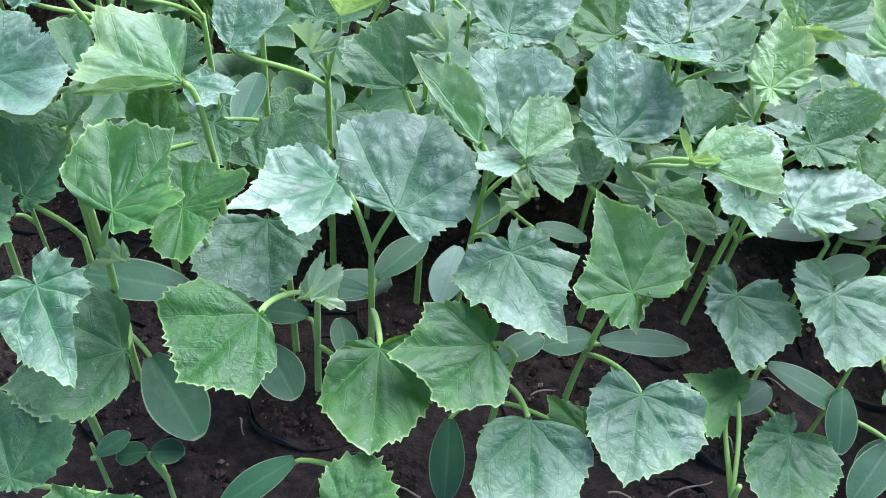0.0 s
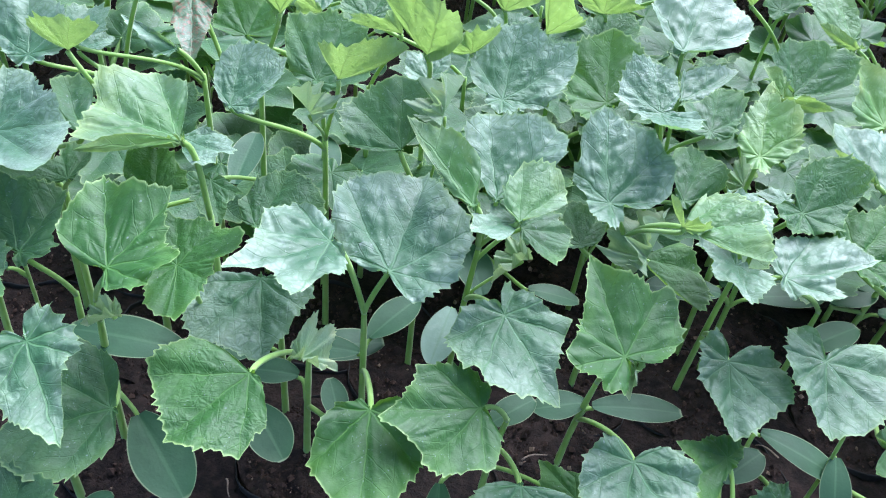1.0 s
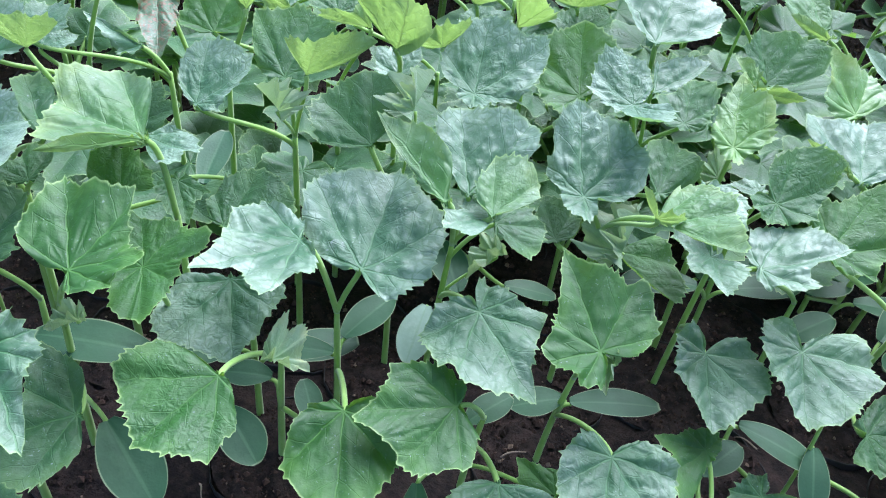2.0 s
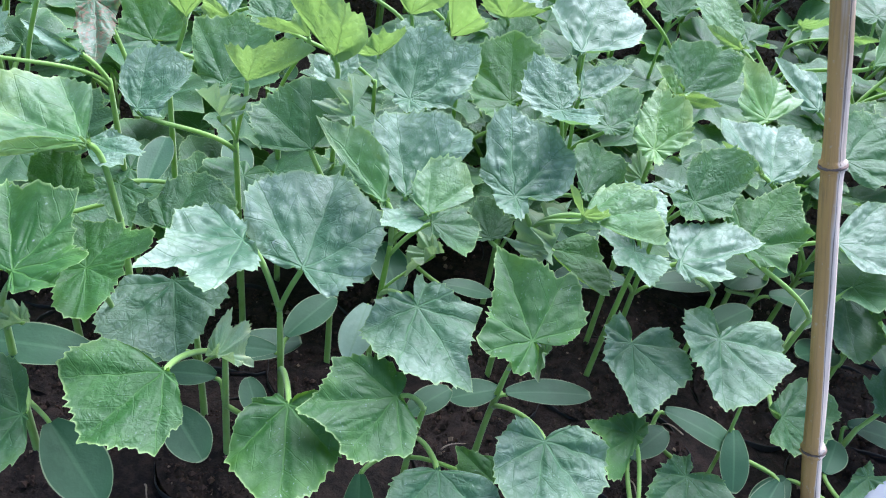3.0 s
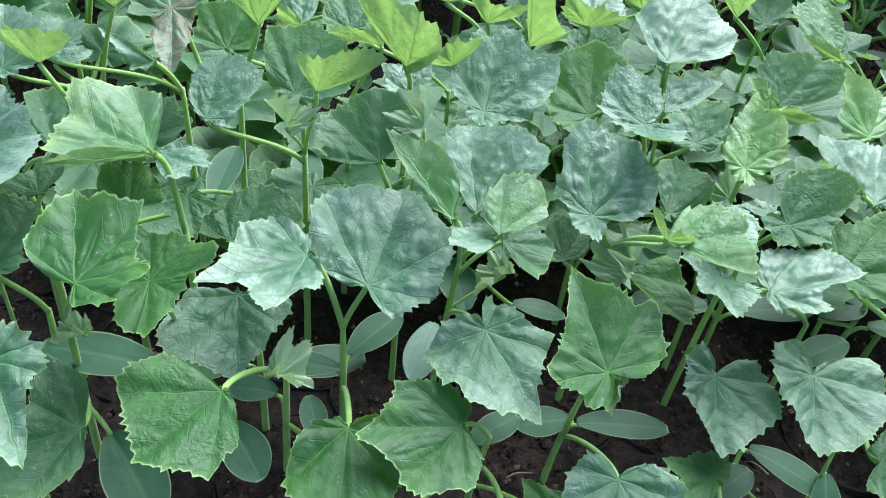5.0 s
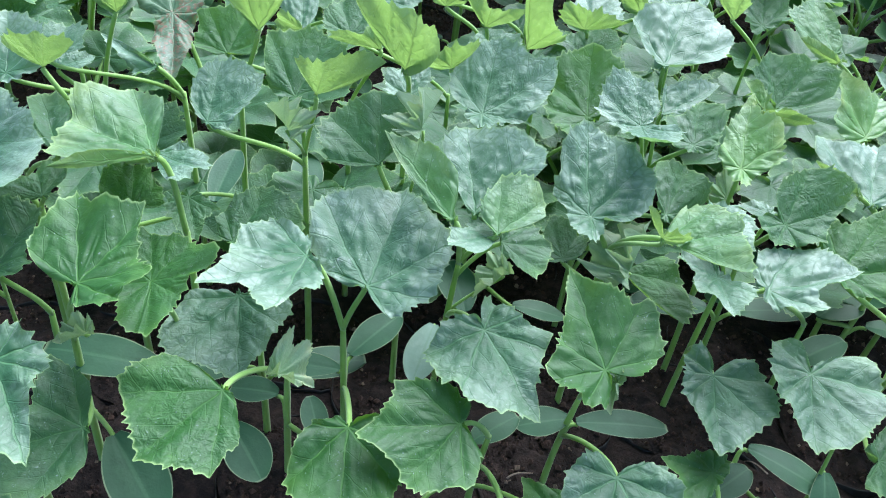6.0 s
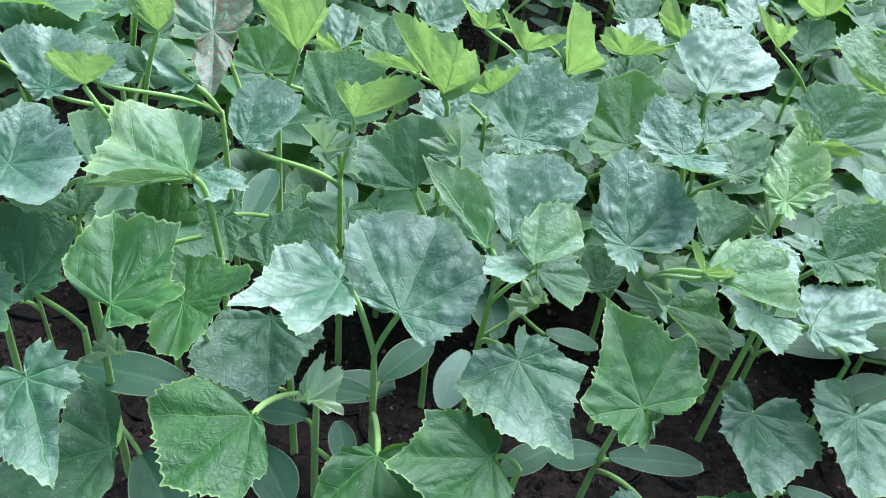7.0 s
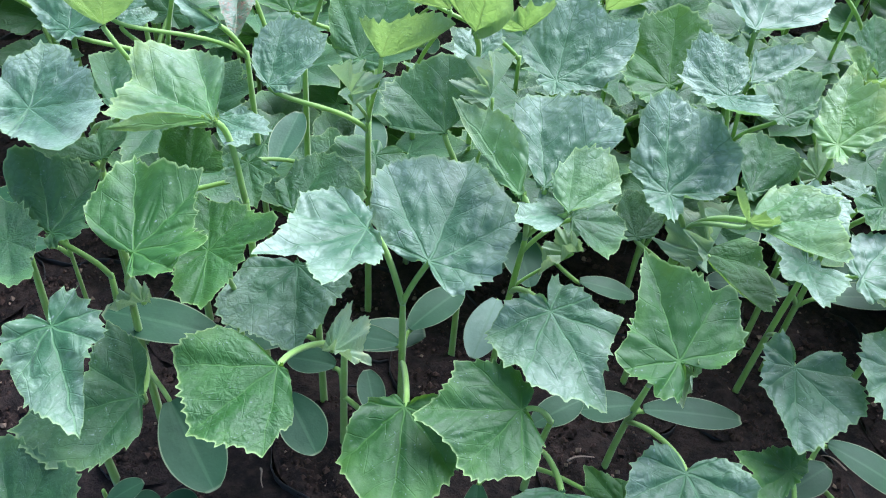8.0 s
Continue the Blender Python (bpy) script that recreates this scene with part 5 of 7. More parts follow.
s.leaf((0.0653, 0.6140, 0.1069), 384, 22, 19, 0.0344, coarse=True)
s.leaf((0.0630, 0.5525, 0.1006), 524, 1, 11, 0.0358, coarse=True)
s.leaf((0.0540, 0.6150, 0.0706), 722, 9, 7, 0.0443, coarse=True)
s.leaf((0.0747, 0.5721, 0.0650), 845, 2, -11, 0.0443, coarse=True)
s.seed_leaf((0.0582, 0.5958, 0.0588), 30, 20, 0.0515, 0.0276)
s.seed_leaf((0.0482, 0.5784, 0.0718), 210, 7, 0.0486, 0.0233)
s.broad_leaf((0.0206, 0.5425, 0.1950), -104, 46, 71, 0.0296, 0.12, 0.0, THIN_BACKLIT, (1.00, .59, .42, .34, .04, .04, .04, .04, .04, .04, .04, .04, .04, .04, .04, .04, .04, .04, .04, .04, .04, .04, .04, .04, .04, .47, .44, .42, .42, .42, .40, .40, .41, .43, .47, .53))
s = Seedling(0.123, 0.589, 0.145, 0.001, -0.003, label="tall cucumber seedling with toothed green leaves in a black bag")
s.leaf((0.0987, 0.5909, 0.1279), 274, 17, 10, 0.0386, coarse=True)
s.leaf((0.1538, 0.5831, 0.1282), 461, -3, 6, 0.0429, coarse=True)
s.leaf((0.1076, 0.5698, 0.1047), 577, 1, -12, 0.0447, coarse=True)
s.leaf((0.1305, 0.6182, 0.0907), 735, -12, 9, 0.0412, coarse=True)
s.leaf((0.1427, 0.5641, 0.0925), 862, 20, 19, 0.0422, coarse=True)
s.seed_leaf((0.1300, 0.5961, 0.0687), 47, 11, 0.0456, 0.0282)
s.seed_leaf((0.1153, 0.5826, 0.0684), 227, 23, 0.0410, 0.0250)
s.broad_leaf((0.1195, 0.5420, 0.1900), -101, 40, 74, 0.0250, 0.12, 0.0, THIN_BACKLIT, (1.00, .89, .82, .68, .04, .04, .04, .04, .04, .04, .04, .04, .04, .04, .04, .04, .04, .04, .04, .04, .04, .04, .04, 1.24, 1.01, .87, .79, .74, .72, .69, .67, .67, .69, .74, .80, .87))
s.broad_leaf((0.1304, 0.5845, 0.1800), -8, 8, -1, 0.0277, 0.10, 0.1, DUSTY_SHEEN, (1.00, 1.02, 1.08, 1.19, 1.34, 1.17, 1.06, .97, .92, .89, .90, .61, .38, .29, .23, .20, .18, .17, .17, .17, .16, .14, .14, .14, .14, .15, .16, .18, .22, .28, .42, .81, .79, .80, .83, .89))
s = Seedling(0.205, 0.590, 0.150, -0.007, 0.002, label="tall cucumber seedling with toothed green leaves in a black bag")
s.leaf((0.2373, 0.6061, 0.1106), 64, 10, 5, 0.0431, coarse=True)
s.leaf((0.2055, 0.5575, 0.1288), 180, 4, -2, 0.0383, coarse=True)
s.leaf((0.1939, 0.6213, 0.1300), 340, 4, -1, 0.0429, coarse=True)
s.leaf((0.2279, 0.5823, 0.0903), 470, 3, -2, 0.0375, coarse=True)
s.leaf((0.1802, 0.6077, 0.0705), 665, -6, 14, 0.0416, coarse=True)
s.seed_leaf((0.2127, 0.5834, 0.0712), 133, 11, 0.0496, 0.0271)
s.broad_leaf((0.1613, 0.5706, 0.1950), -100, 56, 61, 0.0348, 0.12, 0.0, THIN_BACKLIT, (1.00, .87, .79, .61, .38, .04, .04, .04, .04, .04, .04, .04, .04, .04, .04, .04, .04, .04, .04, .04, .04, .04, .04, .04, .04, .04, .04, .04, .11, .33, .34, .37, .40, .43, .48, .56))
s = Seedling(0.283, 0.590, 0.150, -0.008, -0.000, label="tall cucumber seedling with toothed green leaves in a black bag")
s.leaf((0.3050, 0.5682, 0.1292), 135, 14, 18, 0.0457, coarse=True)
s.leaf((0.2655, 0.6061, 0.1203), 312, -7, -10, 0.0357, coarse=True)
s.leaf((0.3094, 0.5863, 0.1150), 459, 8, -16, 0.0452, coarse=True)
s.leaf((0.2628, 0.5702, 0.0765), 585, 17, -13, 0.0358, coarse=True)
s.leaf((0.2954, 0.6124, 0.0702), 750, 6, -14, 0.0397, coarse=True)
s.broad_leaf((0.2311, 0.5773, 0.1950), -106, 48, 69, 0.0434, 0.12, 0.0, THIN_BACKLIT, (1.00, .05, .04, .04, .04, .04, .04, .04, .04, .04, .04, .04, .04, .04, .04, .04, .04, .04, .04, .04, .04, .04, .04, .04, .04, .04, .04, .04, .15, .41, .46, .45, .45, .47, .51, .60))
s.broad_leaf((0.3056, 0.5617, 0.1850), -9, 26, -4, 0.0540, 0.10, 0.5, SOFT, (1.00, .71, .48, .37, .25, .17, .13, .11, .10, .09, .08, .04, .04, .04, .04, .04, .04, .04, .04, .04, .04, .04, .04, .04, .04, .04, .04, .04, .04, .04, .59, .70, .84, .83, .85, .90))
s = Seedling(0.372, 0.601, 0.145, 0.004, -0.005, label="tall cucumber seedling with toothed green leaves in a black bag")
s.leaf((0.3601, 0.6204, 0.1172), 329, 3, -10, 0.0361, coarse=True)
s.leaf((0.4025, 0.6046, 0.1134), 444, 16, -5, 0.0362, coarse=True)
s.leaf((0.3537, 0.5853, 0.1295), 589, -13, -2, 0.0397, coarse=True)
s.leaf((0.3882, 0.6270, 0.0921), 753, -5, -5, 0.0369, coarse=True)
s.leaf((0.3817, 0.5747, 0.0684), 879, -13, -14, 0.0400, coarse=True)
s.broad_leaf((0.4063, 0.5358, 0.1900), 38, 33, 6, 0.0813, 0.05, 0.5, SOFT, (1.00, .86, .77, .64, .55, .38, .27, .04, .04, .04, .04, .04, .04, .04, .04, .04, .04, .04, .04, .04, .04, .04, .04, .04, .04, .04, .04, .04, .04, .04, .04, .04, .04, .04, .04, .86))
s = Seedling(0.448, 0.593, 0.128, -0.002, -0.003, label="tall cucumber seedling with toothed green leaves in a black bag")
s.leaf((0.4752, 0.5736, 0.1581), 125, 10, -4, 0.0409, coarse=True)
s.leaf((0.4153, 0.5910, 0.1554), 267, -7, 8, 0.0353, coarse=True)
s.leaf((0.4791, 0.6024, 0.1636), 433, 10, -1, 0.0434, coarse=True)
s.leaf((0.4202, 0.5714, 0.1136), 592, 24, 11, 0.0377, coarse=True)
s.leaf((0.4577, 0.6255, 0.1348), 737, -7, 10, 0.0413, coarse=True)
s.seed_leaf((0.4464, 0.6028, 0.0649), 353, 24, 0.0465, 0.0254)
s = Seedling(0.529, 0.598, 0.090, 0.000, 0.000, label="cucumber seedling with toothed green leaves in a black bag")
s.leaf((0.5221, 0.5690, 0.1571), 193, 9, -1, 0.0426, coarse=True)
s.leaf((0.5273, 0.6334, 0.1742), 358, 23, 10, 0.0382, coarse=True)
s.leaf((0.5535, 0.5733, 0.1685), 495, -4, -8, 0.0459, coarse=True)
s.leaf((0.5098, 0.6172, 0.1276), 676, -6, -4, 0.0433, coarse=True)
s.leaf((0.5555, 0.6074, 0.1254), 791, -6, 19, 0.0385, coarse=True)
s.seed_leaf((0.5189, 0.5959, 0.0718), 259, 4, 0.0404, 0.0291)
s = Seedling(-0.312, 0.677, 0.090, 0.000, 0.000, label="cucumber seedling with toothed green leaves in a black bag")
s.leaf((-0.3024, 0.6546, 0.1626), 157, 22, -9, 0.0417, coarse=True)
s.leaf((-0.3390, 0.6854, 0.1515), 287, -3, 8, 0.0452, coarse=True)
s.leaf((-0.2868, 0.6759, 0.1614), 453, 6, -13, 0.0379, coarse=True)
s.leaf((-0.3400, 0.6598, 0.1340), 598, 4, -7, 0.0378, coarse=True)
s.leaf((-0.2953, 0.6948, 0.1235), 764, -14, 12, 0.0411, coarse=True)
s.seed_leaf((-0.3031, 0.6728, 0.0584), 117, 5, 0.0508, 0.0234)
s.seed_leaf((-0.3209, 0.6818, 0.0699), 297, 21, 0.0455, 0.0246)
s = Seedling(-0.233, 0.679, 0.090, 0.000, 0.000, label="cucumber seedling with toothed green leaves in a black bag")
s.leaf((-0.2026, 0.6800, 0.1027), 88, 12, -7, 0.0355, coarse=True)
s.leaf((-0.2539, 0.6623, 0.1260), 232, 9, -14, 0.0407, coarse=True)
s.leaf((-0.2151, 0.6970, 0.1145), 404, 25, 20, 0.0396, coarse=True)
s.leaf((-0.2285, 0.6494, 0.0694), 532, 3, -0, 0.0378, coarse=True)
s.leaf((-0.2540, 0.6995, 0.0919), 673, -1, 7, 0.0378, coarse=True)
s.seed_leaf((-0.2316, 0.6891, 0.0749), 5, 9, 0.0464, 0.0240)
s.seed_leaf((-0.2335, 0.6692, 0.0709), 185, 8, 0.0464, 0.0249)
s = Seedling(-0.070, 0.678, 0.090, 0.000, 0.000, label="cucumber seedling with toothed green leaves in a black bag")
s.leaf((-0.0845, 0.6965, 0.1216), 322, 8, 15, 0.0431, coarse=True)
s.leaf((-0.0530, 0.6536, 0.1206), 505, 1, 16, 0.0433, coarse=True)
s.leaf((-0.0945, 0.6684, 0.1149), 609, 5, -0, 0.0349, coarse=True)
s.leaf((-0.0456, 0.6819, 0.0928), 800, 17, -7, 0.0348, coarse=True)
s.leaf((-0.0722, 0.6446, 0.0893), 904, 9, 10, 0.0459, coarse=True)
s.seed_leaf((-0.0651, 0.6688, 0.0675), 151, 10, 0.0462, 0.0273)
s = Seedling(0.090, 0.667, 0.135, 0.000, 0.000, label="tall cucumber seedling with toothed green leaves in a black bag")
s.leaf((0.0873, 0.6987, 0.1178), -5, 18, -17, 0.0377, coarse=True)
s.leaf((0.0964, 0.6432, 0.1161), 165, 16, 15, 0.0438, coarse=True)
s.leaf((0.0632, 0.6769, 0.1070), 291, -11, -2, 0.0419, coarse=True)
s.leaf((0.1199, 0.6499, 0.0782), 479, 11, 1, 0.0407, coarse=True)
s.leaf((0.0599, 0.6512, 0.0840), 602, -2, 15, 0.0409, coarse=True)
s.seed_leaf((0.0920, 0.6766, 0.0686), 12, 10, 0.0464, 0.0273)
s.seed_leaf((0.0878, 0.6570, 0.0712), 192, 12, 0.0440, 0.0288)
s.broad_leaf((0.0168, 0.6051, 0.1800), 3, 9, 0, 0.0468, 0.12, 0.1, DUSTY_SHEEN, (1.00, .85, .77, .64, .40, .30, .21, .13, .10, .08, .07, .07, .06, .06, .06, .06, .07, .08, .09, .11, .12, .11, .10, .10, .10, .11, .12, .13, .16, .20, .30, .49, .55, .67, .84, .90))
s = Seedling(0.163, 0.674, 0.135, 0.000, 0.000, label="tall cucumber seedling with toothed green leaves in a black bag")
s.leaf((0.1839, 0.6846, 0.1288), 64, -1, 15, 0.0410, coarse=True)
s.leaf((0.1426, 0.6638, 0.1176), 242, 23, -2, 0.0408, coarse=True)
s.leaf((0.1610, 0.7015, 0.1181), 356, 14, 12, 0.0431, coarse=True)
s.leaf((0.1628, 0.6505, 0.0798), 540, -8, 16, 0.0411, coarse=True)
s.leaf((0.1441, 0.6922, 0.0823), 674, -10, 6, 0.0411, coarse=True)
s.seed_leaf((0.1726, 0.6735, 0.0541), 96, 6, 0.0481, 0.0272)
s.broad_leaf((0.1916, 0.6248, 0.1800), -11, 6, -1, 0.0416, 0.10, 0.1, DUSTY_SHEEN, (1.00, .90, .84, .78, .72, .69, .69, .63, .59, .17, .10, .07, .05, .05, .04, .04, .04, .04, .04, .04, .04, .05, .06, .08, .12, .15, .15, .16, .18, .20, .25, .33, .45, .50, .58, .72))
s.broad_leaf((0.1341, 0.6279, 0.1800), 13, 21, 5, 0.0355, 0.12, 0.2, LEAF, (1.00, .95, .93, .89, .73, .63, .38, .23, .16, .13, .11, .10, .10, .09, .09, .09, .10, .11, .11, .11, .12, .13, .16, .19, .26, .43, .45, .45, .47, .51, .57, .67, .70, .72, .77, .86))
s = Seedling(0.250, 0.679, 0.155, 0.000, 0.000, label="tall cucumber seedling with toothed green leaves in a black bag")
s.leaf((0.2395, 0.7109, 0.1276), 342, -1, 7, 0.0387, coarse=True)
s.leaf((0.2528, 0.6481, 0.1144), 534, 6, 13, 0.0352, coarse=True)
s.leaf((0.2200, 0.6976, 0.1066), 662, 24, -3, 0.0347, coarse=True)
s.leaf((0.2788, 0.6718, 0.0760), 825, -3, 9, 0.0397, coarse=True)
s.leaf((0.2219, 0.6750, 0.0803), 981, 6, 10, 0.0377, coarse=True)
s.seed_leaf((0.2405, 0.6753, 0.0517), 246, 5, 0.0480, 0.0243)
s.broad_leaf((0.2814, 0.6425, 0.2000), 123, 65, -54, 0.0229, 0.12, 0.0, THIN_BACKLIT, (1.00, .94, .92, .92, .95, 1.02, 1.14, 1.33, 1.23, 1.09, 1.00, .64, .48, .39, .04, .04, .04, .04, .04, .04, .04, .04, .04, .04, .04, .04, .04, .04, .04, .04, .04, .04, .54, .58, .66, .78))
s.broad_leaf((0.2344, 0.6612, 0.1800), 6, 8, 1, 0.0540, 0.12, 0.1, DUSTY_SHEEN, (1.00, .91, .87, .42, .27, .17, .13, .11, .09, .08, .08, .08, .08, .08, .09, .10, .11, .14, .20, .34, .49, .45, .42, .41, .41, .38, .37, .37, .37, .40, .43, .50, .60, .68, .74, .84))
s = Seedling(0.322, 0.675, 0.130, 0.000, -0.001, label="tall cucumber seedling with toothed green leaves in a black bag")
s.leaf((0.3556, 0.6660, 0.1034), 105, -4, -18, 0.0448, coarse=True)
s.leaf((0.2950, 0.6729, 0.1223), 266, 10, 1, 0.0407, coarse=True)
s.leaf((0.3441, 0.6965, 0.1205), 405, 14, 12, 0.0425, coarse=True)
s.leaf((0.3140, 0.6430, 0.0922), 555, 6, -18, 0.0376, coarse=True)
s.leaf((0.3289, 0.7069, 0.0661), 732, 7, 16, 0.0396, coarse=True)
s.seed_leaf((0.3128, 0.6781, 0.0696), 288, 7, 0.0424, 0.0234)
s = Seedling(0.410, 0.676, 0.140, 0.000, 0.000, label="tall cucumber seedling with toothed green leaves in a black bag")
s.leaf((0.3854, 0.7001, 0.1275), 315, -2, -16, 0.0407, coarse=True)
s.leaf((0.4359, 0.6717, 0.1246), 458, -7, 6, 0.0380, coarse=True)
s.leaf((0.3926, 0.6578, 0.1087), 584, 0, 13, 0.0400, coarse=True)
s.leaf((0.4319, 0.7014, 0.0790), 760, -11, 11, 0.0407, coarse=True)
s.leaf((0.4045, 0.6470, 0.0807), 911, -13, 16, 0.0454, coarse=True)
s.seed_leaf((0.4000, 0.6736, 0.0685), 259, 19, 0.0484, 0.0273)
s.broad_leaf((0.3771, 0.6080, 0.1850), 95, 20, -76, 0.0260, 0.12, 0.0, THIN_BACKLIT, (1.00, .68, .52, .44, .39, .35, .34, .31, .28, .26, .25, .25, .22, .15, .12, .10, .09, .08, .08, .07, .08, .08, .09, .10, .11, .12, .13, .14, .16, .19, .25, .39, .58, .91, 1.15, 1.05))
s.broad_leaf((0.4239, 0.6067, 0.1800), 91, 3, -77, 0.0273, 0.12, 0.0, THIN_BACKLIT, (1.00, .52, .35, .27, .22, .20, .18, .17, .17, .17, .17, .19, .21, .07, .04, .04, .04, .04, .04, .04, .04, .04, .04, .04, .04, .04, .04, .04, .05, .12, .21, .24, .30, .41, .64, .77))
s = Seedling(0.494, 0.674, 0.090, 0.000, 0.000, label="cucumber seedling with toothed green leaves in a black bag")
s.leaf((0.4980, 0.6981, 0.1680), 370, 20, 1, 0.0412, coarse=True)
s.leaf((0.5232, 0.6624, 0.1524), 472, -11, -17, 0.0412, coarse=True)
s.leaf((0.4634, 0.6878, 0.1467), 654, 2, 1, 0.0356, coarse=True)
s.leaf((0.5232, 0.6879, 0.1274), 785, 11, -16, 0.0426, coarse=True)
s.leaf((0.4739, 0.6520, 0.1166), 941, -5, -8, 0.0448, coarse=True)
s.seed_leaf((0.4839, 0.6721, 0.0697), 257, 4, 0.0431, 0.0268)
s = Seedling(0.571, 0.674, 0.090, 0.000, 0.000, label="cucumber seedling with toothed green leaves in a black bag")
s.leaf((0.5735, 0.6519, 0.1731), 174, 15, 18, 0.0398, coarse=True)
s.leaf((0.5420, 0.6926, 0.1463), 303, 19, -7, 0.0434, coarse=True)
s.leaf((0.5986, 0.6714, 0.1696), 455, -3, 13, 0.0421, coarse=True)
s.leaf((0.5454, 0.6608, 0.1368), 603, 20, -16, 0.0389, coarse=True)
s.leaf((0.5782, 0.6961, 0.1220), 738, -6, -8, 0.0402, coarse=True)
s.seed_leaf((0.5784, 0.6806, 0.0726), 48, 8, 0.0476, 0.0271)
s = Seedling(-0.216, 0.385, 0.125, -0.001, 0.005, label="tall cucumber seedling with toothed green leaves in a black bag")
s.broad_leaf((-0.1744, 0.3531, 0.1700), -31, 5, -3, 0.0468, 0.10, 0.2, LEAF, (1.00, .98, .83, .04, .04, .04, .04, .04, .04, .04, .04, .04, .04, .04, .04, .04, .04, .04, .04, .04, .04, .04, .04, .04, .04, .04, .04, .04, .04, .04, .04, .04, .04, .25, .36, .90))
s = Seedling(-0.095, 0.315, 0.155, -0.002, 0.003, label="tall cucumber seedling with toothed green leaves in a black bag")
s.seed_leaf((-0.0914, 0.3241, 0.0540), 20, 7, 0.0456, 0.0287)
s.seed_leaf((-0.0983, 0.3054, 0.0616), 200, 18, 0.0433, 0.0286)
s.broad_leaf((-0.1074, 0.3167, 0.2000), -98, -7, -41, 0.0538, 0.00, 0.0, THIN_BACKLIT, (1.00, .57, .04, .04, .04, .04, .04, .04, .04, .04, .04, .04, .04, .04, .04, .04, .04, .04, .04, .04, .04, .04, .04, .04, .04, .04, .04, .04, .04, .04, .04, .04, .04, .05, .06, .10))
s = Seedling(-0.186, 0.342, 0.140, 0.000, 0.002, label="tall cucumber seedling with toothed green leaves in a black bag")
s.broad_leaf((-0.2046, 0.3276, 0.1850), -8, 16, -8, 0.0378, 0.14, 0.2, DUSTY_SHEEN, (1.00, 1.00, 1.00, .87, .82, .84, .88, .94, .92, 1.01, 1.17, 1.26, 1.41, 1.56, 1.69, 1.02, .81, .69, .61, .56, .52, .47, .44, .42, .42, .43, .46, .51, .57, .59, .62, .68, .78, .82, .84, .90))
s.broad_leaf((-0.1701, 0.3218, 0.1650), -116, -5, -10, 0.0206, 0.10, 0.0, LEAF, (1.00, 1.26, 1.67, 1.64, 1.15, .90, .76, .75, .80, .88, 1.02, 1.05, 1.04, 1.07, .91, .69, .36, .25, .19, .16, .14, .11, .08, .07, .06, .06, .05, .05, .05, .05, .06, .06, .07, .09, .13, .23))
s.broad_leaf((-0.1273, 0.3258, 0.1600), -14, 16, -4, 0.0275, 0.10, 0.2, FRESH, (1.00, .94, .87, .76, .69, .65, .65, .64, .60, .54, .20, .13, .10, .08, .06, .05, .04, .04, .04, .04, .04, .04, .04, .04, .05, .06, .08, .12, .27, .50, .68, .82, .95, 1.00, 1.04, 1.06))
s = Seedling(0.005, 0.441, 0.165, -0.001, -0.002, label="tall cucumber seedling with toothed green leaves in a black bag")
s.leaf((0.0236, 0.4557, 0.0987), 51, -8, -1, 0.0407, coarse=True)
s.leaf((0.0026, 0.4729, 0.0902), 355, -4, -17, 0.0350, coarse=True)
s.seed_leaf((-0.0044, 0.4378, 0.0584), 252, 14, 0.0410, 0.0265)
s.broad_leaf((0.0027, 0.4038, 0.2150), -115, 52, 65, 0.0535, 0.12, 0.0, THIN_BACKLIT, (1.00, .04, .04, .04, .04, .04, .04, .04, .04, .04, .04, .04, .04, .04, .04, .04, .04, .04, .04, .04, .04, .04, .04, .04, .04, .04, .04, .04, .49, .54, .63, .60, .64, .67, .76, .84))
s.broad_leaf((0.0045, 0.4378, 0.1800), 27, 20, 10, 0.0254, 0.10, 0.5, DUSTY_SHEEN, (1.00, .82, .71, .05, .04, .04, .04, .04, .04, .04, .04, .04, .04, .04, .04, .04, .04, .04, .09, .25, .42, .49, .49, .51, .54, .60, .64, .69, .77, .91, .86, .81, .79, .80, .83, .89))
s = Seedling(-0.058, 0.433, 0.135, -0.001, 0.004, label="tall cucumber seedling with toothed green leaves in a black bag")
s.leaf((-0.0820, 0.4282, 0.0902), 258, -3, -5, 0.0458, coarse=True)
s.leaf((-0.0327, 0.4350, 0.1085), 446, 18, -6, 0.0384, coarse=True)
s.leaf((-0.0443, 0.4627, 0.0718), 745, 9, 13, 0.0386, coarse=True)
s.seed_leaf((-0.0539, 0.4304, 0.1016), -18, 18, 0.0400, 0.0225)
s.broad_leaf((-0.0610, 0.4212, 0.1800), -33, 25, -15, 0.0446, 0.15, 0.2, LEAF, (1.00, .94, .96, .99, 1.02, .99, .97, .92, .87, .84, .83, .71, .69, .45, .34, .29, .26, .24, .17, .13, .12, .11, .11, .11, .12, .13, .15, .18, .23, .25, .28, .34, .43, .51, .64, .79))
s = Seedling(-0.134, 0.444, 0.160, -0.003, 0.002, label="tall cucumber seedling with toothed green leaves in a black bag")
s.leaf((-0.1304, 0.4752, 0.0913), 7, 12, 12, 0.0351, coarse=True)
s.leaf((-0.1319, 0.4108, 0.0961), 176, -1, 4, 0.0441, coarse=True)
s.leaf((-0.1037, 0.4286, 0.0752), 477, -15, 11, 0.0370, coarse=True)
s.leaf((-0.1611, 0.4345, 0.0769), 610, 15, -11, 0.0372, coarse=True)
s.seed_leaf((-0.1242, 0.4435, 0.0704), 93, 18, 0.0492, 0.0273)
s.seed_leaf((-0.1442, 0.4445, 0.0603), 273, 12, 0.0443, 0.0275)
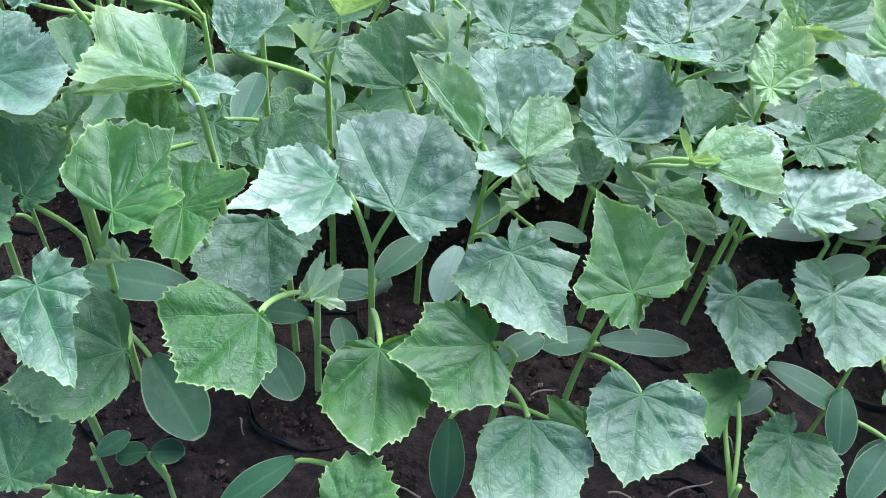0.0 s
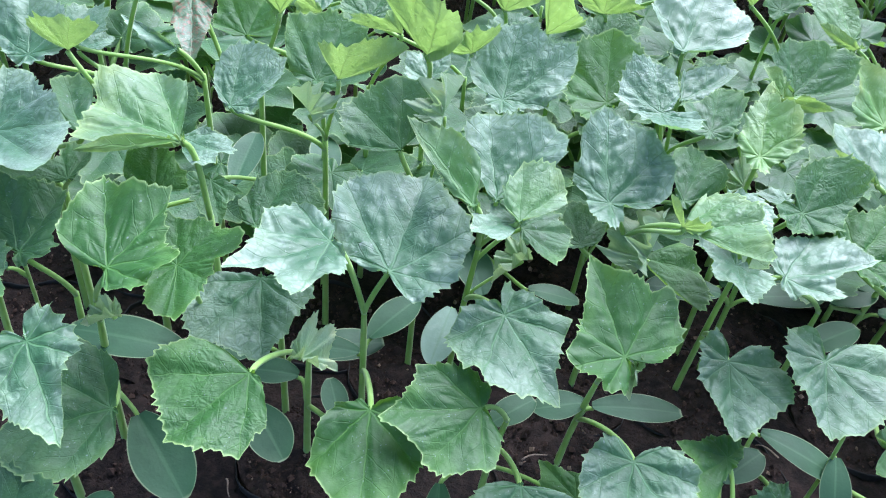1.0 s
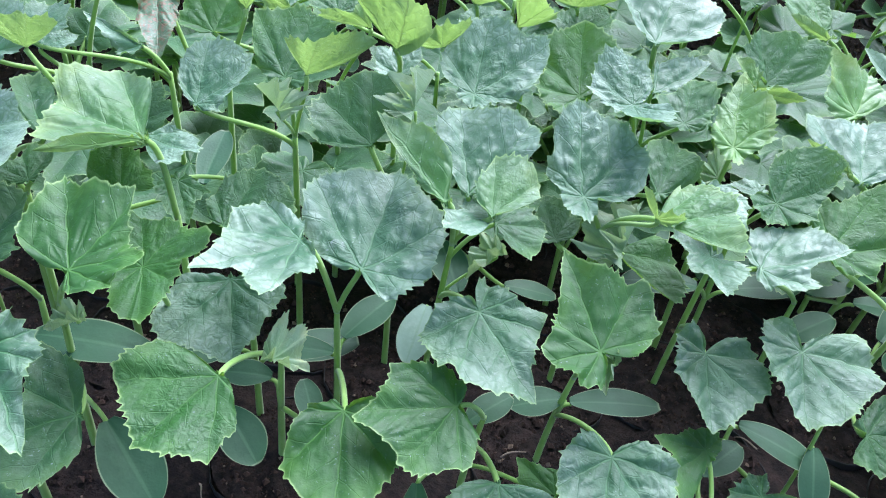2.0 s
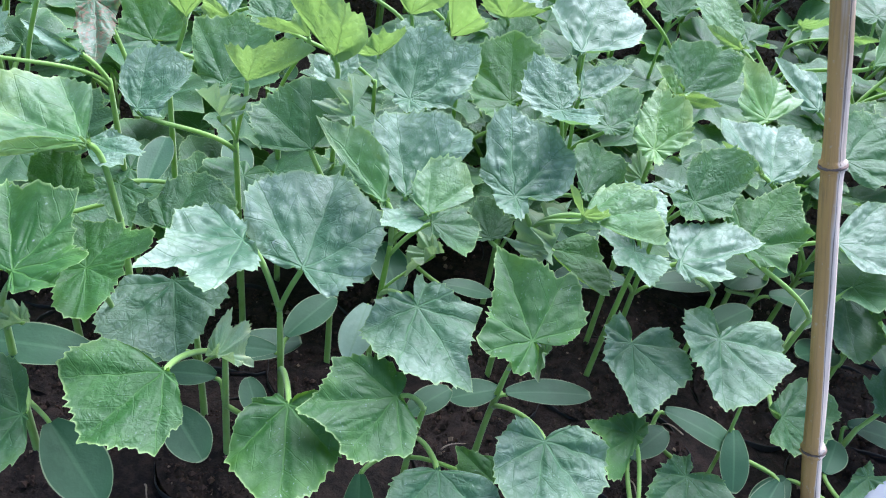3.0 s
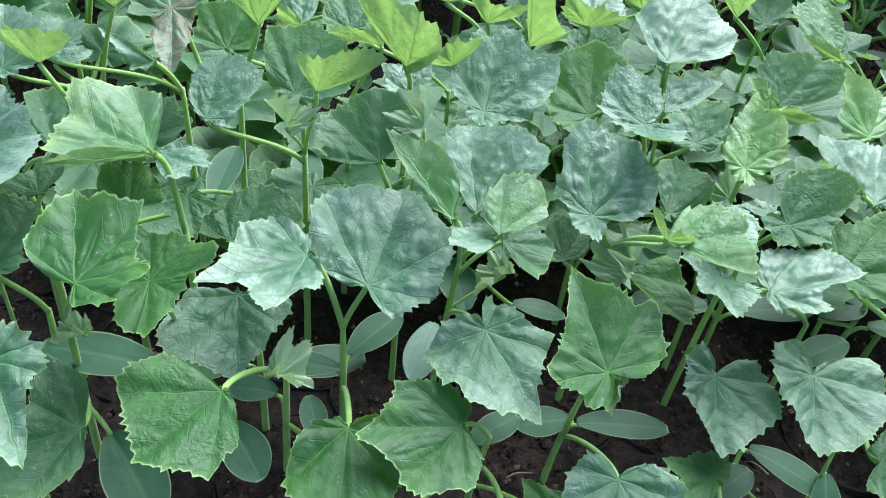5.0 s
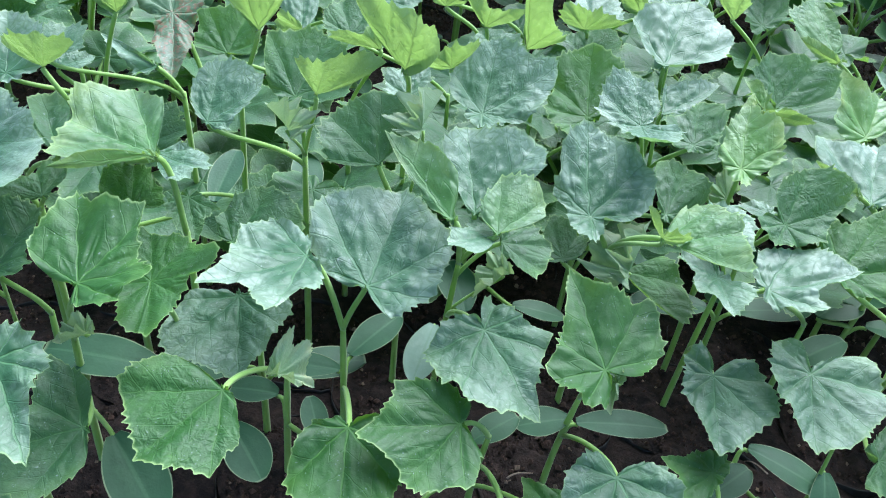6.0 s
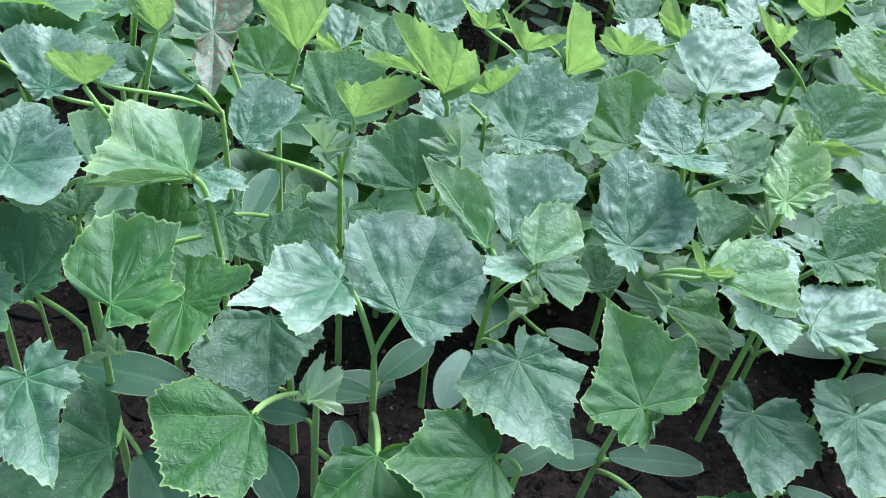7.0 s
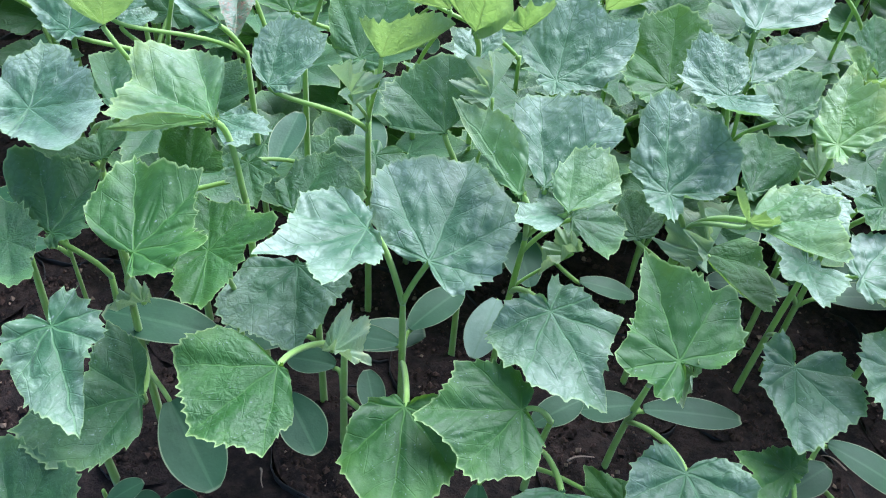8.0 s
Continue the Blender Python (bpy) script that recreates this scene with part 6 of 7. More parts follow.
s.broad_leaf((-0.1898, 0.3913, 0.2050), 9, 16, 3, 0.0256, 0.10, 0.5, WAXY, (1.00, 1.00, 1.03, 1.10, .86, .82, .80, .04, .04, .04, .04, .04, .04, .04, .04, .04, .04, .04, .04, .04, .04, .04, .04, .04, .04, .04, .04, .04, .04, .04, .04, .04, .04, .72, .95, .96))
s.broad_leaf((-0.1497, 0.4388, 0.1800), -55, -1, -27, 0.0517, 0.10, 0.5, DUSTY_SHEEN, (1.00, .09, .05, .04, .04, .04, .04, .04, .04, .04, .04, .04, .04, .04, .04, .04, .04, .04, .04, .04, .04, .04, .04, .04, .04, .12, .13, .15, .19, .26, .27, .28, .31, .35, .43, .57))
s = Seedling(-0.220, 0.304, 0.105, 0.005, 0.000, label="cucumber seedling with toothed green leaves in a black bag")
s.broad_leaf((-0.1955, 0.2712, 0.1500), 61, 6, 10, 0.0159, 0.10, 0.0, LEAF, (1.00, .96, .95, .97, 1.02, 1.10, 1.18, 2.14, 2.12, 1.99, 1.67, 1.27, 1.04, .91, .83, .79, .77, .73, .68, .65, .64, .66, .70, .76, .87, 1.06, 1.40, 1.57, 1.37, 1.25, 1.17, 1.04, .97, .93, .92, .95))
s = Seedling(0.052, 0.525, 0.150, -0.001, -0.003, label="tall cucumber seedling with toothed green leaves in a black bag")
s.leaf((0.0391, 0.5027, 0.1030), 210, -11, -16, 0.0348, coarse=True)
s.leaf((0.0729, 0.5485, 0.1089), 402, 19, 7, 0.0408, coarse=True)
s.leaf((0.0611, 0.5024, 0.1047), 518, 7, 7, 0.0364, coarse=True)
s.leaf((0.0353, 0.5453, 0.0891), 681, 4, -17, 0.0413, coarse=True)
s.leaf((0.0765, 0.5166, 0.0949), 829, 20, 1, 0.0365, coarse=True)
s.seed_leaf((0.0614, 0.5277, 0.0718), 74, 16, 0.0462, 0.0262)
s.seed_leaf((0.0422, 0.5223, 0.0686), 254, 23, 0.0439, 0.0263)
s.broad_leaf((0.0487, 0.5164, 0.1950), -107, 51, 69, 0.0327, 0.12, 0.0, THIN_BACKLIT, (1.00, .33, .04, .04, .04, .04, .04, .04, .04, .04, .04, .04, .04, .04, .04, .04, .04, .04, .04, .04, .04, .04, .04, .13, .21, .64, .92, .67, .59, .54, .52, .51, .52, .54, .59, .67))
s.broad_leaf((0.0558, 0.5212, 0.1750), 19, 21, 7, 0.0201, 0.10, 0.5, WAXY, (1.00, 1.03, 1.09, 1.19, 1.21, 1.09, 1.02, .79, .48, .35, .29, .25, .22, .21, .20, .20, .21, .20, .20, .21, .22, .24, .28, .34, .44, .69, .97, .91, .89, .89, .92, .99, .99, .94, .93, .95))
s = Seedling(0.031, 0.532, 0.130, -0.002, 0.005, label="tall cucumber seedling with toothed green leaves in a black bag")
s.leaf((0.0277, 0.5555, 0.1069), -8, 8, -2, 0.0446, coarse=True)
s.leaf((0.0357, 0.4988, 0.1174), 172, 3, -15, 0.0424, coarse=True)
s.leaf((0.0052, 0.5541, 0.1118), 310, 16, 9, 0.0398, coarse=True)
s.leaf((0.0542, 0.5334, 0.0792), 447, 10, 15, 0.0359, coarse=True)
s.leaf((0.0015, 0.5215, 0.0923), 610, 10, -2, 0.0437, coarse=True)
s.seed_leaf((0.0405, 0.5294, 0.0629), 107, 5, 0.0488, 0.0240)
s.seed_leaf((0.0214, 0.5352, 0.0748), 287, 22, 0.0508, 0.0246)
s.broad_leaf((-0.0427, 0.5240, 0.1750), -25, 18, -8, 0.0309, 0.10, 0.2, LEAF, (1.00, 1.04, 1.12, .94, .80, .69, .58, .52, .48, .47, .46, .04, .04, .04, .04, .04, .04, .04, .04, .04, .04, .04, .04, .04, .04, .04, .04, .04, .04, .63, .65, .70, .78, .89, .89, .93))
s = Seedling(-0.033, 0.452, 0.160, -0.001, 0.004, label="tall cucumber seedling with toothed green leaves in a black bag")
s.leaf((-0.0515, 0.4214, 0.1139), 211, -6, -1, 0.0382, coarse=True)
s.leaf((-0.0112, 0.4282, 0.1060), 498, 5, 14, 0.0363, coarse=True)
s.leaf((-0.0120, 0.4657, 0.0664), 777, -11, -18, 0.0353, coarse=True)
s.seed_leaf((-0.0335, 0.4422, 0.0737), 183, 24, 0.0454, 0.0282)
s.broad_leaf((-0.0149, 0.4450, 0.2050), -91, 6, 77, 0.0319, 0.12, 0.0, THIN_BACKLIT, (1.00, .07, .05, .05, .04, .04, .04, .04, .04, .04, .04, .04, .04, .04, .04, .04, .04, .04, .04, .04, .04, .04, .04, .04, .04, .04, .14, .17, .24, .41, .42, .44, .48, .55, .66, .88))
s = Seedling(0.126, 0.525, 0.130, 0.000, 0.004, label="tall cucumber seedling with toothed green leaves in a black bag")
s.leaf((0.1551, 0.5351, 0.1252), 71, 20, 5, 0.0383, coarse=True)
s.leaf((0.0989, 0.5241, 0.1280), 268, 15, -4, 0.0376, coarse=True)
s.leaf((0.1524, 0.5391, 0.1020), 422, -7, 2, 0.0418, coarse=True)
s.leaf((0.1215, 0.4954, 0.0819), 549, -8, 16, 0.0412, coarse=True)
s.leaf((0.1029, 0.5489, 0.0934), 676, 8, 4, 0.0401, coarse=True)
s.seed_leaf((0.1208, 0.5334, 0.0692), 327, 10, 0.0458, 0.0231)
s.broad_leaf((0.1227, 0.5280, 0.1750), -41, 13, -11, 0.0257, 0.10, 0.2, LEAF, (1.00, .95, .93, .94, .98, 1.06, 1.15, 1.25, 1.32, 1.23, 1.11, .94, .84, .04, .04, .04, .04, .04, .04, .04, .04, .04, .04, .04, .04, .04, .04, .04, .04, .04, .04, .47, .56, .73, .84, .90))
s = Seedling(0.054, 0.464, 0.133, -0.003, 0.004, label="tall cucumber seedling with toothed green leaves in a black bag")
s.leaf((0.0630, 0.4347, 0.0990), 163, 2, -2, 0.0409, coarse=True)
s.leaf((0.0844, 0.4776, 0.0875), 426, 4, -4, 0.0370, coarse=True)
s.leaf((0.0559, 0.4937, 0.0554), 724, 3, 13, 0.0444, coarse=True)
s.seed_leaf((0.0485, 0.4557, 0.0733), 213, 15, 0.0466, 0.0252)
s = Seedling(0.205, 0.608, 0.131, -0.001, 0.005, label="tall cucumber seedling with toothed green leaves in a black bag")
s.leaf((0.1771, 0.5974, 0.1039), 250, 0, -6, 0.0352, coarse=True)
s.leaf((0.2365, 0.6130, 0.1008), 441, -7, -16, 0.0400, coarse=True)
s.leaf((0.1846, 0.5861, 0.1277), 583, 17, -8, 0.0453, coarse=True)
s.leaf((0.2132, 0.6348, 0.0874), 737, 25, 7, 0.0405, coarse=True)
s.leaf((0.2163, 0.5854, 0.0740), 873, 19, -13, 0.0418, coarse=True)
s.seed_leaf((0.2081, 0.6172, 0.0619), 18, 8, 0.0407, 0.0296)
s.seed_leaf((0.2020, 0.5982, 0.0642), 198, 15, 0.0471, 0.0272)
s = Seedling(0.241, 0.599, 0.127, -0.001, 0.005, label="tall cucumber seedling with toothed green leaves in a black bag")
s.leaf((0.2760, 0.6054, 0.1029), 80, -11, 17, 0.0460, coarse=True)
s.leaf((0.2093, 0.5885, 0.1173), 251, 2, -20, 0.0451, coarse=True)
s.leaf((0.2516, 0.6219, 0.1101), 386, -15, 10, 0.0423, coarse=True)
s.leaf((0.2486, 0.5728, 0.0699), 523, 1, 15, 0.0379, coarse=True)
s.leaf((0.2325, 0.6222, 0.0887), 700, 18, 9, 0.0424, coarse=True)
s = Seedling(0.345, 0.541, 0.143, -0.004, -0.001, label="tall cucumber seedling with toothed green leaves in a black bag")
s.leaf((0.3148, 0.5268, 0.1183), 244, -14, 18, 0.0379, coarse=True)
s.leaf((0.3537, 0.5648, 0.1060), 381, -12, -4, 0.0363, coarse=True)
s.leaf((0.3560, 0.5099, 0.1204), 520, 5, 14, 0.0416, coarse=True)
s.leaf((0.3426, 0.5699, 0.0772), 716, 18, 5, 0.0411, coarse=True)
s.leaf((0.3695, 0.5364, 0.0874), 821, -13, -15, 0.0423, coarse=True)
s.seed_leaf((0.3544, 0.5387, 0.0607), 104, 14, 0.0407, 0.0266)
s.broad_leaf((0.3014, 0.5410, 0.1880), -95, 21, 76, 0.0350, 0.12, 0.0, THIN_BACKLIT, (1.00, .56, .32, .21, .15, .13, .11, .09, .07, .05, .05, .04, .04, .04, .04, .04, .04, .05, .06, .07, .10, .17, .20, .16, .15, .13, .13, .13, .13, .13, .14, .16, .19, .25, .36, .63))
s = Seedling(0.264, 0.608, 0.135, 0.002, 0.004, label="tall cucumber seedling with toothed green leaves in a black bag")
s.leaf((0.2816, 0.5910, 0.1045), 135, 22, 10, 0.0357, coarse=True)
s.leaf((0.2370, 0.5920, 0.1171), 239, -3, -14, 0.0374, coarse=True)
s.leaf((0.2817, 0.6334, 0.1163), 395, 20, -4, 0.0407, coarse=True)
s.leaf((0.2430, 0.5837, 0.0809), 580, 16, -9, 0.0436, coarse=True)
s.leaf((0.2508, 0.6404, 0.0661), 698, 17, -12, 0.0359, coarse=True)
s.broad_leaf((0.2681, 0.6126, 0.1800), 6, 22, 2, 0.0356, 0.12, 0.2, LEAF, (1.00, .96, .96, .94, .86, .82, .50, .37, .30, .26, .23, .20, .19, .18, .18, .18, .19, .21, .24, .29, .39, .39, .37, .35, .35, .36, .38, .42, .43, .43, .45, .48, .54, .64, .77, .86))
s = Seedling(0.157, 0.428, 0.140, -0.001, 0.005, label="tall cucumber seedling with toothed green leaves in a black bag")
s.leaf((0.1319, 0.4507, 0.0873), 312, 5, -14, 0.0386, coarse=True)
s.leaf((0.1712, 0.4095, 0.1101), 503, 23, -12, 0.0341, coarse=True)
s.seed_leaf((0.1682, 0.4244, 0.0531), 39, 15, 0.0617, 0.0315)
s.broad_leaf((0.1444, 0.4250, 0.1850), -5, 16, -7, 0.0356, 0.25, 0.5, DUSTY_SHEEN, (1.00, .89, .85, .71, .61, .45, .29, .20, .17, .26, .49, .53, .60, .71, .77, .86, 1.01, 1.16, 1.29, 1.43, .98, .69, .55, .50, .48, .48, .49, .52, .60, .79, .80, .85, .92, 1.00, 1.03, 1.00))
s.broad_leaf((0.1683, 0.4013, 0.1400), 24, 18, 8, 0.0386, 0.08, 0.2, LEAF, (1.00, .96, .95, .90, .79, .27, .21, .18, .16, .15, .14, .14, .15, .15, .17, .19, .18, .16, .15, .15, .15, .13, .12, .11, .11, .11, .12, .13, .14, .17, .21, .30, .64, .97, 1.00, 1.00))
s = Seedling(0.333, 0.459, 0.115, -0.001, 0.005, label="cucumber seedling with toothed green leaves in a black bag")
s.leaf((0.3109, 0.4849, 0.1018), 320, -9, -16, 0.0368, coarse=True)
s.leaf((0.3618, 0.4702, 0.1147), 428, -14, -4, 0.0421, coarse=True)
s.leaf((0.3103, 0.4308, 0.1097), 579, 3, -12, 0.0429, coarse=True)
s.leaf((0.3340, 0.4881, 0.0555), 722, -4, -17, 0.0347, coarse=True)
s.seed_leaf((0.3414, 0.4641, 0.0628), 57, 13, 0.0517, 0.0231)
s.seed_leaf((0.3246, 0.4532, 0.0580), 237, 7, 0.0407, 0.0247)
s = Seedling(0.126, 0.365, 0.140, 0.002, -0.003, label="tall cucumber seedling with toothed green leaves in a black bag")
s.leaf((0.1383, 0.3445, 0.1384), 28, 32, -60, 0.0315, 0.93, 0.51, fold=.8, young=True)
s.seed_leaf((0.1291, 0.3552, 0.0738), 163, 13, 0.0417, 0.0234)
s.broad_leaf((0.1449, 0.3270, 0.1780), 137, 4, 4, 0.0494, 0.20, 0.0, SOFT, (1.00, .04, .04, .04, .04, .04, .04, .04, .04, .04, .04, .04, .04, .04, .04, .04, .04, .04, .04, .04, .04, .04, .04, .04, .04, .55, .63, .70, .73, .73, .77, .78, .76, .77, .82, .90))
s.broad_leaf((0.1401, 0.3169, 0.1850), -112, 54, 64, 0.0219, 0.12, 0.0, THIN_BACKLIT, (1.00, .15, .09, .06, .05, .04, .04, .04, .04, .04, .04, .04, .04, .05, .06, .08, .13, .15, .18, .23, .33, .57, .88, .76, .68, .64, .55, .49, .45, .43, .35, .28, .24, .22, .21, .81))
s.broad_leaf((0.1129, 0.3608, 0.1620), -4, 22, -2, 0.0573, 0.16, 0.5, DUSTY_SHEEN, (1.00, .90, .87, .86, .87, .80, .75, .68, .63, .48, .41, .28, .15, .14, .17, .21, .26, .30, .37, .38, .34, .32, .29, .27, .25, .25, .24, .23, .23, .25, .34, .46, .50, .55, .78, .90))
s.broad_leaf((0.1039, 0.3597, 0.1300), 27, 15, 8, 0.0207, 0.08, 0.2, LEAF, (1.00, .98, .99, .84, .64, .54, .39, .27, .21, .18, .16, .14, .14, .14, .14, .15, .16, .18, .21, .27, .40, .43, .43, .44, .47, .52, .60, .74, .86, .92, 1.02, 1.19, 1.41, 1.33, 1.26, 1.10))
s.broad_leaf((0.1386, 0.3550, 0.1300), 138, -16, 7, 0.0458, 0.10, 0.0, FRESH, (1.00, .13, .08, .06, .05, .04, .04, .04, .04, .04, .04, .04, .05, .04, .04, .04, .04, .04, .04, .04, .04, .04, .04, .04, .04, .04, .04, .05, .61, .66, .71, .76, .80, .83, .95, .98))
s = Seedling(-0.169, 0.295, 0.105, -0.000, 0.005, label="cucumber seedling with toothed green leaves in a black bag")
s.broad_leaf((-0.1789, 0.2800, 0.1500), -30, 12, -13, 0.0499, 0.12, 0.2, LEAF, (1.00, .83, .78, .78, .80, .73, .55, .43, .36, .34, .35, .34, .32, .31, .30, .28, .24, .20, .17, .16, .15, .13, .09, .07, .06, .05, .05, .04, .04, .04, .05, .07, .13, .63, .92, 1.03))
s = Seedling(0.222, 0.395, 0.115, 0.001, 0.006, label="tall cucumber seedling with toothed green leaves in a black bag")
s.leaf((0.2086, 0.4204, 0.1432), 23, 32, -35, 0.0251, 0.54, 0.62, fold=.7, young=True)
s.leaf((0.2529, 0.3869, 0.1056), 465, 13, -11, 0.0419, coarse=True)
s.seed_leaf((0.2322, 0.3955, 0.0718), 87, 12, 0.0494, 0.0248)
s.seed_leaf((0.2123, 0.3944, 0.0734), 267, 8, 0.0508, 0.0273)
s.broad_leaf((0.2272, 0.3755, 0.1600), 27, 24, 12, 0.0414, 0.15, 0.2, LEAF, (1.00, 1.05, 1.09, 1.15, .98, .75, .64, .59, .56, .55, .47, .42, .39, .37, .35, .34, .35, .36, .39, .40, .40, .41, .42, .42, .43, .46, .39, .34, .31, .14, .19, .31, .46, .62, .72, .83))
s.broad_leaf((0.2279, 0.3993, 0.1500), -92, 0, 6, 0.0225, 0.10, 0.0, DUSTY_SHEEN, (1.00, .86, .78, .73, .70, .70, .64, .60, .59, .59, .46, .36, .30, .27, .25, .23, .23, .23, .25, .20, .17, .15, .14, .13, .13, .13, .14, .15, .17, .20, .26, .38, .46, .60, .79, .87))
s = Seedling(-0.164, 0.243, 0.110, 0.002, -0.008, label="cucumber seedling with toothed green leaves in a black bag")
s.broad_leaf((-0.1487, 0.2229, 0.1550), 144, -14, 10, 0.0532, 0.10, 0.0, WAXY, (1.00, .82, .72, .61, .54, .48, .44, .42, .41, .37, .34, .30, .28, .26, .21, .13, .04, .04, .04, .27, .28, .28, .31, .37, .31, .30, .30, .32, .36, .38, .42, .48, .40, .44, .51, .63))
s = Seedling(-0.100, 0.292, 0.110, -0.000, 0.005, label="cucumber seedling with toothed green leaves in a black bag")
s.seed_leaf((-0.0688, 0.2714, 0.0622), 139, -15, 0.0346, 0.0265)
s.seed_leaf((-0.1083, 0.2858, 0.0837), -89, 12, 0.0618, 0.0308)
s.broad_leaf((-0.1024, 0.2790, 0.1550), -14, 12, -9, 0.0266, 0.10, 0.2, FRESH, (1.00, .96, .96, 1.03, 1.01, 1.04, 1.14, 1.33, 1.25, .91, .77, .77, .79, .81, .86, .99, 1.21, 1.49, 1.38, 1.27, 1.12, .91, .76, .65, .58, .54, .50, .48, .47, .47, .49, .53, .59, .71, .93, 1.20))
s = Seedling(0.376, 0.365, 0.105, 0.001, 0.004, label="cucumber seedling with toothed green leaves in a black bag")
s.leaf((0.3808, 0.3326, 0.0956), 171, -5, -18, 0.0431, coarse=True)
s.seed_leaf((0.3662, 0.3617, 0.0515), 249, 20, 0.0433, 0.0285)
s = Seedling(0.356, 0.480, 0.110, 0.005, 0.001, label="cucumber seedling with toothed green leaves in a black bag")
s.leaf((0.3817, 0.4832, 0.0970), 83, -1, -10, 0.0397, coarse=True)
s.leaf((0.3748, 0.5090, 0.1008), 394, -4, 16, 0.0382, coarse=True)
s.leaf((0.3451, 0.5098, 0.0730), 700, -4, 11, 0.0415, coarse=True)
s.seed_leaf((0.3595, 0.4894, 0.0534), 23, 12, 0.0484, 0.0267)
s.broad_leaf((0.3623, 0.4519, 0.1550), 43, 14, 13, 0.0542, 0.12, 0.2, LEAF, (1.00, 1.03, .99, .92, .87, .80, .72, .66, .62, .60, .57, .56, .40, .28, .20, .16, .14, .12, .11, .09, .08, .07, .06, .06, .06, .06, .07, .07, .08, .10, .13, .20, .38, .66, .86, .95))
s = Seedling(0.168, 0.473, 0.125, 0.004, 0.002, label="tall cucumber seedling with toothed green leaves in a black bag")
s.leaf((0.1722, 0.4500, 0.0776), 889, 7, 18, 0.0351, coarse=True)
s.seed_leaf((0.1696, 0.4632, 0.0737), 169, 12, 0.0464, 0.0243)
s.broad_leaf((0.1688, 0.4710, 0.1700), 56, 11, 16, 0.0500, 0.10, 0.5, DUSTY_SHEEN, (1.00, .52, .36, .19, .11, .08, .07, .06, .05, .05, .05, .05, .05, .05, .04, .04, .04, .04, .04, .04, .04, .04, .04, .04, .04, .04, .04, .04, .04, .04, .07, .45, .50, .57, .69, .89))
s.broad_leaf((0.1850, 0.4443, 0.1650), 14, 19, 5, 0.0360, 0.10, 0.2, LEAF, (1.00, .98, .98, 1.01, .76, .59, .50, .44, .41, .39, .31, .26, .23, .21, .20, .19, .20, .21, .21, .21, .22, .23, .26, .30, .37, .38, .41, .44, .50, .60, .67, .69, .67, .68, .70, .81))
s = Seedling(0.320, 0.412, 0.118, 0.003, -0.004, label="tall cucumber seedling with toothed green leaves in a black bag")
s.seed_leaf((0.2918, 0.4032, 0.0686), 54, 12, 0.0397, 0.0348)
s.seed_leaf((0.3292, 0.4074, 0.0608), 116, 17, 0.0481, 0.0264)
s.broad_leaf((0.2890, 0.4087, 0.1600), -25, 8, -4, 0.0533, 0.15, 0.1, DUSTY_SHEEN, (1.00, .86, .88, .91, .96, 1.01, .92, .85, .73, .57, .35, .24, .15, .11, .09, .08, .07, .07, .07, .07, .07, .07, .08, .08, .07, .07, .07, .07, .07, .08, .09, .11, .14, .17, .83, .98))
s.broad_leaf((0.2813, 0.4109, 0.1630), -99, 30, 72, 0.0434, 0.12, 0.0, THIN_BACKLIT, (1.00, .08, .05, .04, .04, .04, .04, .04, .04, .04, .04, .04, .04, .04, .04, .04, .06, .05, .04, .04, .04, .04, .04, .04, .04, .04, .04, .04, .04, .04, .04, .04, .04, .05, .43, .67))
s.broad_leaf((0.3397, 0.3866, 0.1300), 141, -1, 8, 0.0460, 0.12, 0.0, DUSTY_SHEEN, (1.00, .76, .62, .54, .18, .09, .04, .04, .04, .04, .04, .04, .04, .04, .04, .04, .04, .04, .04, .04, .04, .04, .04, .04, .04, .48, .86, 1.08, 1.15, 1.11, 1.04, 1.02, 1.05, 1.04, 1.00, .99))
s = Seedling(-0.062, 0.316, 0.080, -0.002, 0.003, label="cucumber seedling with toothed green leaves in a black bag")
s.seed_leaf((-0.0527, 0.3191, 0.0542), 74, 8, 0.0507, 0.0273)
s.seed_leaf((-0.0719, 0.3136, 0.0624), 254, 7, 0.0481, 0.0269)
s.broad_leaf((-0.0729, 0.3165, 0.1150), 167, -16, 4, 0.0520, 0.10, 0.0, DUSTY_SHEEN, (1.00, .92, .90, .90, .93, .93, .88, .74, .63, .54, .48, .27, .17, .11, .08, .07, .06, .05, .05, .05, .05, .05, .06, .06, .07, .09, .13, .23, .52, .61, .61, .60, .63, .68, .77, .84))
s = Seedling(0.255, 0.357, 0.100, 0.003, 0.004, label="cucumber seedling with toothed green leaves in a black bag")
s.seed_leaf((0.2641, 0.3615, 0.0637), 63, 16, 0.0419, 0.0233)
s.broad_leaf((0.2398, 0.3067, 0.1130), -171, -14, -2, 0.0472, 0.06, 0.0, WAXY, (1.00, .82, .69, .60, .56, .54, .52, .50, .49, .48, .49, .50, .54, .55, .52, .49, .39, .05, .06, .08, .11, .20, .28, .52, .76, .79, .80, .82, .86, .92, .86, .85, .87, .92, .96, .97))
s.broad_leaf((0.2118, 0.3336, 0.1450), 78, 6, 2, 0.0539, 0.15, 0.0, DUSTY_SHEEN, (1.00, .57, .47, .48, .59, .54, .46, .31, .29, .28, .27, .22, .19, .17, .16, .04, .04, .04, .04, .04, .04, .04, .07, .12, .15, .19, .27, .34, .46, .56, .57, .63, .76, .85, .86, .89))
s = Seedling(0.206, 0.405, 0.130, -0.001, 0.005, label="tall cucumber seedling with toothed green leaves in a black bag")
s.leaf((0.2203, 0.4247, 0.0936), 395, -11, 17, 0.0374, coarse=True)
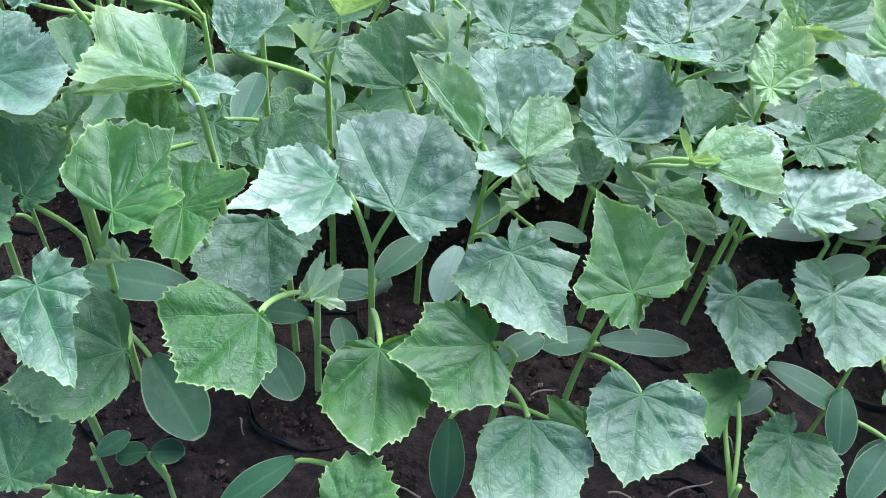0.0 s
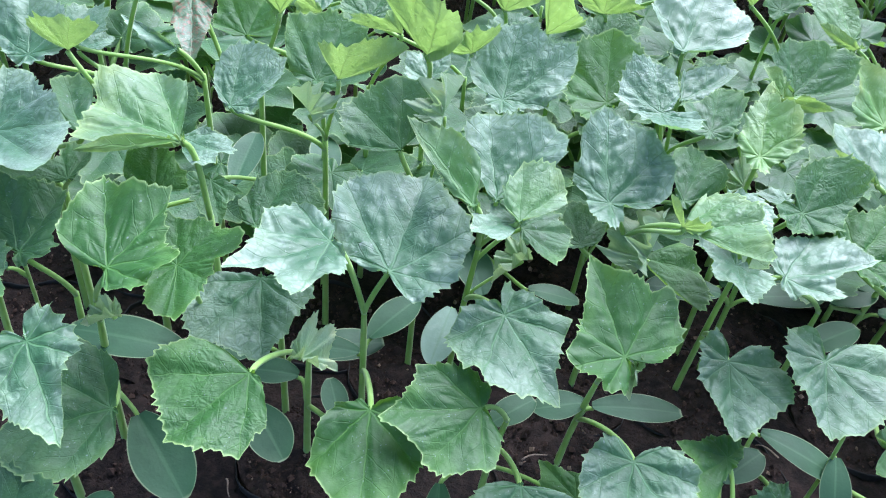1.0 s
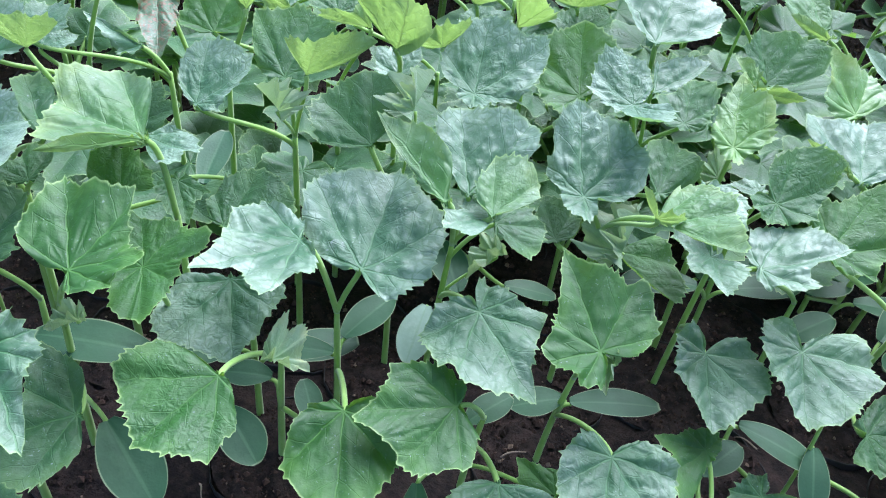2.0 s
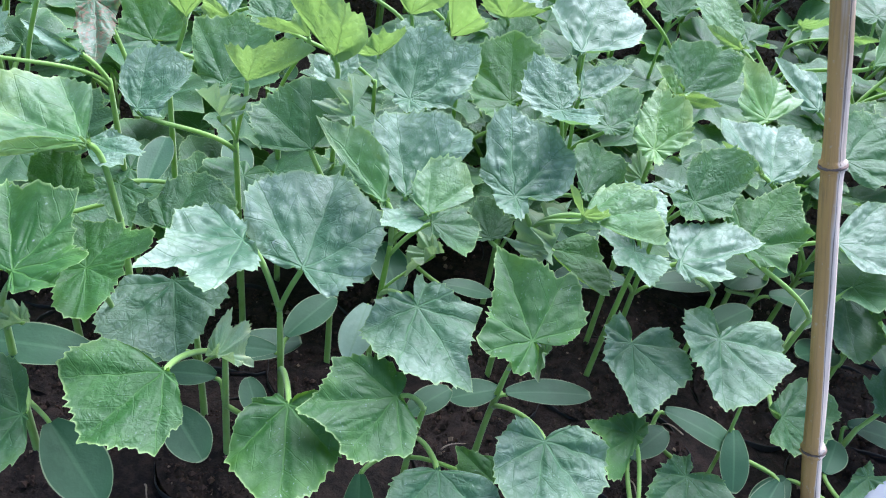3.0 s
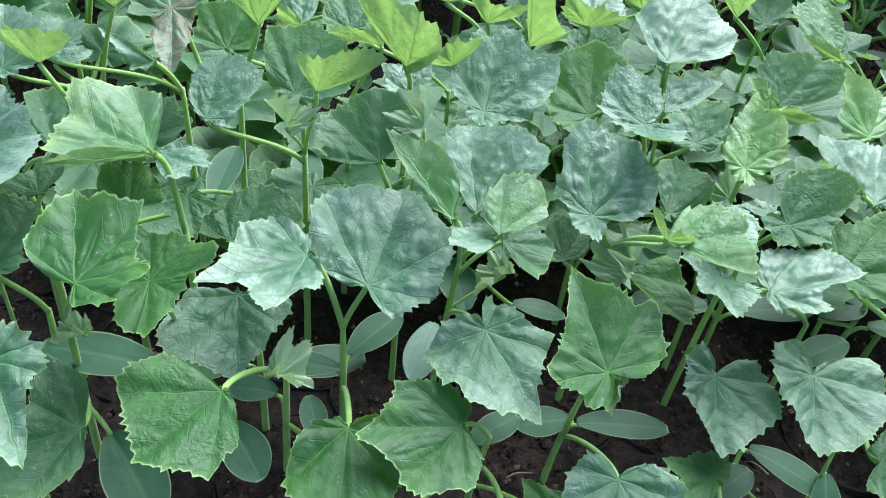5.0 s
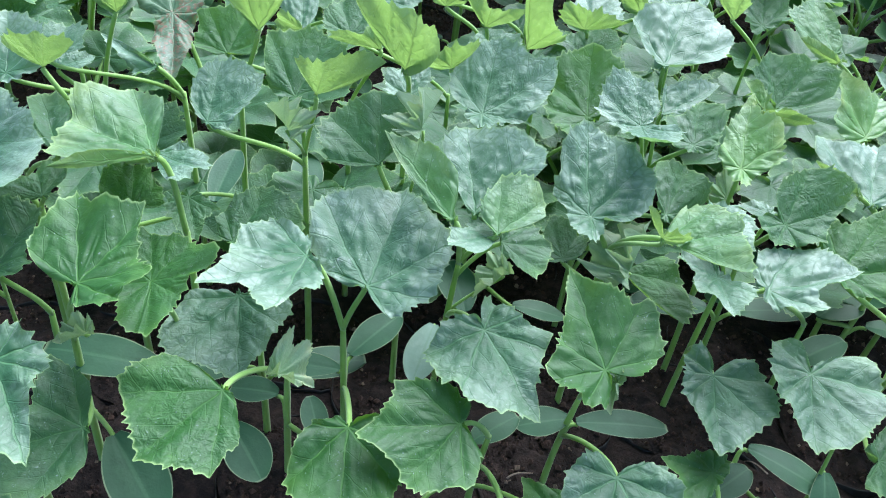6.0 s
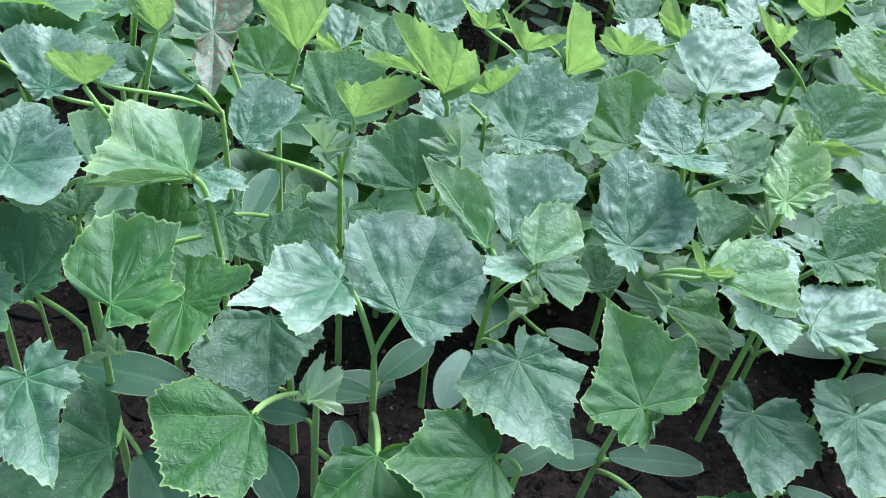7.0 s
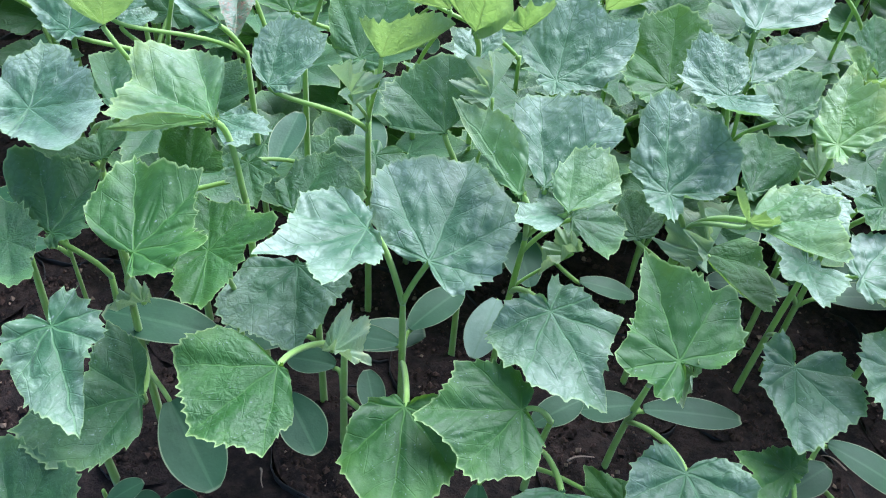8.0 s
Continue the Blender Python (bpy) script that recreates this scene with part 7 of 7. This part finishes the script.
s.seed_leaf((0.2160, 0.4072, 0.0698), 75, 11, 0.0501, 0.0262)
s.broad_leaf((0.2039, 0.4066, 0.1750), 12, 26, -5, 0.0543, 0.10, 0.2, LIME, (1.00, .70, .74, .71, .60, .50, .46, .44, .32, .25, .21, .19, .18, .17, .17, .22, .28, .31, .25, .21, .18, .17, .16, .16, .16, .16, .18, .19, .22, .26, .32, .34, .37, .43, .58, .70))
s = Seedling(0.409, 0.399, 0.072, -0.000, -0.004, label="cucumber seedling with toothed green leaves in a black bag")
s.leaf((0.4348, 0.4077, 0.0924), 431, 24, -6, 0.0391, coarse=True)
s.seed_leaf((0.4101, 0.4088, 0.0588), 6, 2, 0.0440, 0.0285)
s.seed_leaf((0.4079, 0.3889, 0.0513), 186, 1, 0.0408, 0.0255)
s.broad_leaf((0.4090, 0.3825, 0.1000), -160, -16, -6, 0.0741, 0.10, 0.0, WAXY, (1.00, .99, .87, .59, .50, .44, .31, .24, .20, .18, .17, .16, .16, .16, .15, .14, .13, .13, .13, .14, .15, .17, .21, .27, .28, .28, .29, .32, .36, .42, .49, .52, .57, .66, .80, .88))
s = Seedling(-0.103, 0.119, 0.065, -0.003, 0.004, label="low cucumber seedling with toothed green leaves in a black bag")
s.broad_leaf((-0.1179, 0.1540, 0.0900), 71, 4, 11, 0.0249, 0.10, 0.0, FRESH, (1.00, .92, .64, .24, .15, .11, .09, .08, .07, .07, .07, .07, .07, .07, .08, .09, .12, .16, .27, .80, .77, .77, .77, .75, .66, .55, .48, .43, .41, .40, .40, .41, .44, .49, .57, .72))
s = Seedling(0.005, 0.129, 0.058, -0.000, 0.005, label="low cucumber seedling with toothed green leaves in a black bag")
s.broad_leaf((-0.0095, 0.1710, 0.0800), 15, 6, 2, 0.0300, 0.10, 0.2, FRESH, (1.00, .95, .90, .87, .84, .84, .79, .67, .53, .28, .19, .15, .13, .11, .10, .10, .10, .10, .10, .11, .13, .15, .19, .20, .22, .25, .30, .38, .48, .53, .61, .69, .75, .80, .85, .91))
s = Seedling(0.357, 0.302, 0.043, 0.004, 0.002, label="low cucumber seedling with toothed green leaves in a black bag")
s.seed_leaf((0.3650, 0.3148, 0.0309), 101, -4, 0.0496, 0.0272)
s.broad_leaf((0.3736, 0.3086, 0.0600), 14, 16, 4, 0.0289, 0.05, 0.5, WAXY, (1.00, 1.03, 1.09, 1.23, 1.48, 1.61, 1.39, 1.26, 1.01, .65, .49, .38, .32, .29, .27, .25, .25, .26, .27, .29, .33, .40, .46, .40, .36, .34, .33, .33, .34, .36, .40, .46, .76, .68, .70, .81))
s = Seedling(0.193, 0.216, 0.050, -0.001, 0.004, label="low cucumber seedling with toothed green leaves in a black bag")
s.seed_leaf((0.1959, 0.2669, 0.0471), 53, 12, 0.0332, 0.0209)
s.broad_leaf((0.1918, 0.2670, 0.0700), -85, 7, -11, 0.0313, 0.10, 0.0, FRESH, (1.00, .61, .54, .51, .49, .45, .42, .41, .42, .44, .43, .44, .46, .44, .39, .37, .34, .28, .24, .21, .20, .19, .19, .20, .21, .23, .27, .33, .45, 1.10, 1.33, 1.05, .87, .76, .75, .86))
s = Seedling(-0.110, 0.169, 0.072, 0.005, 0.003, label="cucumber seedling with toothed green leaves in a black bag")
s.broad_leaf((-0.1497, 0.1625, 0.1000), 57, 8, 12, 0.0271, 0.06, 0.2, LEAF, (1.00, .89, .73, .60, .51, .45, .41, .35, .29, .26, .24, .22, .22, .22, .23, .25, .28, .33, .34, .35, .39, .44, .52, .68, .85, .98, 1.19, 1.36, 1.45, 1.27, 1.15, 1.10, 1.09, 1.12, 1.18, 1.10))
s = Seedling(0.344, 0.249, 0.035, 0.002, 0.004, label="small cucumber sprout with smooth oval seed leaves in dark soil", thick=0.0013)
s.seed_leaf((0.3347, 0.2783, 0.0270), 35, 16, 0.0274, 0.0208)
s.seed_leaf((0.3055, 0.2717, 0.0281), -130, -13, 0.0353, 0.0221)

# ---------------------------------------------------------------- seedlings of the rows further off
rng = random.Random(11)


def spare_seedling(x, y, height, leaves):
    """A seedling of the same stand, its leaves set round the stem by chance."""
    s = Seedling(x, y, height, rng.uniform(-0.02, 0.02), rng.uniform(-0.02, 0.02), label="tall cucumber seedling with broad green leaves among its neighbours")
    turn = rng.uniform(0, 360)
    for k in range(leaves):
        az = turn + k * 137 + rng.uniform(-20, 20)
        far = rng.uniform(0.03, 0.05)
        z = height + rng.uniform(-0.06, 0.015)
        L = rng.uniform(0.038, 0.052)
        s.leaf((x + far * math.sin(radians(az)), y + far * math.cos(radians(az)), z), az, rng.uniform(-5, 40), rng.uniform(-25, 25), L, back=rng.uniform(0.9, 1.3), coarse=True)
    for k in (0, 180):
        az = turn + k + 40
        s.seed_leaf((x + 0.012 * math.sin(radians(az)), y + 0.012 * math.cos(radians(az)), 0.06), az, rng.uniform(0, 20), 0.045, 0.025)
    s.leaf((x + 0.008, y, height + 0.012), turn, 60, 0, 0.02, fold=0.8, young=True)
    return s


SPARE_AT = [(-0.33, 0.3), (0.47, 0.36), (0.03, 0.78), (-0.3, 0.52), (0.33, 0.76), (-0.14, 0.7)]
SPARES = [spare_seedling(x, y, 0.165 + 0.008 * (k % 4), 4 if k % 2 else 5) for k, (x, y) in enumerate(SPARE_AT)]
for x, y in SPARE_AT:
    bag_at(x, y)
spots = []
for row in range(15):
    for col in range(-15, 20):
        x, y = -0.02 + 0.088 * col + 0.044 * (row % 2), 0.28 + 0.084 * row
        if y > 0.715 or x < -0.3 - 0.1 * (y - 0.3) or x > 0.42 + 0.35 * (y - 0.3):
            if abs(x - 0.05) < 0.35 + 0.55 * y and all(math.hypot(x - a, y - b) > 0.07 for a, b in USED + SPARE_AT):
                spots.append((x, y))
for k, (x, y) in enumerate(spots):
    x, y = x + rng.uniform(-0.008, 0.008), y + rng.uniform(-0.008, 0.008)
    copy_thing(SPARES[k % len(SPARES)].ob, pose(x, y, 0, 0, 0, rng.uniform(0, 360)))
    bag_at(x, y)

# ---------------------------------------------------------------- bamboo cane


def bamboo_cane(foot, top, r0, r1, nodes):
    base = tagged(new("bamboo_cane"), "weathered tan bamboo cane with ringed joints, stuck in the ground", "cane")
    foot, top = Vector(foot), Vector(top)
    base.matrix_basis = Matrix.Translation(foot) @ (top - foot).to_track_quat("Z", "Y").to_matrix().to_4x4()
    span = np.array([0.0, 0.0, (top - foot).length])
    x, y = np.array([1.0, 0, 0]), np.array([0, 1.0, 0])
    prof = []
    cuts = sorted(nodes)
    for s in np.linspace(0, 1, 90):
        prof.append((s, 0.0))
    for c in cuts:
        prof += [(c - 0.009, 0.0003), (c - 0.0035, 0.0018), (c, 0.0006), (c + 0.0035, 0.0016), (c + 0.009, 0.0003)]
    prof = sorted(prof)
    sides = 24
    verts, faces = [], []
    for s, bulge in prof:
        zig = 0.0005 * math.sin(s * 9) + 0.0003 * math.sin(s * 31)
        for k in range(sides):
            a = 2 * math.pi * k / sides
            r = r0 + (r1 - r0) * s + bulge + 0.00035 * math.sin(3 * a + s * 20) + 0.0002 * math.sin(9 * a)
            verts.append(span * s + x * (zig + r * math.cos(a)) + y * r * math.sin(a))
    for i in range(len(prof) - 1):
        for k in range(sides):
            k2 = (k + 1) % sides
            faces.append((i * sides + k, i * sides + k2, (i + 1) * sides + k2, (i + 1) * sides + k))
    faces.append(tuple((len(prof) - 1) * sides + k for k in range(sides)))
    culm = put_part("culm", mesh_of("culm", verts, faces, BAMBOO), base)
    west = base.matrix_basis.to_3x3().inverted() @ Vector((-1, 0.1, 0))
    shade = [0.5 - 0.45 * math.sin(2 * math.pi * (n % sides) / sides + math.pi / 2 - math.atan2(west.y, west.x)) for n in range(len(verts))]
    culm.data.attributes.new("bleached", "FLOAT", "POINT").data.foreach_set("value", shade)
    for c in cuts:
        ring = [span * c + (r0 + (r1 - r0) * c + 0.001) * (x * math.cos(a) + y * math.sin(a)) for a in np.linspace(0, 2 * math.pi, 25)]
        put_part("joint_ring", mesh_of("joint_ring", *tube(ring, [0.0008, 0.0011, 0.0007, 0.001], 6), RING), base, "dark raised joint ring")
    return base


RING = plain_plant("bamboo joint", (0.12, 0.08, 0.06), (0.22, 0.16, 0.13), 300.0, 0.7, 0.0)
bamboo_cane((0.3446, 0.2397, -0.0600), (0.2177, 0.3548, 0.3679), 0.0056, 0.0052, [0.2804, 0.6790])

# ---------------------------------------------------------------- plastic sheet at the edge of the bed
sv, sf = [], []
nx, ny = 40, 40
for i in range(ny + 1):
    for k in range(nx + 1):
        a, b = k / nx, i / ny
        x = 0.345 + 0.2 * a - 0.06 * (1 - b) * (1 - a)
        y = 0.236 - 0.36 * b + 0.125 * a * (1 - b)
        z = 0.028 + 0.018 * noise.noise(Vector((x * 9, y * 7, 0))) + 0.006 * noise.noise(Vector((x * 30, y * 12, 3))) - 0.05 * a * a - 0.1 * max(0, 0.08 - a) * 1.5
        sv.append((x, y, z))
for i in range(ny):
    for k in range(nx):
        p = i * (nx + 1) + k
        sf.append((p, p + 1, p + nx + 2, p + nx + 1))
tagged(new("plastic_sheet", mesh_of("plastic_sheet", sv, sf, SHEET)), "crumpled milky plastic sheet lying beside the nursery bags", "plastic sheet")


# ---------------------------------------------------------------- straw on the soil
def straw(points, r):
    ob = new("straw", mesh_of("straw", *tube(curve_points(points, 10), [r, r * 0.8, r * 0.5], 6), STRAW))
    return tagged(ob, "thin dry straw lying on the dark soil", "straw", "dry straws on the soil")


STRAW = plain_plant("dry straw", (0.2, 0.15, 0.11), (0.32, 0.25, 0.19), 200.0, 0.8, 0.0)
straw([(0.1340, 0.2340, 0.004), (0.1393, 0.2346, 0.008), (0.1434, 0.2302, 0.009), (0.1480, 0.2310, 0.005)], 0.0006)
straw([(0.1690, 0.2350, 0.004), (0.1774, 0.2426, 0.008), (0.1900, 0.2400, 0.009), (0.1970, 0.2470, 0.005)], 0.0006)
straw([(0.2120, 0.2810, 0.004), (0.2143, 0.2767, 0.008), (0.2118, 0.2717, 0.009), (0.2140, 0.2680, 0.005)], 0.0006)
straw([(0.0260, 0.2200, 0.004), (0.0203, 0.2196, 0.008), (0.0160, 0.2246, 0.009), (0.0110, 0.2240, 0.005)], 0.0006)
straw([(-0.0850, 0.2600, 0.004), (-0.0818, 0.2564, 0.008), (-0.0829, 0.2510, 0.009), (-0.0800, 0.2480, 0.005)], 0.0006)
straw([(0.2590, 0.3200, 0.004), (0.2533, 0.3208, 0.008), (0.2500, 0.3266, 0.009), (0.2450, 0.3270, 0.005)], 0.0006)
straw([(0.0900, 0.2960, 0.004), (0.0950, 0.2997, 0.008), (0.1018, 0.2976, 0.009), (0.1060, 0.3010, 0.005)], 0.0006)
